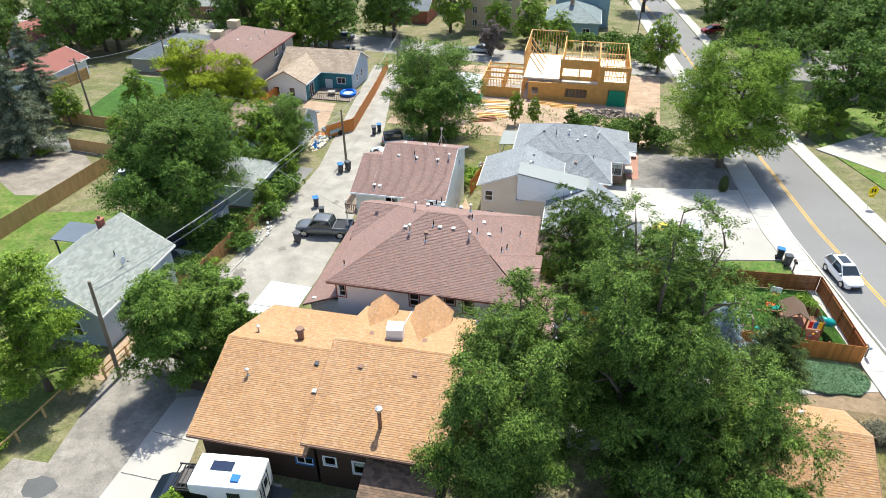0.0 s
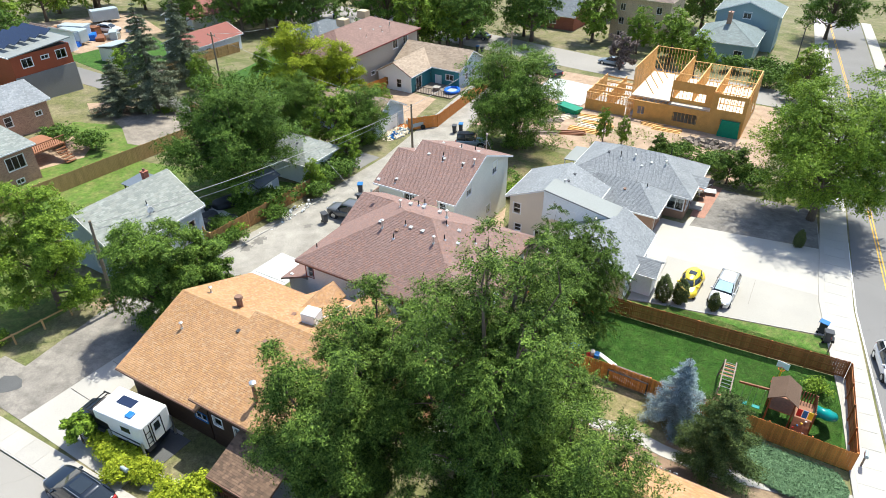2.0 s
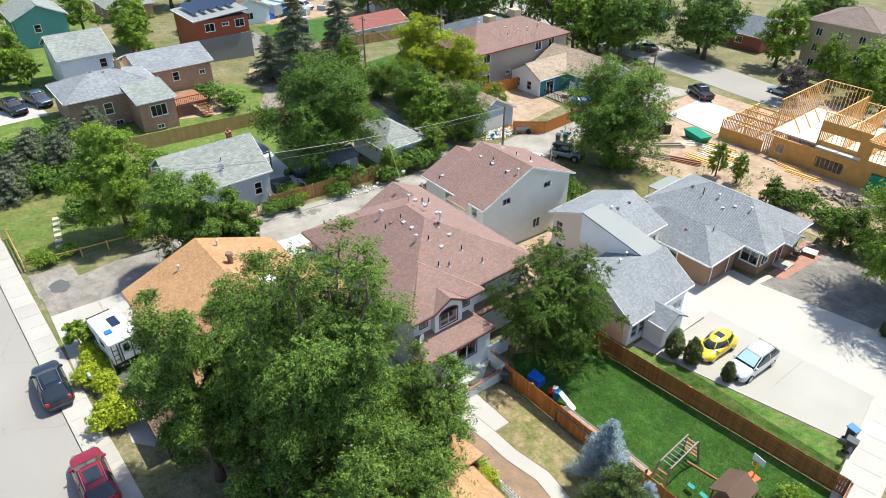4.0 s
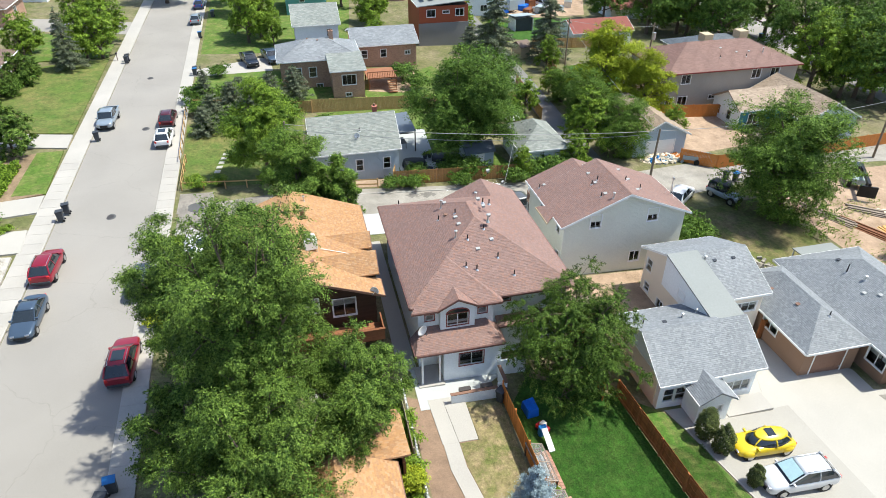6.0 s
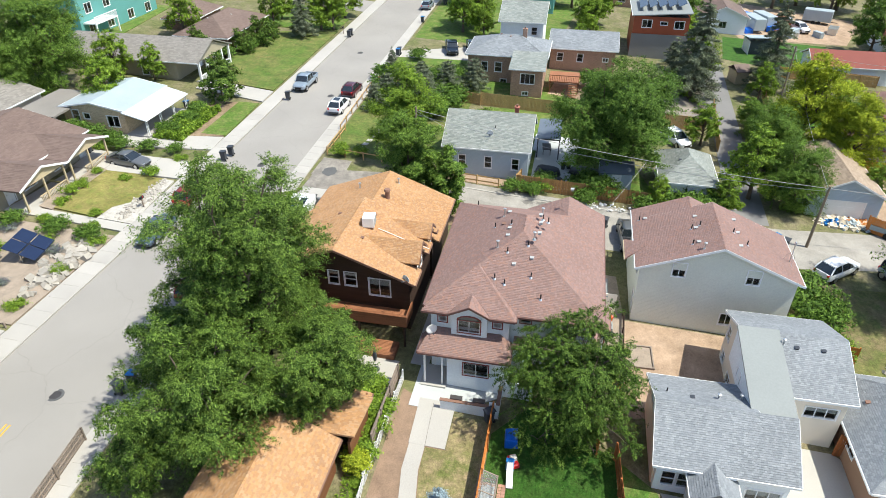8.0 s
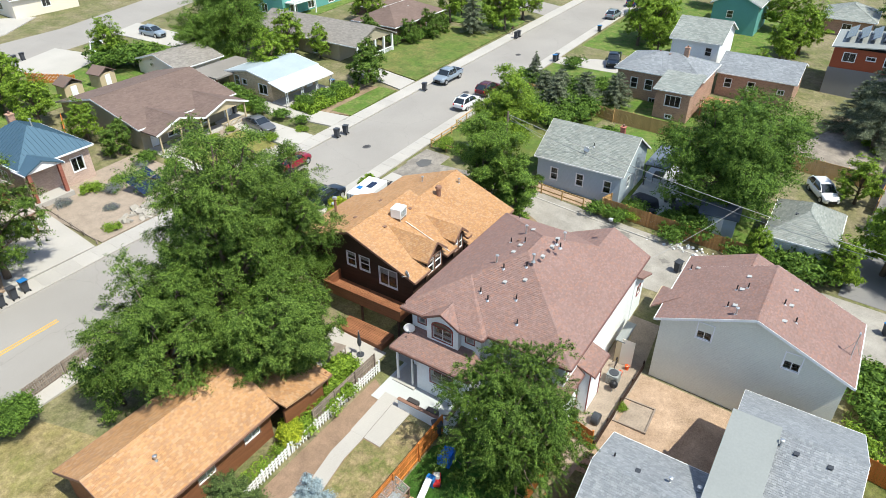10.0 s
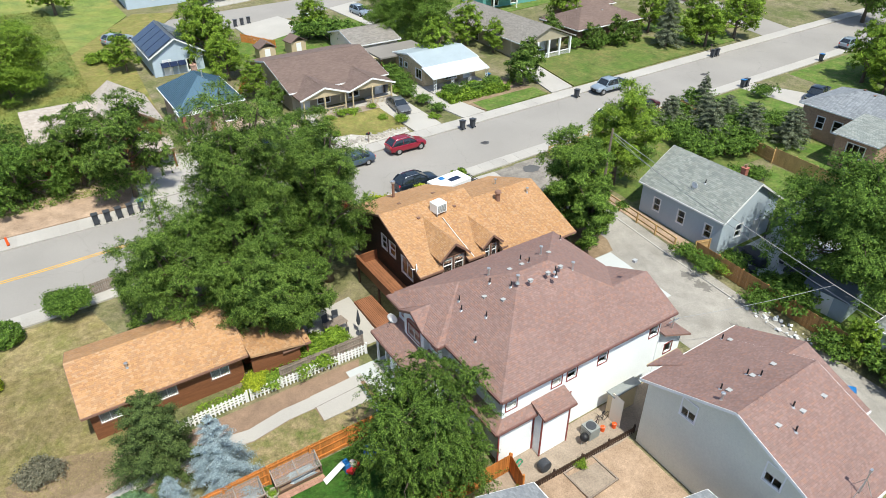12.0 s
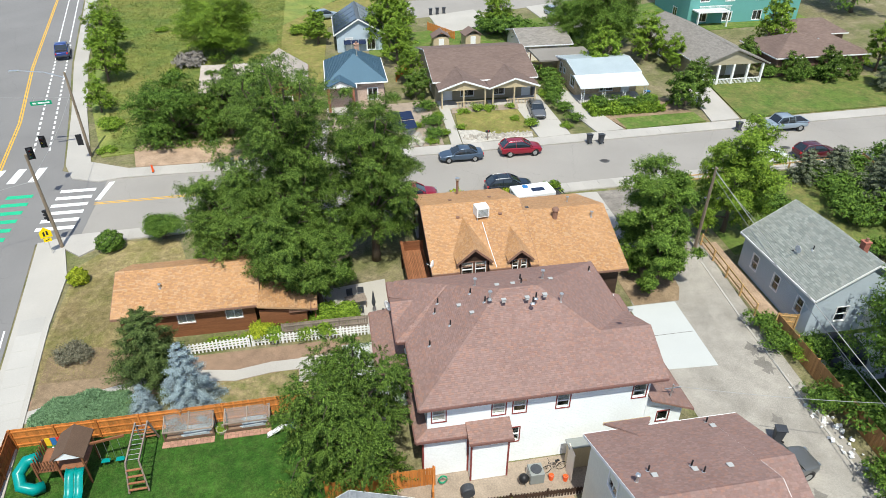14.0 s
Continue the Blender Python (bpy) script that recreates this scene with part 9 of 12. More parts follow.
SHAPES = {   # body stations (x, half width, bottom, top), cabin (rear base, rear top, front top, front base), roof height, wheel x, wheel radius
    "sedan": ([(-2.36, 0.70, 0.34, 0.86), (-2.28, 0.82, 0.28, 0.98), (-1.7, 0.89, 0.22, 1.02), (-0.6, 0.91, 0.2, 0.98), (0.8, 0.91, 0.2, 0.96), (1.5, 0.88, 0.22, 0.88), (2.1, 0.82, 0.25, 0.74), (2.36, 0.66, 0.32, 0.60)], (-1.75, -0.95, 0.15, 1.05), 1.44, (-1.4, 1.42), 0.33),
    "suv": ([(-2.3, 0.76, 0.36, 1.02), (-2.24, 0.87, 0.3, 1.1), (-1.5, 0.92, 0.26, 1.12), (-0.4, 0.93, 0.25, 1.1), (0.9, 0.93, 0.25, 1.08), (1.5, 0.9, 0.26, 1.02), (2.05, 0.84, 0.28, 0.92), (2.3, 0.7, 0.34, 0.74)], (-2.18, -1.62, 0.12, 1.14), 1.66, (-1.36, 1.4), 0.37),
    "hatch": ([(-2.02, 0.72, 0.34, 0.94), (-1.96, 0.84, 0.28, 1.04), (-1.2, 0.89, 0.24, 1.08), (-0.2, 0.9, 0.23, 1.06), (0.9, 0.9, 0.23, 1.02), (1.4, 0.87, 0.24, 0.96), (1.85, 0.8, 0.26, 0.84), (2.05, 0.64, 0.32, 0.66)], (-1.98, -1.5, 0.2, 0.98), 1.62, (-1.25, 1.28), 0.35),
    "beetle": ([(-2.02, 0.5, 0.36, 0.66), (-1.9, 0.72, 0.28, 0.84), (-1.4, 0.86, 0.23, 1.0), (-0.5, 0.87, 0.22, 1.02), (0.6, 0.87, 0.22, 1.0), (1.3, 0.85, 0.23, 0.92), (1.8, 0.72, 0.27, 0.76), (2.02, 0.48, 0.34, 0.58)], (-1.75, -0.9, 0.15, 1.1), 1.48, (-1.24, 1.26), 0.33),
    "pickup": ([(-2.75, 0.84, 0.5, 1.05), (-2.7, 0.94, 0.42, 1.1), (-1.4, 0.96, 0.38, 1.12), (-0.3, 0.97, 0.36, 1.14), (1.1, 0.97, 0.36, 1.14), (1.7, 0.95, 0.36, 1.12), (2.4, 0.9, 0.38, 1.04), (2.7, 0.78, 0.44, 0.86)], (-1.0, -0.75, 0.75, 1.35), 1.82, (-1.75, 1.75), 0.4),
    "jeep": ([(-1.9, 0.74, 0.5, 1.0), (-1.86, 0.78, 0.45, 1.06), (-0.9, 0.8, 0.42, 1.08), (0.0, 0.8, 0.42, 1.1), (0.8, 0.76, 0.42, 1.1), (1.3, 0.7, 0.45, 1.06), (1.8, 0.64, 0.48, 1.0), (1.88, 0.6, 0.52, 0.96)], (-1.75, -1.7, 0.35, 0.6), 1.8, (-1.2, 1.25), 0.42)}


def car(kind, label, x, y, turn, paint, rails=False, panorama=False, top=None):
    body, (rb, rt, ft, fb), rh_, wx, wr = SHAPES[kind]
    c = thing("car" if kind not in ("pickup", "jeep") else "pickup_truck" if kind == "pickup" else "open_jeep", label, "car" if kind != "pickup" else "truck", x, y, turn, group="parked vehicles")
    sub = part("body", Solid().loft([ring(*b) for b in body]), paint, c, smooth=True).modifiers.new("rounded", 'SUBSURF')
    sub.levels = sub.render_levels = 2
    def belt(px):
        for (a, w0, _, t0), (b, w1, _, t1) in zip(body, body[1:]):
            if a <= px <= b:
                f = (px - a) / (b - a)
                return w0 + (w1 - w0) * f, t0 + (t1 - t0) * f
        return body[-1][1], body[-1][3]
    (wr_, zr_), (wf_, zf_) = belt(rb), belt(fb)
    tw = min(wr_, wf_) * (0.74 if kind != "pickup" else 0.8)
    mid_x = (rt + ft) / 2
    def glass_ring(px, wt, zt):
        w0, z0 = belt(px)
        w0, z0 = w0 * 0.93, z0 - 0.04
        return [(px, -w0, z0), (px, -w0 * 0.6 - wt * 0.42, z0 + (zt - z0) * 0.5), (px, -wt, zt - 0.02), (px, -wt * 0.6, zt + 0.01), (px, wt * 0.6, zt + 0.01), (px, wt, zt - 0.02), (px, w0 * 0.6 + wt * 0.42, z0 + (zt - z0) * 0.5), (px, w0, z0)]
    def roof_ring(px, wt, zt):
        return [(px, -wt * 1.0, zt - 0.05), (px, -wt * 1.03, zt - 0.005), (px, -wt * 0.6, zt + 0.03), (px, wt * 0.6, zt + 0.03), (px, wt * 1.03, zt - 0.005), (px, wt * 1.0, zt - 0.05)]
    if kind == "beetle":      # domed roof over a ring of glass
        part("cabin", Solid().dome((-0.3, 0, 0.9), 1.55, 0.8, 0.60, 24, 8, 0.0), DARKGLASS, c, smooth=True)
        part("roof", Solid().dome((-0.35, 0, 0.92), 1.55, 0.81, 0.60, 24, 6, 0.74), paint, c, smooth=True)
        for sg in (-1, 1):
            for a0 in (0.62, 1.62, 2.5):
                part("pillar", Solid().tube([(-0.3 + 1.55 * math.cos(a0) * math.cos(f), sg * 0.81 * math.sin(a0) * math.cos(f), 0.9 + 0.61 * math.sin(f)) for f in (0.0, 0.3, 0.6, 0.9)], 0.05, 6), paint, c)
            for a in wx:
                part("fender", Solid().dome((a, sg * 0.68, 0.5), 0.52, 0.24, 0.34, 14, 5, -0.2), paint, c, smooth=True)
    else:
        shell = paint if top is None else top
        part("window_glass", Solid().loft([glass_ring(rb, wr_ * 0.84, zr_ + 0.0), glass_ring(rt, tw, rh_ - 0.05), glass_ring(mid_x, tw * 1.03, rh_ - 0.01), glass_ring(ft, tw, rh_ - 0.05), glass_ring(fb, wf_ * 0.8, zf_ + 0.0)]), DARKGLASS, c)
        part("roof", Solid().loft([roof_ring(rt - 0.02, tw * 0.94, rh_ - 0.08), roof_ring(rt + 0.25, tw, rh_ - 0.03), roof_ring(mid_x, tw * 1.02, rh_), roof_ring(ft - 0.1, tw, rh_ - 0.02), roof_ring(ft + 0.1, tw * 0.95, rh_ - 0.06)]), shell, c, smooth=True)
        wm, zm_ = belt(mid_x)
        thick = 0.065 if kind in ("suv", "hatch") else 0.05
        for sg in (-1, 1):
            part("pillar", Solid().tube([(fb - 0.02, sg * wf_ * 0.85, zf_), ((fb + ft) / 2, sg * (wf_ * 0.86 + tw) / 2, (zf_ + rh_) / 2), (ft, sg * tw, rh_ - 0.04)], 0.035, 6), shell, c)
            part("pillar", Solid().tube([(mid_x, sg * wm * 0.95, zm_ - 0.03), (mid_x, sg * (wm + tw) / 2 * 0.99, (zm_ + rh_) / 2), (mid_x, sg * tw * 1.02, rh_ - 0.04)], 0.03, 6), shell, c)
            part("pillar", Solid().tube([(rb + 0.04, sg * wr_ * 0.9, zr_ - 0.02), ((rb + rt) / 2, sg * (wr_ * 0.9 + tw) / 2, (zr_ + rh_) / 2), (rt, sg * tw, rh_ - 0.05)], thick, 6), shell, c)
    if kind == "beetle":
        part("sunroof", Solid().box(-0.5, -0.3, 1.45, 0.05, 0.3, 1.525), DARKGLASS, c, bevel=0.02)
    elif panorama:
        part("sunroof", Solid().box(rt + (ft - rt) * 0.25, -tw * 0.62, rh_ - 0.03, rt + (ft - rt) * 0.85, tw * 0.62, rh_ + 0.042), DARKGLASS, c, bevel=0.01)
    if rails:
        for sg in (-1, 1):
            part("roof_rail", Solid().tube([(rt + 0.1, sg * tw * 0.88, rh_ - 0.02), (rt + 0.25, sg * tw * 0.88, rh_ + 0.05), (ft - 0.25, sg * tw * 0.88, rh_ + 0.05), (ft - 0.1, sg * tw * 0.88, rh_ - 0.02)], 0.02, 6), ALU, c)
    hw = body[3][1]
    for a in wx:
        for sg in (-1, 1):
            t = part("tyre", Solid().tube([(a, sg * (hw - 0.24), wr), (a, sg * (hw - 0.21), wr), (a, sg * (hw - 0.05), wr), (a, sg * (hw - 0.025), wr)], [wr * 0.9, wr, wr, wr * 0.9], 18), RUBBER, c)
            part("rim", Solid().tube([(a, sg * (hw - 0.03), wr), (a, sg * (hw - 0.015), wr)], wr * 0.62, 14), ALU, t)
            part("wheel_arch", Solid().tube([(a, sg * (hw - 0.2), wr + 0.02), (a, sg * (hw - 0.045), wr + 0.02)], wr * 1.17, 18), BLACK, c)
    fx, rx = body[-1], body[0]
    for sg in (-1, 1):
        part("headlight", Solid().box(fx[0] - 0.28, sg * fx[1] * 0.72 - 0.14, fx[3] - 0.03, fx[0] - 0.02, sg * fx[1] * 0.72 + 0.14, fx[3] + 0.07), ALU, c, bevel=0.03)
        part("tail_light", Solid().box(rx[0] - 0.02, sg * rx[1] * 0.86 - 0.1, rx[3] - 0.2, rx[0] + 0.12, sg * rx[1] * 0.86 + 0.1, rx[3] + 0.02), RED_PLASTIC, c, bevel=0.02)
        part("mirror", Solid().box(fb - 0.3, sg * (wf_ - 0.22), zf_ - 0.04, fb - 0.16, sg * (wf_ + 0.08), zf_ + 0.1), paint, c, bevel=0.03)
    part("grille", Solid().box(fx[0] - 0.04, -0.42, fx[2] + 0.08, fx[0] + 0.02, 0.42, fx[3] - 0.06), BLACK, c)
    part("bumper", Solid().box(rx[0] - 0.05, -rx[1] * 0.9, rx[2] + 0.02, rx[0] + 0.1, rx[1] * 0.9, rx[2] + 0.22), DARKGREY, c, bevel=0.03)
    if kind == "pickup":
        z = body[2][3]
        part("bed", Solid().box(-2.6, -0.78, z - 0.06, -1.1, 0.78, z + 0.022), BLACK, c)
        part("bed_wall", Solid().box(-2.72, -0.92, z - 0.02, -2.62, 0.92, z + 0.08).box(-2.62, -0.92, z - 0.02, -1.05, -0.8, z + 0.08).box(-2.62, 0.8, z - 0.02, -1.05, 0.92, z + 0.08), paint, c)
    return c


def paint(name, col, metal=0.3, rough=0.3):
    return mat(name, col, rough, 0.05, 1, 10, 0.0, metal=metal, spec=0.5, coat=0.6)


P_PEARL = paint("pearl silver car paint", (0.62, 0.63, 0.64), 0.2)
P_BLUE, P_RED, P_MAROON, P_SILVER = paint("slate blue car paint", (0.065, 0.10, 0.15)), paint("red car paint", (0.30, 0.012, 0.03)), paint("maroon car paint", (0.10, 0.012, 0.018)), paint("silver blue car paint", (0.30, 0.36, 0.42))
P_WHITE, P_BLACK, P_YELLOW, P_GREY, P_NAVY = paint("white car paint", (0.8, 0.8, 0.8), 0.0), paint("black blue car paint", (0.012, 0.02, 0.035)), paint("yellow car paint", (0.78, 0.56, 0.02), 0.0), paint("grey car paint", (0.14, 0.145, 0.15)), paint("blue car paint", (0.02, 0.05, 0.22))
car("sedan", "slate blue sedan parked at the kerb", -11.0, 9.1, 0, P_BLUE)
car("suv", "bright red crossover parked at the kerb", -17.7, 8.8, 180, P_RED, True)
car("pickup", "silver blue pickup parked at the kerb", -49.6, 7.9, 0, P_SILVER)
car("suv", "white crossover parked at the kerb", -43.2, 15.0, 180, P_WHITE, False, True)
car("suv", "dark maroon wagon parked at the kerb", -49.0, 14.8, 180, P_MAROON, True)
car("suv", "black blue crossover parked at the kerb", -14.4, 16.4, 180, P_BLACK, True, True)
car("suv", "dark red crossover parked at the kerb", -4.9, 16.5, 180, P_RED, True, True)
car("sedan", "grey sedan on the concrete driveway", -22.4, -1.0, 84, P_GREY)
car("beetle", "yellow rounded coupe with a dark sunroof on the court", 10.05, 56.1, 267, P_YELLOW, False, True)
cr = car("suv", "silver white crossover with a foil sun shade on the concrete court", 12.75, 56.5, 267, P_PEARL, True)
part("sun_shade", Solid().prism([(1.02, -0.66, 1.16), (1.02, 0.66, 1.16), (0.26, 0.56, 1.615), (0.26, -0.56, 1.615)], (0.02, 0, 0.035)), SHADE_FOIL, cr, "pale blue foil sun shade")
car("pickup", "grey pickup parked beside the lane", -21.4, 50.6, 185, P_GREY)
car("suv", "white crossover parked by the pole", -20.9, 68.6, 130, P_WHITE)
car("jeep", "silver open jeep on the grass", -20.4, 73.6, 20, P_SILVER, top=BLACK)
car("suv", "silver wagon far down the street", -96.5, 14.6, 180, P_SILVER, True)
car("suv", "blue wagon far down the street", -108.0, 14.4, 180, P_NAVY)
car("pickup", "dark blue pickup in a driveway", -71.5, 24.2, 15, P_BLACK)
car("pickup", "grey pickup in a driveway", -73.0, 27.4, 15, P_BLUE)
car("suv", "dark blue crossover on the through road", 38.6, 2.0, 285, P_BLUE)
car("pickup", "bright blue pickup on the through road", 40.4, -32.0, 285, P_NAVY)
car("hatch", "white compact car with a dark roof on the through road", 24.9, 53.0, 282, P_WHITE, False, True)
car("suv", "silver car by the south street", 2.0, -44.0, 200, P_SILVER)
car("suv", "silver wagon on a pale terrace behind the duplex", -36.8, -39.6, 95, P_SILVER, True)
car("pickup", "white pickup by the south houses", -26.5, -38.5, 60, P_WHITE)
car("suv", "white truck on the grass behind the maple", -45.6, 57.0, 30, P_WHITE)
car("suv", "white van in a cluttered back lot", -106.5, 85.6, 20, P_WHITE)
car("pickup", "blue pickup in a cluttered back lot", -110.4, 80.0, 200, P_NAVY)
car("sedan", "blue car on the cross street", -17.5, 121.0, 175, P_SILVER)
car("sedan", "grey car on the cross street", -45.5, 124.0, 175, P_GREY)
car("suv", "maroon car on the far drive", 27.0, 148.0, 200, P_RED)
car("pickup", "dark pickup beside the new slab", -24.4, 108.6, 150, P_BLACK)

# ---- fences ----
def fence(p, q, height, material, label, step=0.15, gap=0.012, single=True, cap=False, both=False, board=None):
    """A board fence from p to q: posts, rails and upright boards, each a piece of its own where near."""
    (x0, y0), (x1, y1) = p, q
    ln, ang = math.hypot(x1 - x0, y1 - y0), math.degrees(math.atan2(y1 - y0, x1 - x0))
    f = thing("fence", label, "fence", x0, y0, ang)
    rise = gz(x1, y1) - gz(x0, y0)
    n = max(1, int(ln / step))
    me = Solid().box(gap / 2, -0.01, 0.04, step - gap / 2, 0.01, height).mesh("slat")
    me.materials.append(material)
    if single:
        for k in range(n):
            o = new("slat", me)
            o.parent = f
            o.matrix_basis = pose(k * ln / n, 0, rise * (k + 0.5) / n + (0.012 if k % 3 else -0.008))
    else:
        s = Solid()
        for k in range(n):
            a = k * ln / n
            z = rise * (k + 0.5) / n
            s.box(a + gap / 2, -0.01, z + 0.04, a + step - gap / 2, 0.01, z + height + (0.012 if k % 3 else -0.008))
        tagged(part("slats", s, material, f), kind="stuff")
    for z in (0.3, height * 0.55, height - 0.2):
        part("rail", Solid().beam((0, 0.035, z), (ln, 0.035, z + rise), 0.04, 0.09), board or material, f)
    m = max(1, round(ln / 2.4))
    for k in range(m + 1):
        a = ln * k / m
        z = rise * k / m
        part("fence_post", Solid().box(a - 0.05, 0.012, z - 0.1, a + 0.05, 0.11, z + height + 0.05), board or material, f)
    if cap:
        part("cap_rail", Solid().beam((0, 0.02, height + 0.03), (ln, 0.02, height + 0.03 + rise), 0.12, 0.035), board or material, f)
    return f


def rail_fence(p, q, height, material, label, rails=2):
    (x0, y0), (x1, y1) = p, q
    ln, ang = math.hypot(x1 - x0, y1 - y0), math.degrees(math.atan2(y1 - y0, x1 - x0))
    f = thing("rail_fence", label, "fence", x0, y0, ang)
    rise = gz(x1, y1) - gz(x0, y0)
    for k in range(rails):
        z = height * (k + 1) / rails - 0.08
        part("rail", Solid().beam((0, 0.06, z), (ln, 0.06, z + rise), 0.04, 0.13), material, f)
    m = max(1, round(ln / 2.3))
    for k in range(m + 1):
        part("fence_post", Solid().box(ln * k / m - 0.06, -0.06, rise * k / m - 0.1, ln * k / m + 0.06, 0.06, rise * k / m + height + 0.06), material, f)
    return f


cedar = "orange stained cedar board fence round the green lawn"
fence((2.8, 41.15), (13.0, 41.2), 1.6, CEDAR, cedar)
fence((13.0, 41.2), (22.7, 41.2), 1.6, CEDAR, cedar)
fence((22.8, 41.3), (22.2, 50.2), 1.6, CEDAR_DARK, cedar)
fence((22.0, 50.35), (12.0, 49.55), 1.6, CEDAR_DARK, cedar)
fence((11.9, 49.55), (4.2, 49.0), 1.6, CEDAR_DARK, cedar)
fence((4.3, 47.9), (-1.8, 47.9), 1.5, CEDAR, "orange stained cedar fence beside the white house")
fence((-1.8, 47.9), (-1.5, 49.4), 1.5, CEDAR, "short orange cedar return fence")
fence((0.9, 34.35), (7.0, 34.3), 1.5, GREY_WOOD, "weathered plank fence behind the white pickets", board=GREY_WOOD)
for a, b in (((13.8, 34.75), (9.4, 34.6)), ((9.2, 34.6), (0.8, 34.75))):      # white pickets
    fence(a, b, 0.95, WHITE, "white picket fence along the mulch bed", 0.25, 0.14)
fence((-1.6, 49.6), (-10.2, 49.9), 0.65, DARK_WOOD, "low dark picket edging along the gravel strip", 0.17, 0.07)
fence((-30.1, 39.6), (-28.75, 39.2), 1.6, FENCE_OLD, "short tan board fence beside the blue cottage", 0.16)
fence((-28.75, 39.3), (-28.6, 53.2), 1.6, FENCE_LANE, "brown board fence along the lane", 0.16)
fence((-50.3, 32.2), (-50.4, 61.0), 1.8, FENCE_OLD, "tan board fence behind the gardens", 0.18, 0.012, False)
fence((-50.3, 32.2), (-52.4, 17.6), 1.6, FENCE_OLD, "tan board fence beside the junipers", 0.18, 0.012, False)
fence((-43.2, 76.2), (-42.4, 88.0), 1.8, CEDAR, "bright cedar fence behind the garage", 0.16, 0.012, False)
fence((-29.8, 73.8), (-27.4, 77.2), 1.7, CEDAR, "bright cedar fence by the trailer", 0.16, 0.012, False)
fence((-27.4, 77.2), (-29.2, 93.0), 1.7, CEDAR, "bright cedar fence along the lane", 0.16, 0.012, False)
fence((-29.2, 93.0), (-31.0, 106.0), 1.7, CEDAR, "bright cedar fence along the lane", 0.16, 0.012, False)
fence((-76.0, 89.5), (-76.0, 72.0), 1.8, FENCE_OLD, "tan board fence round a back lawn", 0.2, 0.012, False)
fence((-66, 71.0), (-56, 69.8), 1.7, FENCE_OLD, "tan board fence beside the lane", 0.2, 0.012, False)
fence((-58.5, 63.0), (-44.5, 61.8), 1.6, FENCE_OLD, "weathered fence beside the lane", 0.2, 0.012, False)
fence((-9.2, 62.0), (-8.6, 66.5), 1.7, CEDAR, "cedar fence beside the sage house", 0.16, 0.012, False)
fence((0.6, 62.6), (0.6, 63.6), 1.9, CEDAR_DARK, "dark cedar gate between the wings", 0.15, 0.012, True)
fence((10.4, 17.3), (16.0, 17.9), 1.2, GREY_WOOD, "dark weathered fence beside the corner hedge", 0.16, 0.04, True)
fence((-14.2, -35.4), (-17.6, -30.0), 1.3, CEDAR, "bright cedar fence behind the garden sheds", 0.18, 0.05, False)
fence((-9.6, -20), (-6.6, -14), 1.2, CEDAR, "low cedar fence between lots", 0.18, 0.05, False)
rail_fence((-28.75, 28.2), (-28.3, 37.5), 1.1, FENCE_OLD, "new wooden rail fence beside the lane")
rail_fence((-30.6, 17.9), (-37.2, 17.8), 0.9, FENCE_OLD, "wooden rail fence beside the pavement", 2)
rail_fence((-30.6, 17.9), (-30.2, 26.4), 0.9, FENCE_OLD, "wooden rail fence beside the apron", 1)
rail_fence((-37.2, 17.2), (-52, 16.6), 0.8, FENCE_OLD, "wooden rail fence behind the parked cars", 1)
rail_fence((2.8, 5.4), (2.2, -5), 0.5, GREY_WOOD, "low timber edging by the concrete bay", 1)


# ---- bins, poles, signs ----
def bin_thing(lid, label):
    b = tagged(thing("wheelie_bin", label, "bin"), group="wheelie bins")
    rings = [[(-0.24 * w, -0.27 * w, z), (0.24 * w, -0.27 * w, z), (0.24 * w, 0.27 * w, z), (-0.24 * w, 0.27 * w, z)] for z, w in ((0.06, 0.85), (0.5, 0.95), (1.0, 1.08))]
    part("tub", Solid().loft(rings), DARKGREY, b, bevel=0.03)
    part("lid", Solid().prism([(-0.3, -0.32, 1.0), (0.3, -0.32, 1.0), (0.3, 0.36, 1.06), (-0.3, 0.36, 1.06)], (0, 0, 0.06)), lid, b, bevel=0.02)
    part("handle", Solid().tube([(-0.25, 0.38, 1.0), (0.25, 0.38, 1.0)], 0.02, 6), BLACK, b)
    for a in (-0.22, 0.22):
        part("wheel", Solid().tube([(a - 0.03, 0.26, 0.1), (a + 0.03, 0.26, 0.1)], 0.1, 10), RUBBER, b)
    return b


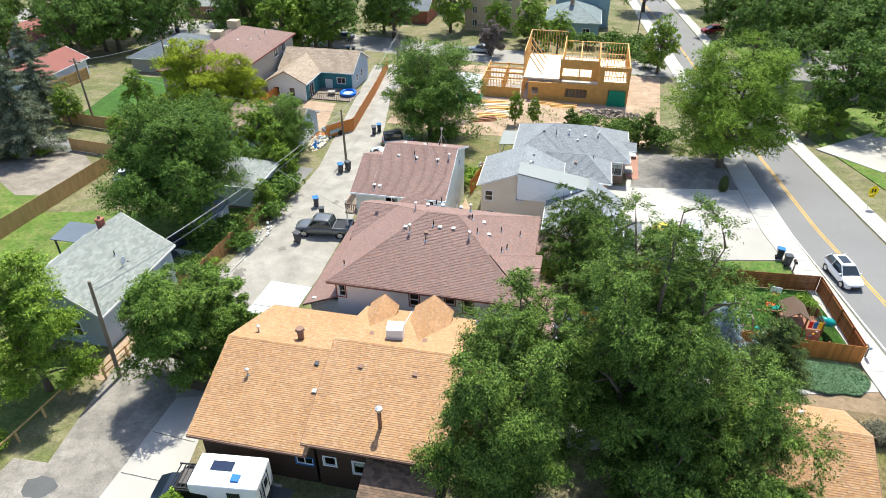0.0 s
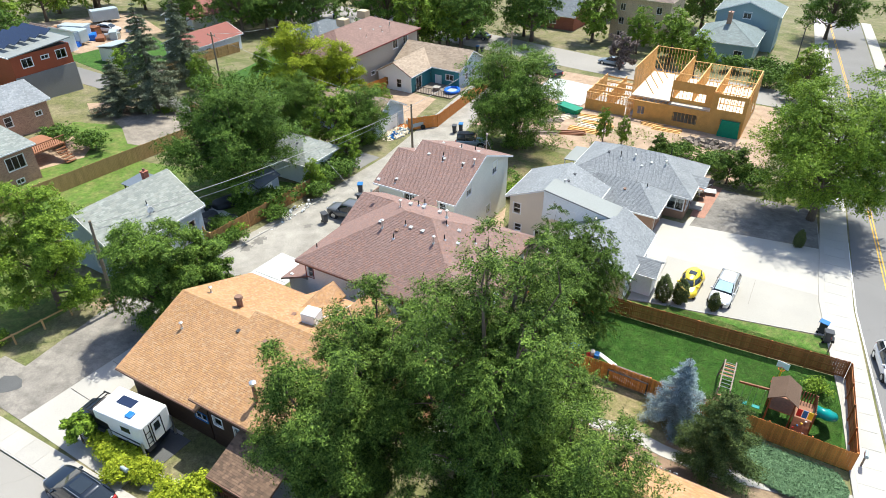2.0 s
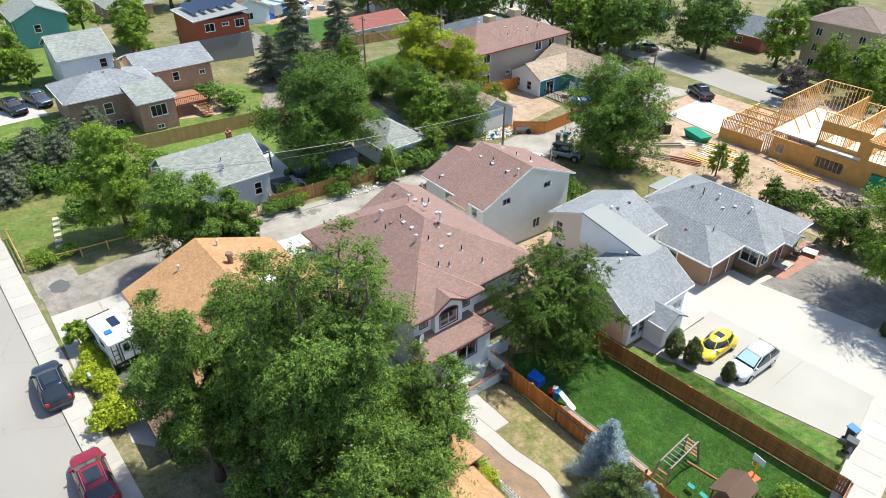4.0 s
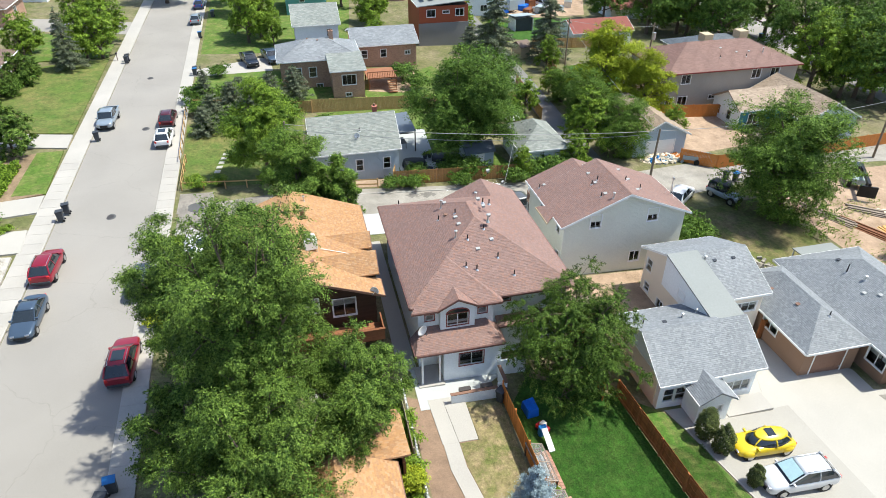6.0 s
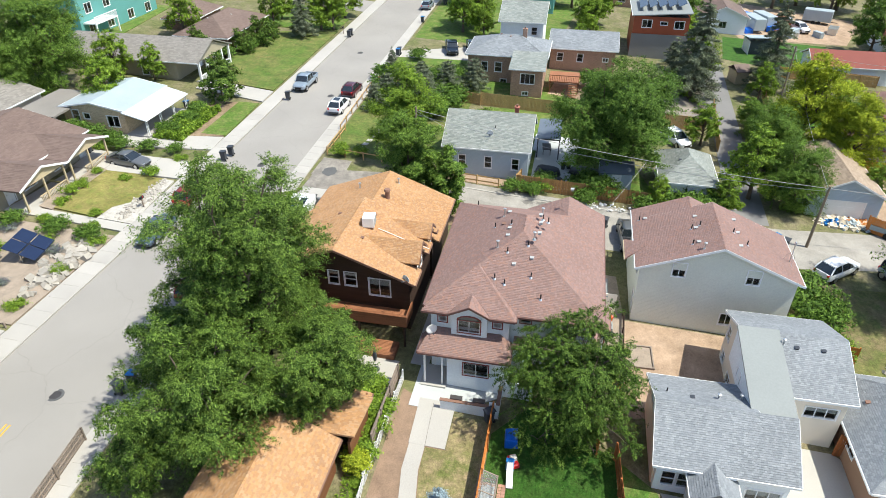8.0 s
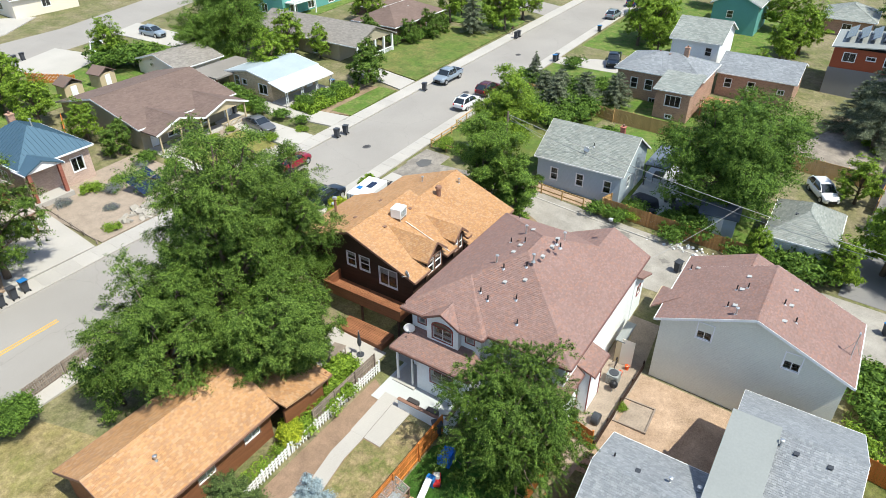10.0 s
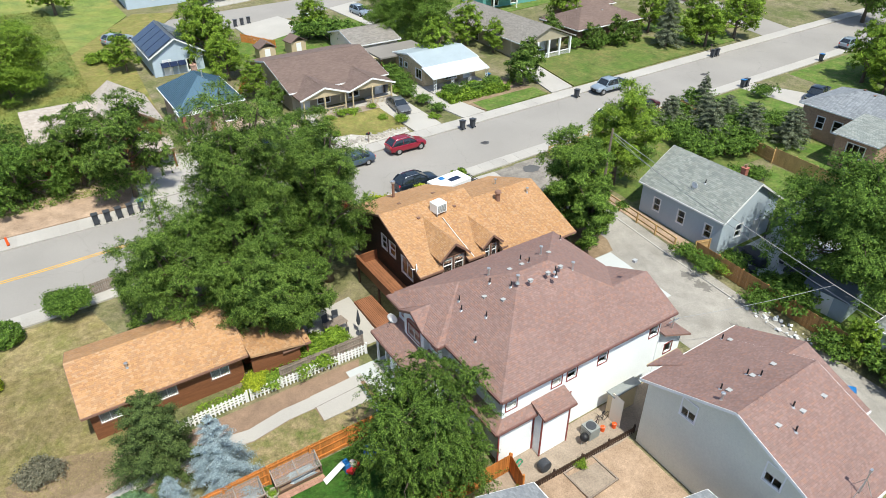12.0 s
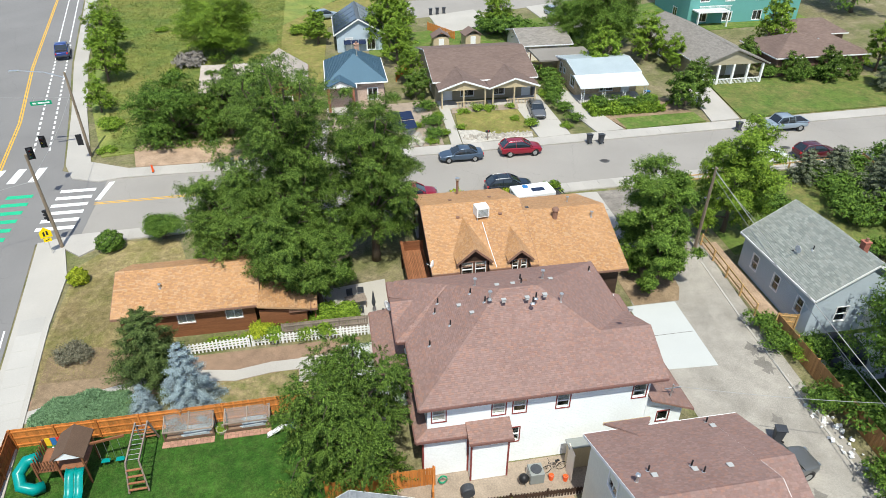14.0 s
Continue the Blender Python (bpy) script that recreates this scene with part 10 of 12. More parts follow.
bin_black = bin_thing(DARKGREY, "dark grey wheeled bin standing at the kerb")
bin_blue = bin_thing(BLUE_PLASTIC, "dark grey wheeled bin with a blue lid at the kerb")
spots = [(-25.9, 7.9, 0, 5), (-27.2, 8.1, 0, 8), (6.6, 17.2, 0, 170), (5.6, 17.5, 1, 190), (20.3, 55.3, 1, 80), (20.7, 54.2, 0, 100), (-44.2, 7.6, 0, 10), (-73, 6.4, 0, 5), (-74, 6.4, 0, 0), (-66.4, 16.6, 1, 0), (-67.2, 16.6, 0, 5), (-86, 16.0, 1, 0), (13.9, 7.4, 0, 2), (12.9, 7.4, 0, 4), (11.9, 7.3, 0, 6), (10.9, 7.2, 0, 3), (9.9, 7.0, 1, 0),
         (-24.6, 64.2, 1, 40), (-24.0, 65.0, 0, 60), (-24.2, 55.6, 1, 30), (-23.2, 48.4, 0, 70), (-24.4, 76.4, 0, 20), (-24.0, 77.4, 1, 20), (-22.8, 53.6, 0, 200), (3.1, 41.0, 0, 40), (-16.0, -43.6, 0, 0), (-17.2, -43.8, 0, 0), (-18.4, -44.0, 0, 0), (-23.6, -6.6, 0, 0), (-37.6, -3.0, 1, 0), (-40.0, 114.5, 0, 0), (-41.0, 114.6, 1, 0), (-79, 120.5, 1, 0), (28.6, 107, 0, 0)]
bin_black.matrix_basis = pose(-100.5, 17.2, gz(-100.5, 17.2))
bin_blue.matrix_basis = pose(-101.6, 17.2, gz(-101.6, 17.2))
for x, y, k, a in spots:
    h = 0.13 if (5.0 < y < 8.4 or 15.5 < y < 18) and x < 20 else 0.06
    copy_thing((bin_black, bin_blue)[k], pose(x, y, gz(x, y) + h, 0, 0, a))


def pole(x, y, h, label, lean=(0, 0), arm=None, r=0.15):
    p = thing("utility_pole", label, "pole", x, y)
    part("shaft", Solid().tube([(0, 0, -0.3), (lean[0] * 0.5, lean[1] * 0.5, h * 0.5), (lean[0], lean[1], h)], [r, r * 0.85, r * 0.65], 10), POLE_WOOD, p)
    if arm:
        part("crossarm", Solid().beam((lean[0] - arm / 2, lean[1], h - 0.5), (lean[0] + arm / 2, lean[1], h - 0.5), 0.1, 0.12), POLE_WOOD, p)
        for k in (-1, 0, 1):
            part("insulator", Solid().tube([(lean[0] + k * arm * 0.42, lean[1], h - 0.44), (lean[0] + k * arm * 0.42, lean[1], h - 0.25)], [0.05, 0.03], 8), GALV, p)
    return p


def cable(pts, r=0.018, sag=0.5, name="overhead_cable", label="pale grey overhead cable between the poles"):
    c = tagged(new(name), label, "cable")
    for a, b in zip(pts, pts[1:]):
        a, b = Vector(a), Vector(b)
        part("span", Solid().tube([a + (b - a) * f + Vector((0, 0, -4 * sag * f * (1 - f))) for f in [i / 10 for i in range(11)]], r, 5), CABLE_GREY, c)


pa = (-25.0, 67.2)
ga = gz(*pa)
pole(*pa, 6.4, "brown wooden utility pole beside the lane", (-0.15, 0.2), None)
pole(-28.0, 28.6, 8.0, "brown wooden utility pole beside the drive", (0.1, 0.3), None)
pole(-27.4, 99.5, 8.5, "brown wooden utility pole by the building site", (0.2, -0.4), 1.8)
pt = pole(-57.8, 84.0, 9.0, "wooden utility pole with a grey transformer", (0.4, 0), 2.2)
part("transformer", Solid().tube([(0.75, 0, 6.6), (0.75, 0, 7.7)], 0.28, 12), GALV, pt)
pole(-62.5, 72.5, 8.5, "wooden utility pole at the narrow lane", (-0.2, 0.1), 1.6)
cable([(-25.1, 67.4, ga + 6.2), (-27.9, 28.9, gz(-28, 28.6) + 7.7)], 0.025, 0.7)
cable([(-25.1, 67.4, ga + 5.9), (-27.9, 28.9, gz(-28, 28.6) + 7.2)], 0.02, 1.0)
cable([(-25.1, 67.4, ga + 6.2), (-27.2, 99.1, gz(-27, 99) + 7.6)], 0.025, 0.7)
cable([(-25.1, 67.4, ga + 6.0), (-62.6, 72.6, gz(-62.5, 72.5) + 8.0)], 0.02, 0.8)
cable([(-27.9, 28.9, gz(-28, 28.6) + 7.6), (-31.2, 34.0, 3.2)], 0.016, 0.2)
cable([(-57.4, 84.0, gz(-58, 84) + 8.5), (-62.6, 72.6, gz(-62.5, 72.5) + 8.2)], 0.02, 0.4)
cable([(-16.2, 46.9, 3.0), (-26.2, 51.6, 4.6)], 0.016, 0.2)
# street lamp
lp = thing("street_lamp", "tall dark steel street lamp by the through road", "street lamp", 10.9, 132.0)
part("post", Solid().tube([(0, 0, 0), (0, 0, 8.2), (0.25, 0, 8.9), (1.0, 0, 9.2), (2.6, 0, 9.3)], [0.11, 0.08, 0.07, 0.06, 0.05], 8), STEEL_DARK, lp)
part("lamp_head", Solid().box(2.5, -0.15, 9.2, 3.3, 0.15, 9.35), STEEL_DARK, lp, bevel=0.04)
# signal poles at the crossing
pole(26.2, 19.5, 8.9, "wooden traffic signal pole at the street corner", (0.1, 0.1), None, 0.16)
sb = pole(28.2, 2.0, 9.2, "wooden signal pole with a lamp arm", (0.0, 0.0), None, 0.16)
part("lamp_arm", Solid().tube([(0, 0, 8.6), (2.0, -0.3, 9.2), (4.6, -0.6, 9.4)], 0.05, 6), GALV, sb)
part("lamp_head", Solid().box(4.4, -0.75, 9.3, 5.3, -0.45, 9.45), GALV, sb, bevel=0.04)


def signal(x, y, z, turn):
    s = thing("traffic_signal", "black three-light traffic signal head hung from a wire", "traffic light", x, y, turn, z)
    part("housing", Solid().box(-0.17, -0.12, 0, 0.17, 0.12, 1.0), BLACK, s, bevel=0.02)
    part("backplate", Solid().box(-0.3, 0.12, -0.1, 0.3, 0.14, 1.1), BLACK, s)
    for k, m in enumerate((GREEN_SIGN, YELLOW_PLASTIC, RED_PLASTIC)):
        part("lens", Solid().tube([(0, -0.12, 0.18 + k * 0.32), (0, -0.14, 0.18 + k * 0.32)], 0.11, 12), m, s)
        part("visor", Solid().tube([(0, -0.12, 0.24 + k * 0.32), (0, -0.32, 0.22 + k * 0.32)], [0.13, 0.11], 10, False), BLACK, s)


signal(29.6, 8.6, 4.6, 180)
signal(29.8, 11.2, 4.6, 200)
signal(26.7, 18.9, 2.2, 90)
signal(28.4, 3.0, 2.4, 0)
wa, wb = gz(26.2, 19.5), gz(28.2, 2.0)
cable([(26.3, 19.6, wa + 7.0), (28.3, 2.0, wb + 7.0)], 0.02, 0.5, label="span wire carrying the signal heads")
cable([(28.3, 2.0, wb + 6.6), (52, -6, wb + 6.6)], 0.02, 0.6, label="span wire over the through road")
cable([(26.3, 19.6, wa + 6.6), (52, 30, wa + 6.6)], 0.02, 0.6, label="span wire over the through road")
sg = thing("street_sign", "green street name sign hung from the span wire", "sign", 31.9, 0.6, 8, wb + 5.5)
part("panel", Solid().box(-1.0, -0.02, 0, 1.0, 0.02, 0.42), GREEN_SIGN, sg)
part("lettering", Solid().box(-0.8, 0.022, 0.13, 0.3, 0.026, 0.29).box(0.45, 0.022, 0.13, 0.8, 0.026, 0.29), PAINT_WHITE, sg)
part("hanger", Solid().tube([(-0.6, 0, 0.42), (-0.6, 0, 0.9)], 0.015, 5).tube([(0.6, 0, 0.42), (0.6, 0, 0.9)], 0.015, 5), GALV, sg)


def crossing_sign(x, y, turn):
    s = thing("crossing_sign", "yellow five-sided pedestrian crossing sign on a post", "sign", x, y, turn)
    part("post", Solid().tube([(0, 0, 0), (0, 0, 2.7)], 0.03, 8), GALV, s)
    part("panel", Solid().prism([(-0.45, 0.035, 1.75), (0.45, 0.035, 1.75), (0.45, 0.035, 2.3), (0, 0.035, 2.75), (-0.45, 0.035, 2.3)], (0, 0.015, 0)), YELLOW_SIGN, s)
    part("symbol", Solid().box(-0.2, 0.051, 1.95, -0.05, 0.056, 2.35).box(0.05, 0.051, 1.9, 0.2, 0.056, 2.3), BLACK, s)
    part("plaque", Solid().box(-0.3, 0.035, 1.35, 0.3, 0.05, 1.68), YELLOW_SIGN, s)
    part("arrow", Solid().beam((-0.15, 0.056, 1.6), (0.15, 0.056, 1.45), 0.01, 0.06), BLACK, s)


crossing_sign(26.7, 20.4, 20)
crossing_sign(31.6, 68.0, 185)
cs = thing("marker_post", "small orange marker post on a stand", "marker", 20.9, 7.0, 10)
part("panel", Solid().prism([(-0.11, 0, 0.15), (0.11, 0, 0.15), (0.09, 0, 0.95), (-0.09, 0, 0.95)], (0, 0.06, 0)), ORANGE_PLASTIC, cs)
part("stand", Solid().tube([(0, 0.03, 0), (0, 0.03, 0.06), (0, 0.03, 0.16)], [0.24, 0.22, 0.1], 12), RUBBER, cs)
for x, y in ((-26.2, 11.9), (-47.3, 12.2), (7.6, 13.1), (-66, 10.4)):
    m = thing("manhole_cover", "round dark iron manhole cover in the street", "manhole", x, y)
    part("lid", Solid().tube([(0, 0, 0.0), (0, 0, 0.032)], 0.38, 20), STEEL_DARK, m)
    part("collar", Solid().tube([(0, 0, 0.0), (0, 0, 0.026)], 0.55, 20), ASPHALT_DARK, m)


def mailbox(x, y, turn, material=BLACK, h=1.1, label="black mailbox on a wooden post"):
    m = thing("mailbox", label, "mailbox", x, y, turn)
    post(m, 0, 0, 0, h, 0.1, GREY_WOOD)
    part("box", Solid().loft([[(px, 0.1 * math.cos(a) * 1.1, h + 0.12 + 0.12 * math.sin(a)) for a in [k * math.pi / 6 for k in range(7)]] + [(px, -0.11, h), (px, 0.11, h)] for px in (-0.25, 0.25)]), material, m)
    part("flag", Solid().box(-0.05, 0.125, h + 0.1, 0.0, 0.135, h + 0.32), RED_PLASTIC, m)


mailbox(20.9, 53.0, 90)
mailbox(23.3, 42.0, 90, METAL_WHITE, 1.0, "white mailbox on a leaning post")
mailbox(-13.2, 18.5, 0, METAL_WHITE, 1.0, "pale grey mailbox on a post")
mailbox(-14.8, 5.4, 0)
mailbox(-74.5, 4.9, 0)
# ---- camper in the drive ----
cm = thing("camper_truck", "dark pickup carrying a white slide-in camper on jacks", "camper", -16.05, 20.9, 186)
part("camper_body", Solid().prism([(-2.6, -1.05, 0.95), (0.2, -1.05, 0.95), (0.3, -1.05, 1.85), (1.2, -1.05, 2.0), (1.2, -1.05, 2.75), (-2.6, -1.05, 2.75)], (0, 2.1, 0)), WHITE, cm, bevel=0.1)
part("truck_body", Solid().loft([ring(*b) for b in [(-2.4, 0.9, 0.45, 0.95), (-0.5, 0.95, 0.4, 1.0), (1.0, 0.97, 0.4, 1.14), (2.2, 0.97, 0.4, 1.14), (3.2, 0.93, 0.4, 1.08), (3.8, 0.8, 0.45, 0.9)]]), P_BLACK, cm, bevel=0.03)
part("truck_cab", Solid().prism([(0.4, -0.85, 1.1), (2.75, -0.85, 1.1), (2.1, -0.85, 1.82), (0.4, -0.85, 1.84)], (0, 1.7, 0)), BLACK, cm, bevel=0.05)
part("rack_rail", Solid().box(1.25, -0.8, 1.94, 2.5, -0.74, 2.02), BLACK, cm)
rk = part("rack_rail", Solid().box(1.25, 0.74, 1.94, 2.5, 0.8, 2.02), BLACK, cm)
for k in range(5):
    part("rack_bar", Solid().box(1.3 + k * 0.27, -0.75, 1.95, 1.36 + k * 0.27, 0.75, 1.99), BLACK, rk)
part("rack_load", Solid().box(1.4, -0.5, 1.84, 2.1, 0.5, 1.98), STEEL_DARK, rk, bevel=0.05)
part("solar_panel", Solid().box(-0.9, -0.55, 2.76, 0.3, 0.05, 2.79), SOLAR, cm)
part("roof_hatch", Solid().box(-1.5, 0.25, 2.75, -1.05, 0.7, 2.86), BLUE_PLASTIC, cm, bevel=0.02)
part("rear_door", Solid().box(-2.64, -0.35, 1.05, -2.6, 0.35, 2.55), WHITE, cm, bevel=0.02)
part("door_frame", Solid().box(-2.65, -0.4, 1.0, -2.63, -0.34, 2.6).box(-2.65, 0.34, 1.0, -2.63, 0.4, 2.6).box(-2.65, -0.4, 2.54, -2.63, 0.4, 2.6), BLACK, cm)
part("door_window", Solid().box(-2.66, -0.2, 1.8, -2.64, 0.2, 2.35), DARKGLASS, cm)
for sg_ in (-1, 1):
    part("side_window", Solid().box(-1.6, sg_ * 1.055 - 0.01, 1.9, -0.9, sg_ * 1.055 + 0.01, 2.3), DARKGLASS, cm)
    part("stripe", Solid().prism([(-2.4, sg_ * 1.06, 1.2), (0.2, sg_ * 1.06, 1.42), (0.2, sg_ * 1.06, 1.5), (-2.4, sg_ * 1.06, 1.36)], (0, 0.008 * sg_, 0)), DARKGREY, cm)
    for a in (-2.4, 0.15):
        part("jack", Solid().box(a - 0.05, sg_ * 1.15 - 0.05, 0.02, a + 0.05, sg_ * 1.15 + 0.05, 1.6), GALV, cm)
    for a in (-1.0, 2.75):
        part("tyre", Solid().tube([(a, sg_ * 0.8, 0.4), (a, sg_ * 1.0, 0.4)], 0.4, 18), RUBBER, cm)
part("ladder", Solid().box(-2.75, 0.55, 1.0, -2.72, 0.6, 2.7).box(-2.75, 0.9, 1.0, -2.72, 0.95, 2.7).box(-2.75, 0.6, 1.4, -2.72, 0.9, 1.44).box(-2.75, 0.6, 1.8, -2.72, 0.9, 1.84).box(-2.75, 0.6, 2.2, -2.72, 0.9, 2.24), BLACK, cm)
# dark rectangle a little larger than the camper's outline
sheet("asphalt_patch", [(-19.2, 19.8), (-12.6, 19.6), (-12.6, 22.4), (-19.2, 22.4)], 0.036, ASPHALT_DARK, "dark rectangle on the driveway under the camper")
sheet("path", strip([(-12.4, 19.0), (-9.6, 19.8), (-7.0, 19.6), (-6.2, 20.4)], 1.2), 0.04, CONCRETE, "concrete walk to the entry")

# ---- building site ----
site = thing("house_under_construction", "timber-framed house with strand board sheathing and open stud walls", "construction", -3, 100, 0, 0)
site.matrix_basis = Matrix.Identity(4)
G0 = -3.75


def osb(ax, c, a0, a1, z0, z1, holes=()):
    s = Solid()
    wall_solid(s, ax, c, a0, a1, z0, z1, 0.03, list(holes))
    part("sheathing", s, OSB, site)


def studs(ax, c, a0, a1, z0, z1, step=0.45, material=None):
    """A framed wall: plates and single studs."""
    m = material or RAW_WOOD
    for z in (z0, z1 - 0.08):
        s = Solid()
        slab(s, ax, c, a0, a1, z, z + 0.08, 0.12)
        part("plate", s, m, site)
    n = max(1, round((a1 - a0) / step))
    for k in range(n + 1):
        s = Solid()
        a = a0 + (a1 - a0 - 0.05) * k / n
        slab(s, ax, c, a, a + 0.05, z0 + 0.08, z1 - 0.08, 0.12)
        part("stud", s, m, site)


part("subfloor", Solid().box(-13.4, 95.6, G0 - 0.5, 8.0, 109.0, G0 + 0.05), CONCRETE, site)
part("upper_floor", Solid().box(-7.3, 97.0, G0 + 2.75, -1.6, 108.8, G0 + 2.95).box(-1.6, 96.0, G0 + 2.75, 8.0, 108.0, G0 + 2.95), PLY, site)
osb("y", 95.6, -13.4, -7.6, G0, G0 + 1.7)
osb("y", 95.6, -6.4, -3.0, G0, G0 + 2.75, [(-5.9, -4.9, G0 + 0.9, G0 + 2.0)])
osb("y", 95.6, -3.0, 3.6, G0, G0 + 2.9, [(-1.0, 2.2, G0 + 0.8, G0 + 2.1)])
osb("y", 95.5, 3.6, 8.0, G0, G0 + 5.6, [(5.2, 7.7, G0 + 0.0, G0 + 2.3), (4.4, 7.6, G0 + 3.5, G0 + 5.1)])
osb("y", 97.0, -2.0, 3.6, G0 + 2.9, G0 + 5.9, [(-1.8, 2.6, G0 + 3.5, G0 + 4.6)])
studs("y", 97.1, -2.0, 3.6, G0 + 2.95, G0 + 6.9, 0.5)
studs("y", 95.75, -7.4, 3.6, G0, G0 + 2.75, 0.5)
studs("y", 99.5, -13.4, -7.4, G0, G0 + 2.7, 0.5)
studs("x", -10.4, 95.8, 105.0, G0, G0 + 2.7, 0.5)
studs("y", 101.0, -7.2, 3.6, G0, G0 + 2.7, 0.6)
studs("x", 0.8, 97.2, 108.0, G0 + 2.95, G0 + 5.6, 0.6)
studs("y", 99.4, 3.7, 7.8, G0 + 2.95, G0 + 5.6, 0.5)
osb("x", 8.0, 95.6, 108.0, G0, G0 + 5.4, [(98, 100.5, G0 + 3.6, G0 + 5.0), (103, 105, G0 + 0.8, G0 + 2.2)])
studs("y", 95.75, -13.4, -7.6, G0, G0 + 2.7)
studs("y", 102.0, -13.4, -7.4, G0, G0 + 2.7)
studs("x", -13.4, 95.8, 105.0, G0, G0 + 2.7)
studs("x", -7.4, 95.8, 105.0, G0, G0 + 2.7, 0.6)
studs("y", 108.8, -7.4, -1.6, G0 + 2.95, G0 + 6.8)
studs("x", -7.4, 97.2, 108.8, G0 + 2.95, G0 + 6.8, 0.6)
studs("x", -1.8, 97.2, 108.6, G0 + 2.95, G0 + 6.2, 0.6)
studs("y", 108.0, -1.6, 8.0, G0 + 2.95, G0 + 5.6)
studs("x", 7.8, 96.0, 108.0, G0 + 2.95, G0 + 5.6)
studs("y", 96.1, 3.7, 8.0, G0 + 2.95, G0 + 5.6)
studs("x", 3.6, 96.1, 107.9, G0 + 2.95, G0 + 5.6, 0.6)
studs("y", 102.0, 3.6, 8.0, G0 + 2.95, G0 + 5.6)
studs("y", 104.0, -1.6, 8.0, G0, G0 + 2.75)
for k in range(4):
    part("brace", Solid().beam((-7.3, 98.2 + k * 2.6, G0 + 6.6), (-4.6, 98.4 + k * 2.6, G0 + 3.0), 0.05, 0.12), RAW_WOOD, site)
for k in range(12):
    part("joist", Solid().box(-13.3, 96.4 + k * 0.75, G0 + 2.7, -7.5, 96.45 + k * 0.75, G0 + 2.92) if k % 3 == 0 else Solid().box(-7.2 + k * 0.45, 97.1, G0 + 2.5, -7.15 + k * 0.45, 108.6, G0 + 2.75), RAW_WOOD, site)
tp = thing("debris_netting", "green netting hung over a doorway of the new house", "tarpaulin", 6.4, 95.2)
part("net", Solid().prism([(-1.3, 0, 0), (1.4, 0, -0.1), (1.2, 0, 2.3), (-1.0, 0, 2.3)], (0, -0.08, 0)), TARP_GREEN, tp)
rng = np.random.default_rng(77)
for k, (x, y, ln, a, m) in enumerate([(-11.5, 92.4, 5, 8, RAW_WOOD), (-10.6, 91.2, 5, 6, PLY), (-9.6, 90.2, 4.6, 10, RAW_WOOD), (-9.4, 88.6, 5, -2, PLY), (-10.4, 87.0, 4.4, 4, RAW_WOOD), (-12.4, 84.6, 6, 24, RED_WOOD), (-15.4, 82.6, 6, 28, GREY_WOOD), (-1.0, 93.4, 4, 4, RAW_WOOD), (-3.2, 94.2, 3, -5, RAW_WOOD), (-14.5, 90.2, 4.0, 60, PLY), (-15.6, 87.6, 4.0, 50, GREY_WOOD)]):
    st_ = thing("lumber_stack", "stack of sawn lumber on bare earth", "lumber", x, y, a)
    for j in range(7):
        part("plank", Solid().box(-ln / 2 + rng.random() * 0.4, -0.75 + 0.2 * j, 0.0, ln / 2 - rng.random() * 0.4, -0.58 + 0.2 * j, 0.08 + 0.1 * (j % 3)), m, st_)
tr = thing("tractor", "white telehandler with big tyres and a long boom", "tractor", -21.6, 91.5, -35)
part("chassis", Solid().box(-1.8, -0.7, 0.6, 1.8, 0.7, 1.3), METAL_WHITE, tr, bevel=0.1)
part("cab", Solid().box(-0.8, -0.65, 1.3, 0.4, 0.1, 2.3), DARKGLASS, tr, bevel=0.06)
part("boom", Solid().beam((-1.6, 0.4, 1.7), (4.6, 0.4, 2.0), 0.3, 0.35), BLACK, tr)
part("fork", Solid().box(4.5, -0.5, 0.6, 4.7, 1.3, 1.9), BLACK, tr)
for a in (-1.2, 1.2):
    for b in (-0.85, 0.85):
        w_ = part("tyre", Solid().tube([(a, b - 0.2, 0.6), (a, b + 0.2, 0.6)], 0.6, 18), RUBBER, tr)
        part("rim", Solid().tube([(a, b - 0.21, 0.6), (a, b + 0.21, 0.6)], 0.34, 14), CREAM, w_)
gd = thing("debris_bin", "green steel debris bin beside the lumber", "skip", -14.6, 92.4, -20)
part("hull", Solid().loft([[(-1.3, -0.7, 0.05), (1.3, -0.7, 0.05), (1.3, 0.7, 0.05), (-1.3, 0.7, 0.05)], [(-1.8, -0.9, 1.1), (1.8, -0.9, 1.1), (1.8, 0.9, 1.1), (-1.8, 0.9, 1.1)]]), TARP_GREEN, gd, bevel=0.03)


def rubble(name, label, x, y, rx, ry, n, smin, smax, material, seed, heap=0.3, cat="rubble"):
    r = np.random.default_rng(seed)
    s = Solid()
    for k in range(n):
        a, d = r.random() * 6.283, r.random() ** 0.6
        px, py = d * rx * math.cos(a), d * ry * math.sin(a)
        z = heap * (1 - d) * r.random()
        w = smin + (smax - smin) * r.random()
        m = Matrix.Translation((px, py, z + w * 0.25)) @ Euler((r.random() * 0.7, r.random() * 0.7, r.random() * 6)).to_matrix().to_4x4()
        s.box(-w / 2, -w * 0.4, -w * 0.3, w / 2, w * 0.4, w * 0.3, m)
    t = thing(name, label, cat, x, y, kind="stuff")
    part("pieces", s, material, t)


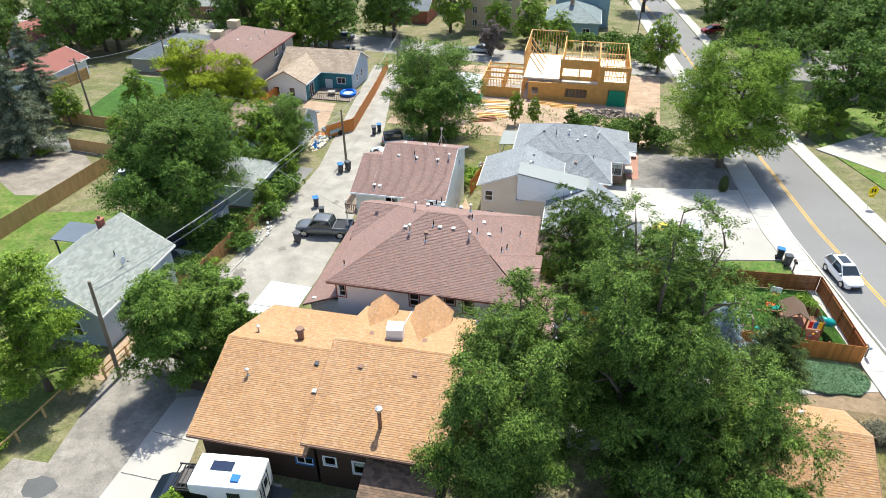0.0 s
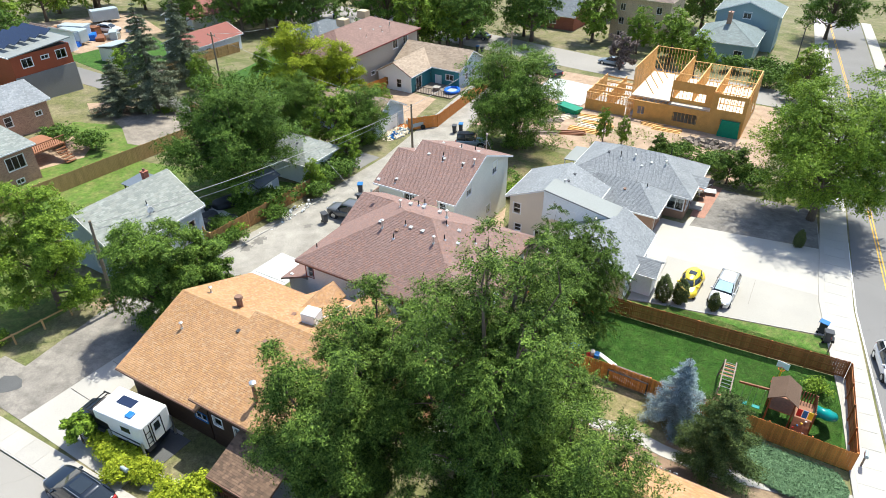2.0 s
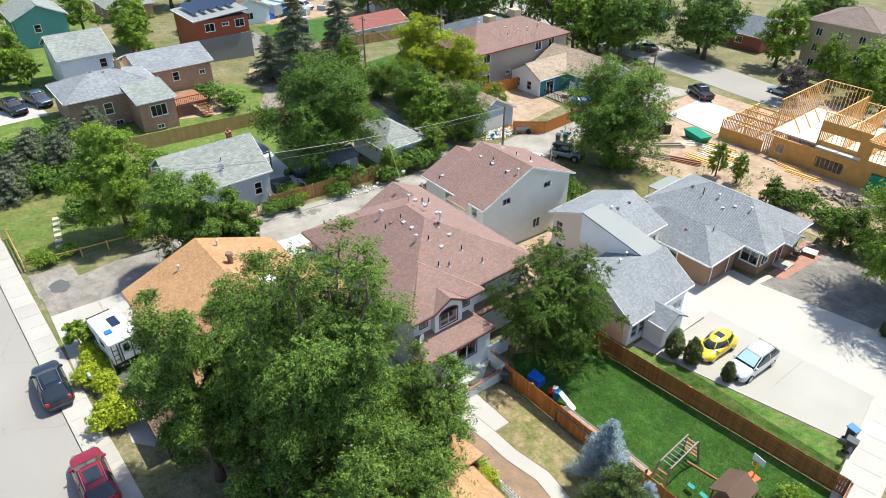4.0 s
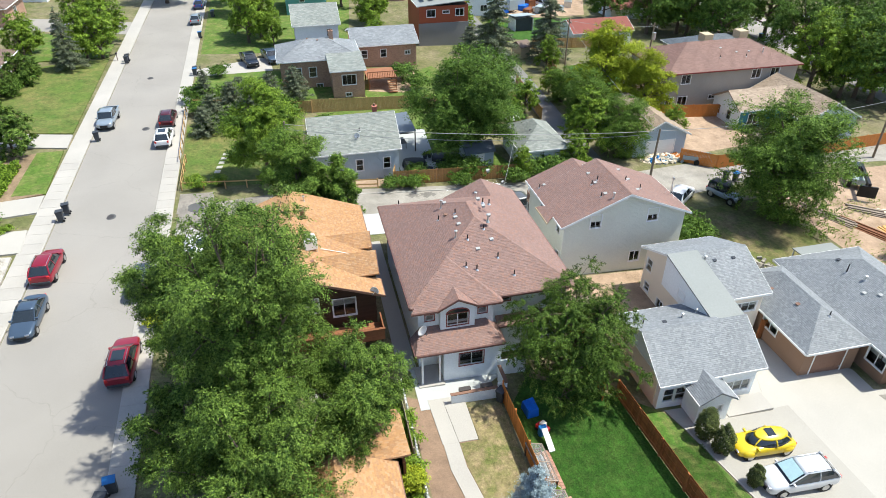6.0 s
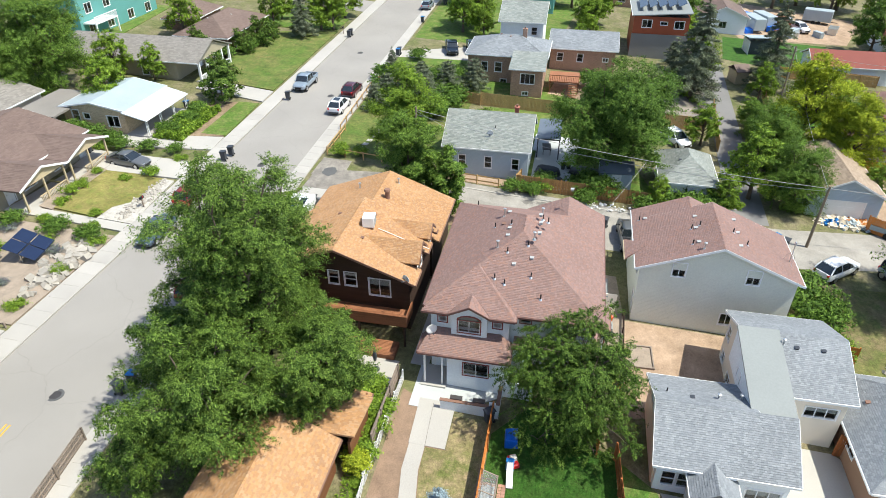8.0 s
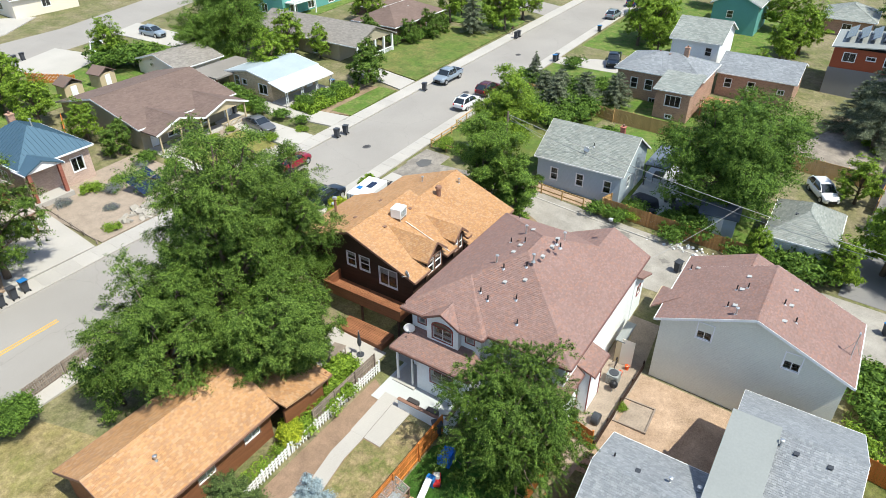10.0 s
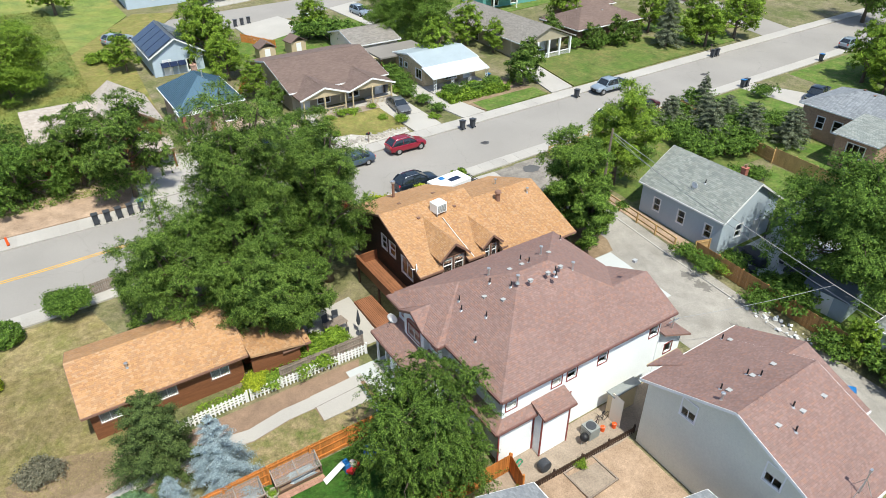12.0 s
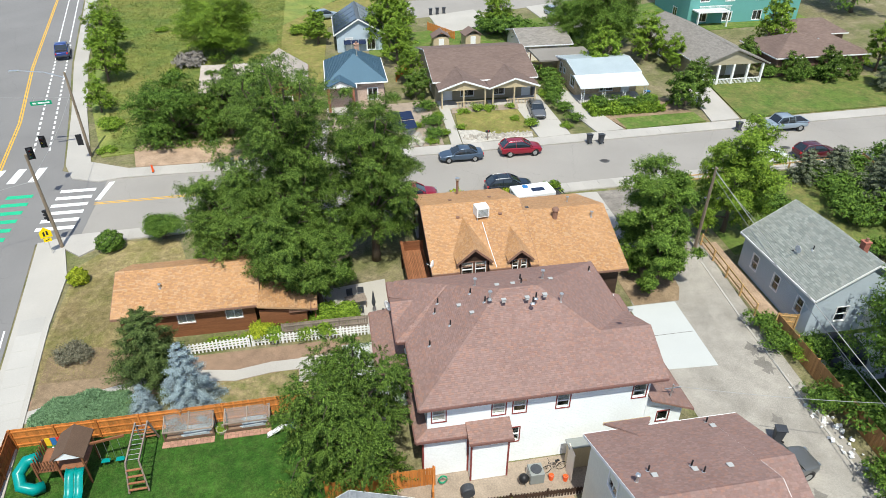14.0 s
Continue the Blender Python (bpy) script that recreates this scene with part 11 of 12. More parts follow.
rubble("branch_heap", "heap of grey branches and roots on the building site", 5.6, 91.0, 4.2, 1.4, 240, 0.15, 0.6, GREY_WOOD, 5, 0.7)
rubble("junk_heap", "heap of splintered boards and scrap beside the lane", -30.6, 71.6, 1.2, 2.6, 150, 0.15, 0.55, PLY, 6, 0.5)
rubble("junk_heap", "pale scrap sheets beside the lane", -30.2, 72.6, 1.1, 1.9, 70, 0.12, 0.45, METAL_WHITE, 7, 0.6)
rubble("scrap_heap", "brown scrap boards beside the lane", -30.8, 73.2, 1.1, 2.0, 80, 0.12, 0.5, CEDAR, 8, 0.5)
rubble("junk_heap", "dark scrap and blue crates beside the lane", -30.4, 71.0, 1.0, 1.6, 36, 0.15, 0.4, BLUE_PLASTIC, 14, 0.5)
rubble("fire_ring", "ring of pale stones on the grass", -8.6, 69.6, 1.0, 1.0, 26, 0.2, 0.4, STONE, 9, 0.1)
rubble("stone_edging", "pale rounded stones along the pavement", -16.2, 4.4, 4.2, 0.9, 260, 0.15, 0.4, STONE, 10, 0.1)
rubble("flagstones", "broken flagstones in the front garden", -4.6, 4.2, 4.2, 1.6, 150, 0.3, 0.8, STONE, 11, 0.03)
rubble("litter", "pale scattered stones at the fence foot", -27.2, 47.2, 0.8, 4.2, 46, 0.1, 0.3, PAINT_WHITE, 12, 0.02)
ut = thing("utility_trailer", "white open utility trailer beside the cedar fence", "trailer", -29.4, 75.8, 60)
part("bed", Solid().box(-1.6, -0.85, 0.5, 1.6, 0.85, 0.58).box(-1.6, -0.85, 0.58, 1.6, -0.8, 1.0).box(-1.6, 0.8, 0.58, 1.6, 0.85, 1.0).box(-1.6, -0.8, 0.58, -1.55, 0.8, 1.0), METAL_WHITE, ut)
part("drawbar", Solid().beam((1.6, 0, 0.5), (2.7, 0, 0.45), 0.08, 0.08), GALV, ut)
for b in (-0.95, 0.95):
    part("tyre", Solid().tube([(0, b - 0.1, 0.32), (0, b + 0.1, 0.32)], 0.32, 16), RUBBER, ut)

# ---- the green yard ----
ps = thing("play_set", "cedar play tower with a teal tube slide and wave slide", "playground", 18.7, 43.6, 0)
for a in (-1.1, 0.3, 1.5):
    for b in (-0.8, 0.9):
        part("tower_post", Solid().box(a - 0.05, b - 0.05, 0, a + 0.05, b + 0.05, 2.4 if a < 1 else 2.2), RED_WOOD, ps)
part("platform", Solid().box(-1.1, -0.8, 1.35, 1.5, 0.9, 1.43), DECK_WOOD, ps)
part("tower_roof", Solid().prism([(-1.3, -1.0, 2.3), (-1.3, 1.1, 2.3), (-0.4, 1.1, 2.9), (-0.4, -1.0, 2.9)], (0, 0, 0.05)).prism([(0.5, 1.1, 2.3), (0.5, -1.0, 2.3), (-0.4, -1.0, 2.9), (-0.4, 1.1, 2.9)], (0, 0, 0.05)), FRAME_WOOD, ps)
part("gable_panel", Solid().prism([(-1.1, 1.0, 2.32), (0.3, 1.0, 2.32), (-0.4, 1.0, 2.82)], (0, 0.03, 0)), WHITE, ps)
for k in range(7):
    part("baluster", Solid().box(0.35 + k * 0.17, 0.88, 1.43, 0.42 + k * 0.17, 0.92, 2.25), RED_WOOD, ps)
    part("baluster", Solid().box(1.48, -0.75 + k * 0.23, 1.43, 1.52, -0.68 + k * 0.23, 2.25), RED_WOOD, ps)
for k, m in enumerate((RED_PLASTIC, BLUE_PLASTIC, YELLOW_PLASTIC)):
    part("game_panel", Solid().box(0.5 + k * 0.32, -0.86, 1.6, 0.78 + k * 0.32, -0.83, 2.2), m, ps)
for dx_ in (-0.85, -0.35):
    rings = []
    for k in range(9):
        f = k / 8
        y, z = 0.95 + 2.3 * f, 1.4 - 1.25 * f + 0.12 * math.sin(f * 9)
        rings.append([(dx_ - 0.24, y, z + 0.16), (dx_ - 0.2, y, z), (dx_ + 0.2, y, z), (dx_ + 0.24, y, z + 0.16), (dx_ + 0.2, y, z + 0.05), (dx_ - 0.2, y, z + 0.05)])
    part("wave_slide", Solid().loft(rings), TEAL_PLASTIC, ps, smooth=True)
part("tube_slide", Solid().tube([(1.5, 0.1, 1.75), (2.2, 0.1, 1.6), (2.6, 0.6, 1.2), (2.4, 1.2, 0.8), (1.8, 1.3, 0.5), (1.4, 1.0, 0.35)], 0.34, 14), TEAL_PLASTIC, ps, smooth=True)
part("swing_beam", Solid().beam((-1.1, 0, 2.2), (-3.1, -0.3, 2.25), 0.1, 0.14), RED_WOOD, ps)
for k, a in enumerate((-1.7, -2.5)):
    sw = part("swing_seat", Solid().box(a - 0.25, -0.3, 0.5, a + 0.25, 0.0, 0.55), TEAL_PLASTIC, ps, bevel=0.02)
    for b in (-0.22, 0.22):
        part("chain", Solid().tube([(a + b, -0.15, 0.55), (a + b, -0.2, 2.2)], 0.012, 5), GALV, sw)
part("climbing_wall", Solid().prism([(0.4, -0.85, 1.4), (1.4, -0.85, 1.4), (1.4, -1.9, 0.05), (0.4, -1.9, 0.05)], (0, 0.05, 0.05)), RED_WOOD, ps)
for k in range(8):
    part("hold", Solid().box(0.5 + 0.2 * (k % 4), -1.75 + 0.12 * k, 0.25 + 0.15 * k, 0.62 + 0.2 * (k % 4), -1.68 + 0.12 * k, 0.36 + 0.15 * k), (RED_PLASTIC, BLUE_PLASTIC, YELLOW_PLASTIC, WHITE)[k % 4], ps)
mb_ = thing("monkey_bars", "timber monkey bars with ladder ends on the lawn", "playground", 14.9, 42.3, 92)
for b in (-0.35, 0.35):
    part("side_beam", Solid().beam((0, b, 2.0), (2.9, b, 2.0), 0.08, 0.12), GREY_WOOD, mb_)
    for a in (0.0, 2.9):
        part("leg", Solid().beam((a + (0.5 if a else -0.5), b * 1.5, 0), (a, b, 2.05), 0.09, 0.09), GREY_WOOD, mb_)
for k in range(8):
    part("rung", Solid().tube([(0.2 + k * 0.36, -0.35, 2.0), (0.2 + k * 0.36, 0.35, 2.0)], 0.02, 6), GALV, mb_)
for k in range(4):
    for a, d in ((0.0, -1), (2.9, 1)):
        part("step", Solid().box(a + d * (0.5 - k * 0.11) - 0.06, -0.5 + k * 0.03, 0.25 + k * 0.42, a + d * (0.5 - k * 0.11) + 0.06, 0.5 - k * 0.03, 0.3 + k * 0.42), DECK_WOOD, mb_)


def cold_frame(x, y, ln):
    """Timber frame with a sloping lid of wire cloth over a dark bed, clay pavers in front."""
    b = thing("raised_bed", "timber-framed garden bed with a sloping wire-mesh lid and brick edging", "garden bed", x, y)
    part("soil", Solid().box(0.1, -0.95, 0, ln - 0.1, 0.02, 0.16), MULCH, b)
    for a in (0.05, ln - 0.05):
        part("side_frame", Solid().box(a - 0.05, -0.05, 0, a + 0.05, 0.05, 0.8).box(a - 0.05, -1.0, 0, a + 0.05, -0.9, 1.2).beam((a, 0.0, 0.42), (a, -0.95, 0.42), 0.05, 0.08), FRAME_WOOD, b)
    part("front_board", Solid().box(0, 0.02, 0, ln, 0.07, 0.24), FRAME_WOOD, b)
    part("cover_sheet", Solid().loft([[(0.3 + 0.08 * math.sin(k * 2.0), -0.8 + k * 0.15, 0.17), (0.5, -0.8 + k * 0.15, 0.3 + 0.05 * math.sin(k * 1.7)), (ln * 0.6, -0.8 + k * 0.15, 0.26 + 0.06 * math.cos(k * 2.3)), (ln * 0.66 + 0.1 * math.cos(k * 3.1), -0.8 + k * 0.15, 0.17)] for k in range(6)]), METAL_WHITE, b, "crumpled white frost sheet")
    lid = part("lid", Solid().beam((0, 0.06, 0.8), (ln, 0.06, 0.8), 0.07, 0.07).beam((0, -1.02, 1.2), (ln, -1.02, 1.2), 0.07, 0.07), GREY_WOOD, b)
    for a in (0.035, ln / 2, ln - 0.035):
        part("lid_rail", Solid().beam((a, 0.03, 0.805), (a, -0.99, 1.19), 0.06, 0.05), GREY_WOOD, lid)
    for a, c in ((0.065, ln / 2 - 0.03), (ln / 2 + 0.03, ln - 0.065)):
        part("mesh_panel", Solid().beam(((a + c) / 2, 0.03, 0.805), ((a + c) / 2, -0.99, 1.19), c - a, 0.008), WIRE_CLOTH, lid)
    for k in range(int(ln / 0.22) + 1):
        for r in range(2):
            part("brick", Solid().box(k * 0.22, 0.1 + r * 0.24, 0, k * 0.22 + 0.205, 0.325 + r * 0.24, 0.07), BRICK_PAVER, b)


cold_frame(11.0, 42.2, 3.0)
cold_frame(7.6, 42.1, 2.8)
pc = thing("flower_pot", "grey stone pot with yellow green plant", "pot", 10.6, 42.0)
part("pot", Solid().tube([(0, 0, 0), (0, 0, 0.3)], [0.28, 0.36], 14), STONE, pc)
put(hb1, 10.6, 42.0, 0.35, 0, 0.4, "small yellow green plant in a pot")
tb = thing("play_table", "toy cart under a crumpled blue tarpaulin", "toy", 4.4, 42.6, 6)
part("tarp", Solid().loft([[(-0.55, -0.42, 0.1), (0.55, -0.42, 0.1), (0.55, 0.42, 0.1), (-0.55, 0.42, 0.1)], [(-0.5, -0.38, 0.75), (0.5, -0.4, 0.85), (0.52, 0.36, 0.8), (-0.48, 0.4, 0.9)]]), TARP_BLUE, tb, bevel=0.05)
rc = thing("toy_car", "red plastic ride-on toy car", "toy", 6.0, 42.9, 30)
part("body", Solid().box(-0.45, -0.25, 0.12, 0.45, 0.25, 0.45), RED_PLASTIC, rc, bevel=0.08)
part("cabin", Solid().box(-0.2, -0.2, 0.45, 0.15, 0.2, 0.75), CREAM, rc, bevel=0.05)
for a in (-0.28, 0.28):
    for b in (-0.27, 0.27):
        part("wheel", Solid().tube([(a, b - 0.04, 0.13), (a, b + 0.04, 0.13)], 0.13, 12), BLACK, rc)
ts = thing("toy_slide", "small white and blue plastic slide", "toy", 7.1, 42.8, 5)
part("chute", Solid().prism([(-0.6, -0.2, 0.8), (0.7, -0.2, 0.1), (0.7, 0.2, 0.1), (-0.6, 0.2, 0.8)], (0, 0, 0.06)), WHITE, ts, bevel=0.02)
part("ladder", Solid().box(-0.95, -0.25, 0, -0.6, 0.25, 0.8), BLUE_PLASTIC, ts, bevel=0.04)
bh_ = thing("toy_hoop", "toy basketball hoop with a white board", "toy", 18.0, 47.4, 170)
part("post", Solid().tube([(0, 0, 0), (0, 0, 1.5)], 0.06, 8), YELLOW_PLASTIC, bh_)
part("board", Solid().box(-0.4, 0.05, 1.4, 0.4, 0.1, 1.95), WHITE, bh_, bevel=0.03)
part("rim", Solid().tube([(0.2 * math.cos(k * 0.7), 0.32 + 0.2 * math.sin(k * 0.7), 1.5) for k in range(10)], 0.02, 5), ORANGE_PLASTIC, bh_)
part("base", Solid().box(-0.35, -0.3, 0, 0.35, 0.35, 0.15), ORANGE_PLASTIC, bh_, bevel=0.04)
# ---- along the white house ----
ac = thing("air_conditioner", "grey outdoor air conditioning unit on the gravel", "air conditioner", -7.7, 48.5)
part("case", Solid().box(-0.42, -0.42, 0.05, 0.42, 0.42, 0.85), METAL_SHEET, ac, bevel=0.03)
part("fan_grille", Solid().tube([(0, 0, 0.85), (0, 0, 0.89)], 0.33, 20), DARKGREY, ac)
for k in range(8):
    part("louvre", Solid().box(-0.44, -0.38, 0.15 + k * 0.08, 0.44, 0.38, 0.18 + k * 0.08), GALV, ac)
hw_ = thing("storage_cabinet", "open tan garden cabinet against the wall", "cabinet", -10.8, 48.2)
part("carcass", Solid().box(-1.1, -0.4, 0, 1.1, 0.0, 2.0), TAN_PAINT, hw_)
part("door_leaf", Solid().box(1.1, 0.0, 0.05, 1.15, 0.9, 2.3), CREAM, hw_)
part("cabinet_roof", Solid().box(-1.2, -0.5, 2.0, 1.2, 0.2, 2.08), METAL_SHEET, hw_)
gr = thing("kettle_grill", "round black kettle grill", "grill", -6.9, 48.8)
part("bowl", Solid().dome((0, 0, 0.6), 0.3, 0.3, 0.3, 14, 5, -1.4), BLACK, gr, smooth=True)
for k in range(3):
    part("leg", Solid().tube([(0.22 * math.cos(k * 2.1), 0.22 * math.sin(k * 2.1), 0), (0.12 * math.cos(k * 2.1), 0.12 * math.sin(k * 2.1), 0.5)], 0.015, 6), GALV, gr)
bt = thing("bucket", "orange plastic bucket standing on the side path", "bucket", -8.6, 48.7)
part("tub", Solid().tube([(0, 0, 0), (0, 0, 0.38)], [0.13, 0.16], 14), ORANGE_PLASTIC, bt)
part("bail", Solid().tube([(-0.16, 0, 0.36), (0, 0.12, 0.42), (0.16, 0, 0.36)], 0.01, 5), GALV, bt)
copy_thing(bt, pose(-9.4, 48.9, gz(-9.4, 48.9)))
hr = thing("hose_reel", "coiled green garden hose hung on the wall", "hose", -2.3, 48.05)
part("coil", Solid().tube([((0.24 + 0.02 * (k % 3)) * math.cos(k * 0.5), 0.03 * (k % 4), 0.6 + (0.26 + 0.02 * (k % 3)) * math.sin(k * 0.5)) for k in range(52)], 0.02, 5), GREEN_SIGN, hr)
wt_ = thing("rain_barrel", "dark round barrel on its side by the wall", "barrel", -3.6, 48.9)
part("drum", Solid().tube([(0, -0.25, 0.4), (0, -0.2, 0.4), (0, 0.2, 0.4), (0, 0.25, 0.4)], [0.36, 0.4, 0.4, 0.36], 18), DARKGREY, wt_)
part("cradle", Solid().box(-0.3, -0.2, 0, 0.3, 0.2, 0.1), GREY_WOOD, wt_)
bk_ = thing("bicycle", "dark bicycles leaning together by the wall", "bicycle", -8.9, 48.1, 8)
for a in (-0.5, 0.5):
    part("wheel", Solid().tube([(a + 0.32 * math.cos(k * 0.52), 0.1, 0.34 + 0.32 * math.sin(k * 0.52)) for k in range(13)], 0.02, 5), RUBBER, bk_)
part("frame", Solid().tube([(-0.5, 0.1, 0.34), (-0.15, 0.1, 0.8), (0.4, 0.1, 0.82), (0.0, 0.1, 0.3), (-0.15, 0.1, 0.8)], 0.02, 5).tube([(0.5, 0.1, 0.34), (0.38, 0.1, 0.98)], 0.02, 5), STEEL_DARK, bk_)
part("saddle", Solid().box(-0.28, 0.05, 0.88, -0.02, 0.15, 0.94), BLACK, bk_)
part("handlebar", Solid().tube([(0.36, -0.15, 1.0), (0.36, 0.35, 1.0)], 0.015, 5), BLACK, bk_)
gx = thing("timber_bed_frame", "sunken timber-edged plot in the sandy yard", "garden bed", -5.6, 50.8, 2)
for s_ in (Solid().box(-1.2, -1.1, 0, 1.2, -1.0, 0.16), Solid().box(-1.2, 1.0, 0, 1.2, 1.1, 0.16), Solid().box(-1.2, -1.0, 0, -1.1, 1.0, 0.16), Solid().box(1.1, -1.0, 0, 1.2, 1.0, 0.16)):
    part("edge_timber", s_, GREY_WOOD, gx)
part("soil", Solid().box(-1.1, -1.0, 0, 1.1, 1.0, 0.05), GRAVEL, gx)
# ---- patio furniture ----
tbl = thing("patio_table", "grey slatted patio table", "table", 1.6, 31.4, 10)
for k in range(7):
    part("slat", Solid().box(-0.8, -0.48 + k * 0.14, 0.72, 0.8, -0.36 + k * 0.14, 0.75), GREY_WOOD, tbl)
for a in (-0.7, 0.7):
    for b in (-0.4, 0.4):
        part("leg", Solid().box(a - 0.03, b - 0.03, 0, a + 0.03, b + 0.03, 0.72), GREY_WOOD, tbl)


def chair(x, y, turn, m=DARKGREY, label="dark metal patio chair"):
    c = thing("patio_chair", label, "chair", x, y, turn, group="chairs round the patio table")
    part("seat", Solid().box(-0.24, -0.24, 0.42, 0.24, 0.24, 0.46), m, c, bevel=0.01)
    part("backrest", Solid().box(-0.24, 0.2, 0.46, 0.24, 0.24, 0.95), m, c, bevel=0.01)
    for a in (-0.21, 0.21):
        for b in (-0.21, 0.21):
            part("leg", Solid().box(a - 0.02, b - 0.02, 0, a + 0.02, b + 0.02, 0.42), m, c)


for x, y, a in ((1.2, 30.5, 170), (2.0, 30.6, 190), (1.3, 32.3, 0), (2.1, 32.3, 10)):
    chair(x, y, a)
um = thing("patio_umbrella", "closed dark patio umbrella", "umbrella", 0.3, 32.6)
part("pole", Solid().tube([(0, 0, 0), (0, 0, 2.3)], 0.025, 8), GALV, um)
part("canopy", Solid().tube([(0, 0, 0.9), (0, 0, 1.2), (0, 0, 2.2)], [0.1, 0.16, 0.03], 10), DARKGREY, um)
part("base", Solid().tube([(0, 0, 0), (0, 0, 0.1)], 0.28, 14), DARKGREY, um)
# ---- behind the blue cottage ----
pg = thing("pergola", "dark metal pergola over a dining set on the back terrace", "pergola", -39.4, 42.0)
part("canopy_roof", Solid().prism([(-3.0, -1.4, 2.42), (2.9, -1.4, 2.42), (2.9, 1.3, 2.62), (-3.0, 1.3, 2.62)], (0, 0, 0.06)), METAL_SLATE, pg)
for a in (-2.7, 2.7):
    for b in (-1.2, 1.2):
        post(pg, a, b, 0, 2.45, 0.12, STEEL_DARK)
    part("beam", Solid().box(a - 0.06, -1.3, 2.3, a + 0.06, 1.25, 2.42), STEEL_DARK, pg)
dt = thing("dining_table", "dark metal dining table under the pergola", "table", -38.4, 41.8, 5)
part("tabletop", Solid().box(-0.9, -0.5, 0.7, 0.9, 0.5, 0.75), STEEL_DARK, dt, bevel=0.02)
for a in (-0.8, 0.8):
    for b in (-0.4, 0.4):
        part("leg", Solid().box(a - 0.03, b - 0.03, 0, a + 0.03, b + 0.03, 0.7), STEEL_DARK, dt)


def covered(name, label, x, y, turn, lx, ly, h, drape=0.12):
    """A piece of furniture under a fitted cover: soft top, folds falling to the ground."""
    c = thing(name, label, "furniture cover", x, y, turn)
    rings = []
    for z, k in ((0.02, 1.0 + drape), (h * 0.45, 1.0 + drape * 0.4), (h * 0.86, 0.97), (h * 0.97, 0.86), (h, 0.5)):
        rings.append([(k * lx / 2 * math.copysign(abs(math.cos(a)) ** 0.6, math.cos(a)) * (1 + 0.03 * math.sin(9 * a) * (z < h * 0.8)), k * ly / 2 * math.copysign(abs(math.sin(a)) ** 0.6, math.sin(a)) * (1 + 0.03 * math.sin(7 * a) * (z < h * 0.8)), z) for a in [2 * math.pi * j / 28 for j in range(28)]])
    part("cover", Solid().loft(rings), COVER_DARK, c, smooth=True)


covered("covered_table", "oval table under a black weather cover on the pale terrace", -32.9, 42.3, 78, 2.5, 1.3, 0.85)
covered("covered_grill", "barbecue under a dark cover beside the cottage wall", -31.7, 41.4, 10, 1.3, 0.7, 1.05)
covered("covered_chair", "garden chair under a dark cover", -31.0, 42.6, 30, 0.75, 0.75, 0.85)
covered("covered_chair", "garden chair under a dark cover", -30.7, 43.6, 60, 0.75, 0.75, 0.85)
# large dark covered shape; its contents are unknown
covered("covered_spa", "long low shape under a flat dark cover beside the maple", -33.9, 46.6, 72, 4.0, 2.0, 0.6, 0.03)
for x, y in ((-34.6, 43.9), (-34.9, 44.5)):
    pp = thing("planter", "dark round planter on the pale terrace", "planter", x, y)
    part("pot", Solid().tube([(0, 0, 0.03), (0, 0, 0.5)], [0.2, 0.28], 12), DARKGREY, pp)
    part("plant", leaf_mesh("plant", np.random.default_rng(61).normal(size=(160, 3)) * 0.16 + np.array([0, 0, 0.65]), 0.2, 0.09, 0.1, LEAF_MID, np.random.default_rng(62)), LEAF_MID, pp)
hs = thing("garden_shed", "dark garden shed with a pitched roof under the maple", "shed", -32.6, 49.4, 5)
part("wall", Solid().box(-1.3, -1.6, 0, 1.3, 1.6, 2.0), BLUEGREY_SIDING, hs)
part("shed_roof", Solid().prism([(-1.5, -1.8, 1.9), (0, -1.8, 2.7), (1.5, -1.8, 1.9), (1.5, -1.8, 2.0), (0, -1.8, 2.8), (-1.5, -1.8, 2.0)], (0, 3.6, 0)), SH_CHAR, hs)
part("shed_door", Solid().box(1.3, -0.5, 0.05, 1.33, 0.5, 1.8), WHITE, hs)
for x, y, a in ((-14.8, -26.4, 0), (-19.6, -26.8, 8), (-72, 68.5, 20)):
    g_ = thing("garden_shed", "small tan garden shed in a back yard", "shed", x, y, a)
    part("wall", Solid().box(-1.2, -1.0, 0, 1.2, 1.0, 1.9), TAN_PAINT, g_)
    part("shed_roof", Solid().prism([(-1.4, -1.2, 1.8), (0, -1.2, 2.6), (1.4, -1.2, 1.8), (1.4, -1.2, 1.9), (0, -1.2, 2.7), (-1.4, -1.2, 1.9)], (0, 2.4, 0)), SH_BROWN, g_)
    part("shed_door", Solid().box(-0.4, 1.0, 0.05, 0.4, 1.03, 1.7), WHITE, g_)
bd = thing("garden_deck", "stained timber deck with rails and steps behind the brick house", "deck", -60.0, 42.6)
part("platform", Solid().box(-2.5, -2.0, 1.6, 2.0, 2.2, 1.75), DECK_WOOD, bd)
for k in range(18):
    part("baluster", Solid().box(2.0, -2.0 + k * 0.24, 1.75, 2.04, -1.95 + k * 0.24, 2.6), RED_WOOD, bd)
part("top_rail", Solid().box(1.95, -2.0, 2.6, 2.1, 2.3, 2.68), RED_WOOD, bd)
for a in (-2.3, 1.9):
    for b in (-1.8, 2.1):
        post(bd, a, b, 0, 1.6, 0.14, RED_WOOD)
for k in range(6):
    part("step", Solid().box(2.0 + k * 0.28, 0.8, 1.3 - k * 0.24, 2.32 + k * 0.28, 2.0, 1.36 - k * 0.24), RED_WOOD, bd)
sheet("bare_yard", [(-97, 73), (-99, 92), (-118, 100), (-126, 78), (-112, 70)], 0.03, DIRT, "sandy cluttered back lot")
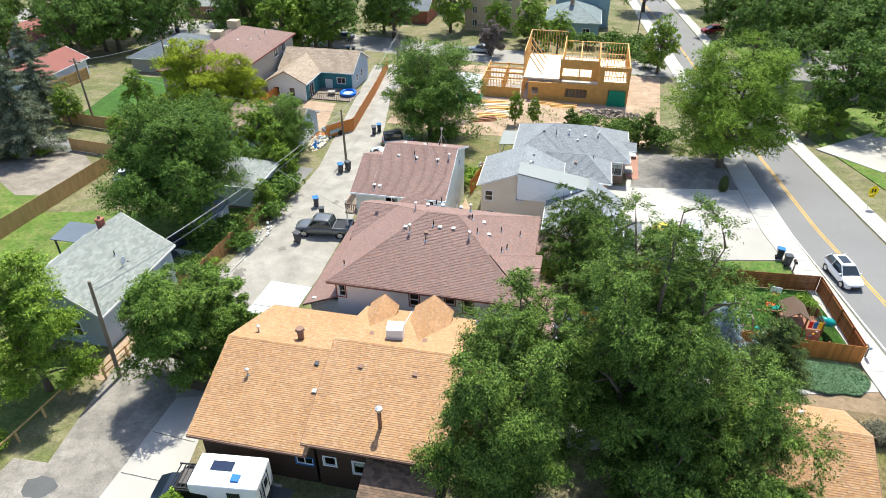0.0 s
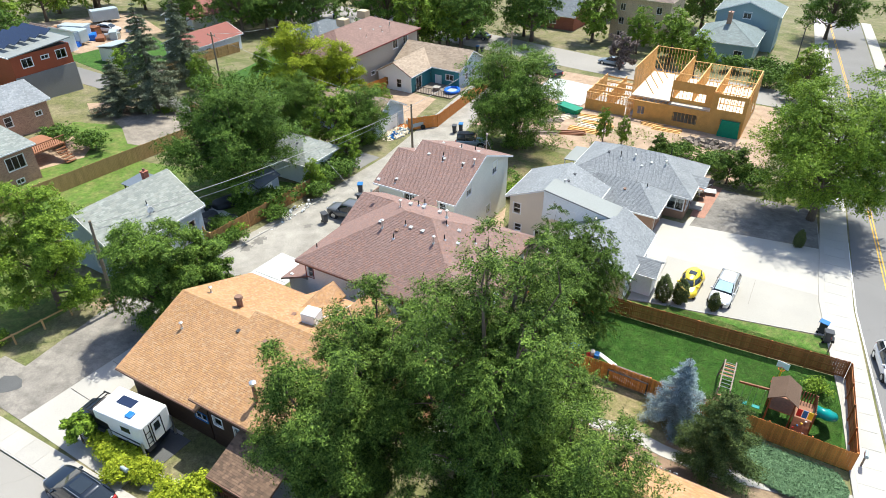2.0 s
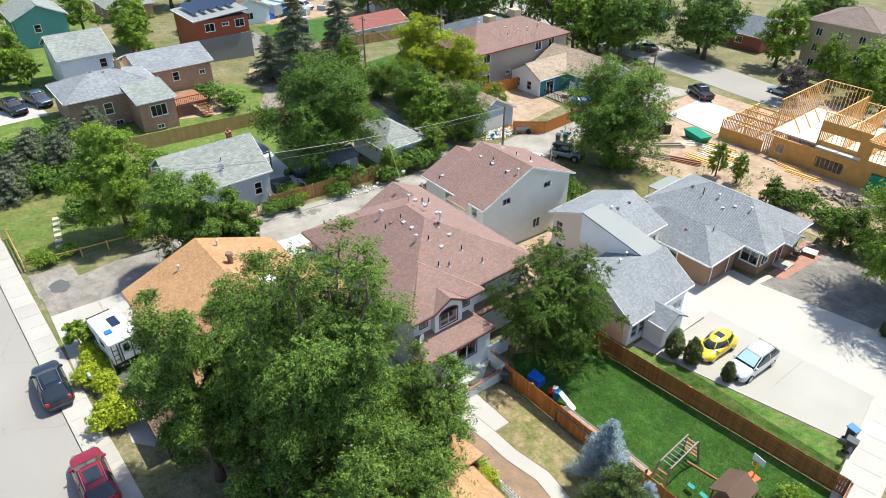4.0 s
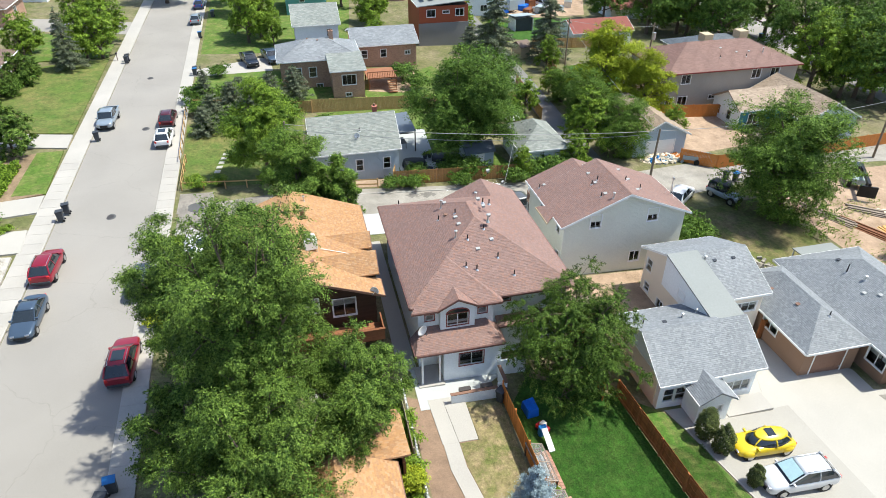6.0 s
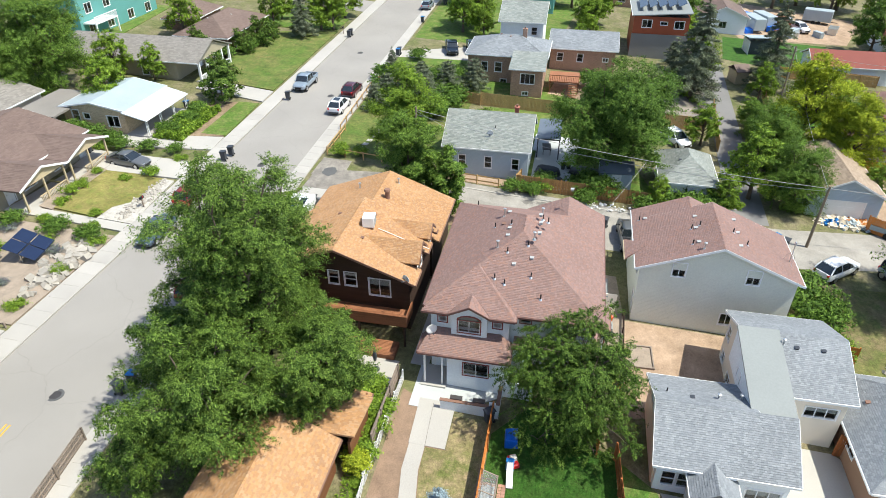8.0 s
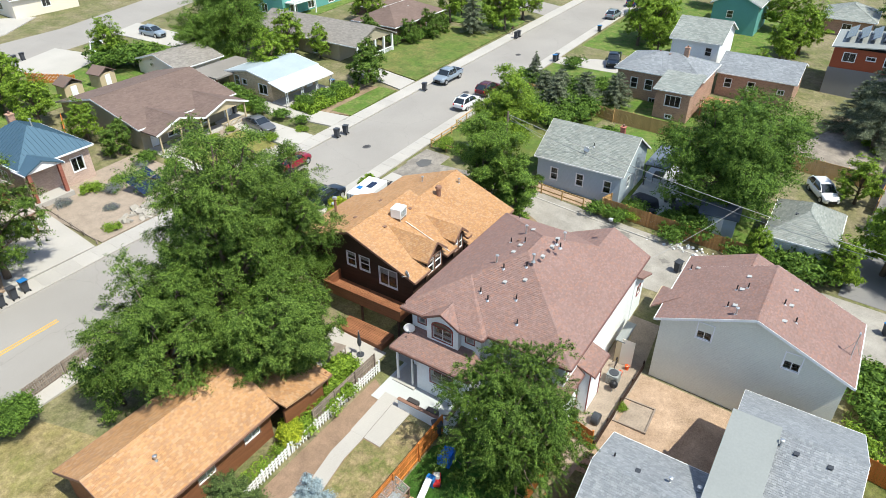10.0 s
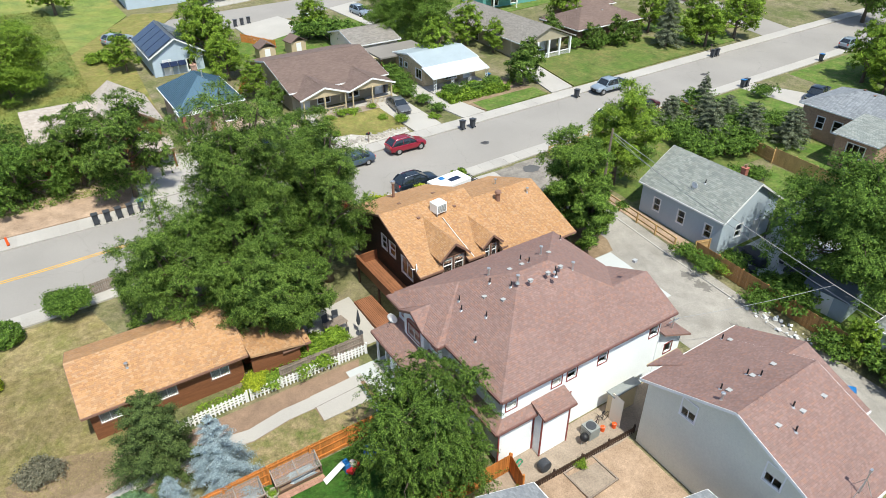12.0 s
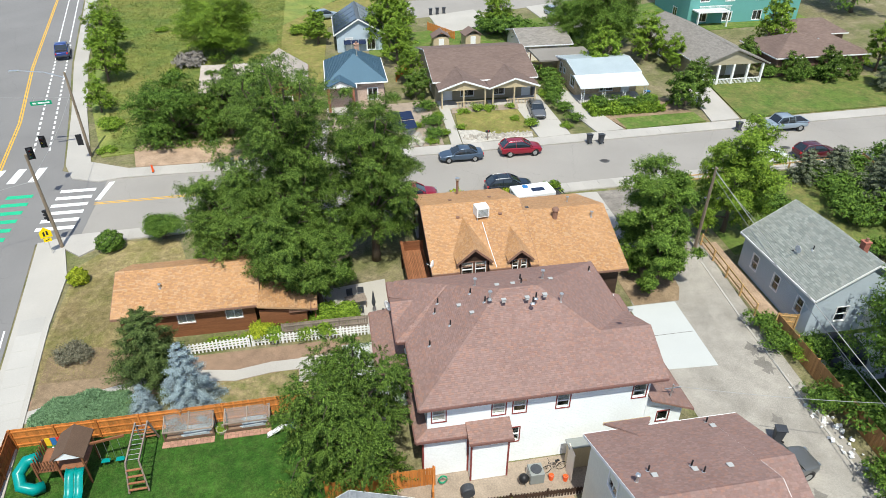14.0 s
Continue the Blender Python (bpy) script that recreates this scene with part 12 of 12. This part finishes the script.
sheet("lawn", [(-83, 68), (-81, 74.4), (-80.4, 79), (-84, 83), (-97, 88), (-97, 70)], 0.024, LAWN_RICH, "green back lawn before the cluttered lot")
ow = thing("garden_shed", "white open-fronted shed on the green back lawn", "shed", -88.2, 74.4, 6)
part("wall", Solid().box(-2.4, 1.8, 0, 0.9, 1.9, 2.3).box(-2.4, -1.9, 0, 0.9, -1.8, 2.3).box(-2.4, -1.8, 0, -2.3, 1.8, 2.3), WHITE, ow)
part("shed_roof", Solid().prism([(-2.6, -2.2, 2.4), (1.2, -2.2, 2.9), (1.2, 2.2, 2.9), (-2.6, 2.2, 2.4)], (0, 0, 0.1)), METAL_WHITE, ow)
# dark panel just inside the open front, painted as the shed's shaded inside
part("back_panel", Solid().box(0.4, -1.8, 0, 0.46, 1.8, 2.3), DARKGREY, ow)
rng = np.random.default_rng(77)
for k in range(16):
    x, y = -100.5 - 15 * rng.random(), 74.5 + 18 * rng.random()
    bx = thing("storage_crate", ("white", "blue", "red brown", "grey")[k % 4] + " crate of stored goods in the back lot", "crate", x, y, 360 * rng.random())
    a, b, h = 0.6 + 1.0 * rng.random(), 0.4 + 0.5 * rng.random(), 0.5 + 1.0 * rng.random()
    m_ = (METAL_WHITE, TARP_BLUE, RED_WOOD, GALV)[k % 4]
    part("crate_body", Solid().box(-a, -b, 0, a, b, h), m_, bx, bevel=0.04)
    part("lid", Solid().box(-a - 0.04, -b - 0.04, h, a + 0.04, b + 0.04, h + 0.07), m_, bx, bevel=0.02)
for k, (x, y, a) in enumerate(((-103.8, 76.4, 15), (-106.6, 78.8, 20), (-114.5, 90.6, 70))):
    tr_ = thing("travel_trailer", "white box trailer parked in the back lot", "trailer", x, y, a)
    part("trailer_body", Solid().box(-2.6, -1.1, 0.5, 2.6, 1.1, 2.7), METAL_WHITE, tr_, bevel=0.15)
    for sx in (-0.5, 0.5):
        for sy in (-1.0, 1.0):
            part("wheel", Solid().tube([(sx, sy - 0.1, 0.33), (sx, sy + 0.1, 0.33)], 0.33, 12), BLACK, tr_)
    part("drawbar", Solid().beam((2.6, 0, 0.5), (3.8, 0, 0.45), 0.1, 0.1), STEEL_DARK, tr_)
sheet("patio", [(-57.5, 40.6), (-56.5, 45.5), (-59.5, 49.0), (-66.5, 48.6), (-67.5, 42)], 0.03, DIRT, "round sandy terrace behind the brick house")
for k in range(6):
    sheet("stepping_stone", [(-33.0 - k * 1.1, 20.6 + k * 0.18), (-33.6 - k * 1.1, 20.7 + k * 0.18), (-33.6 - k * 1.1, 21.3 + k * 0.18), (-33.0 - k * 1.1, 21.2 + k * 0.18)], 0.06, CONCRETE_PALE, "pale stepping stone in the lawn", 0.08)
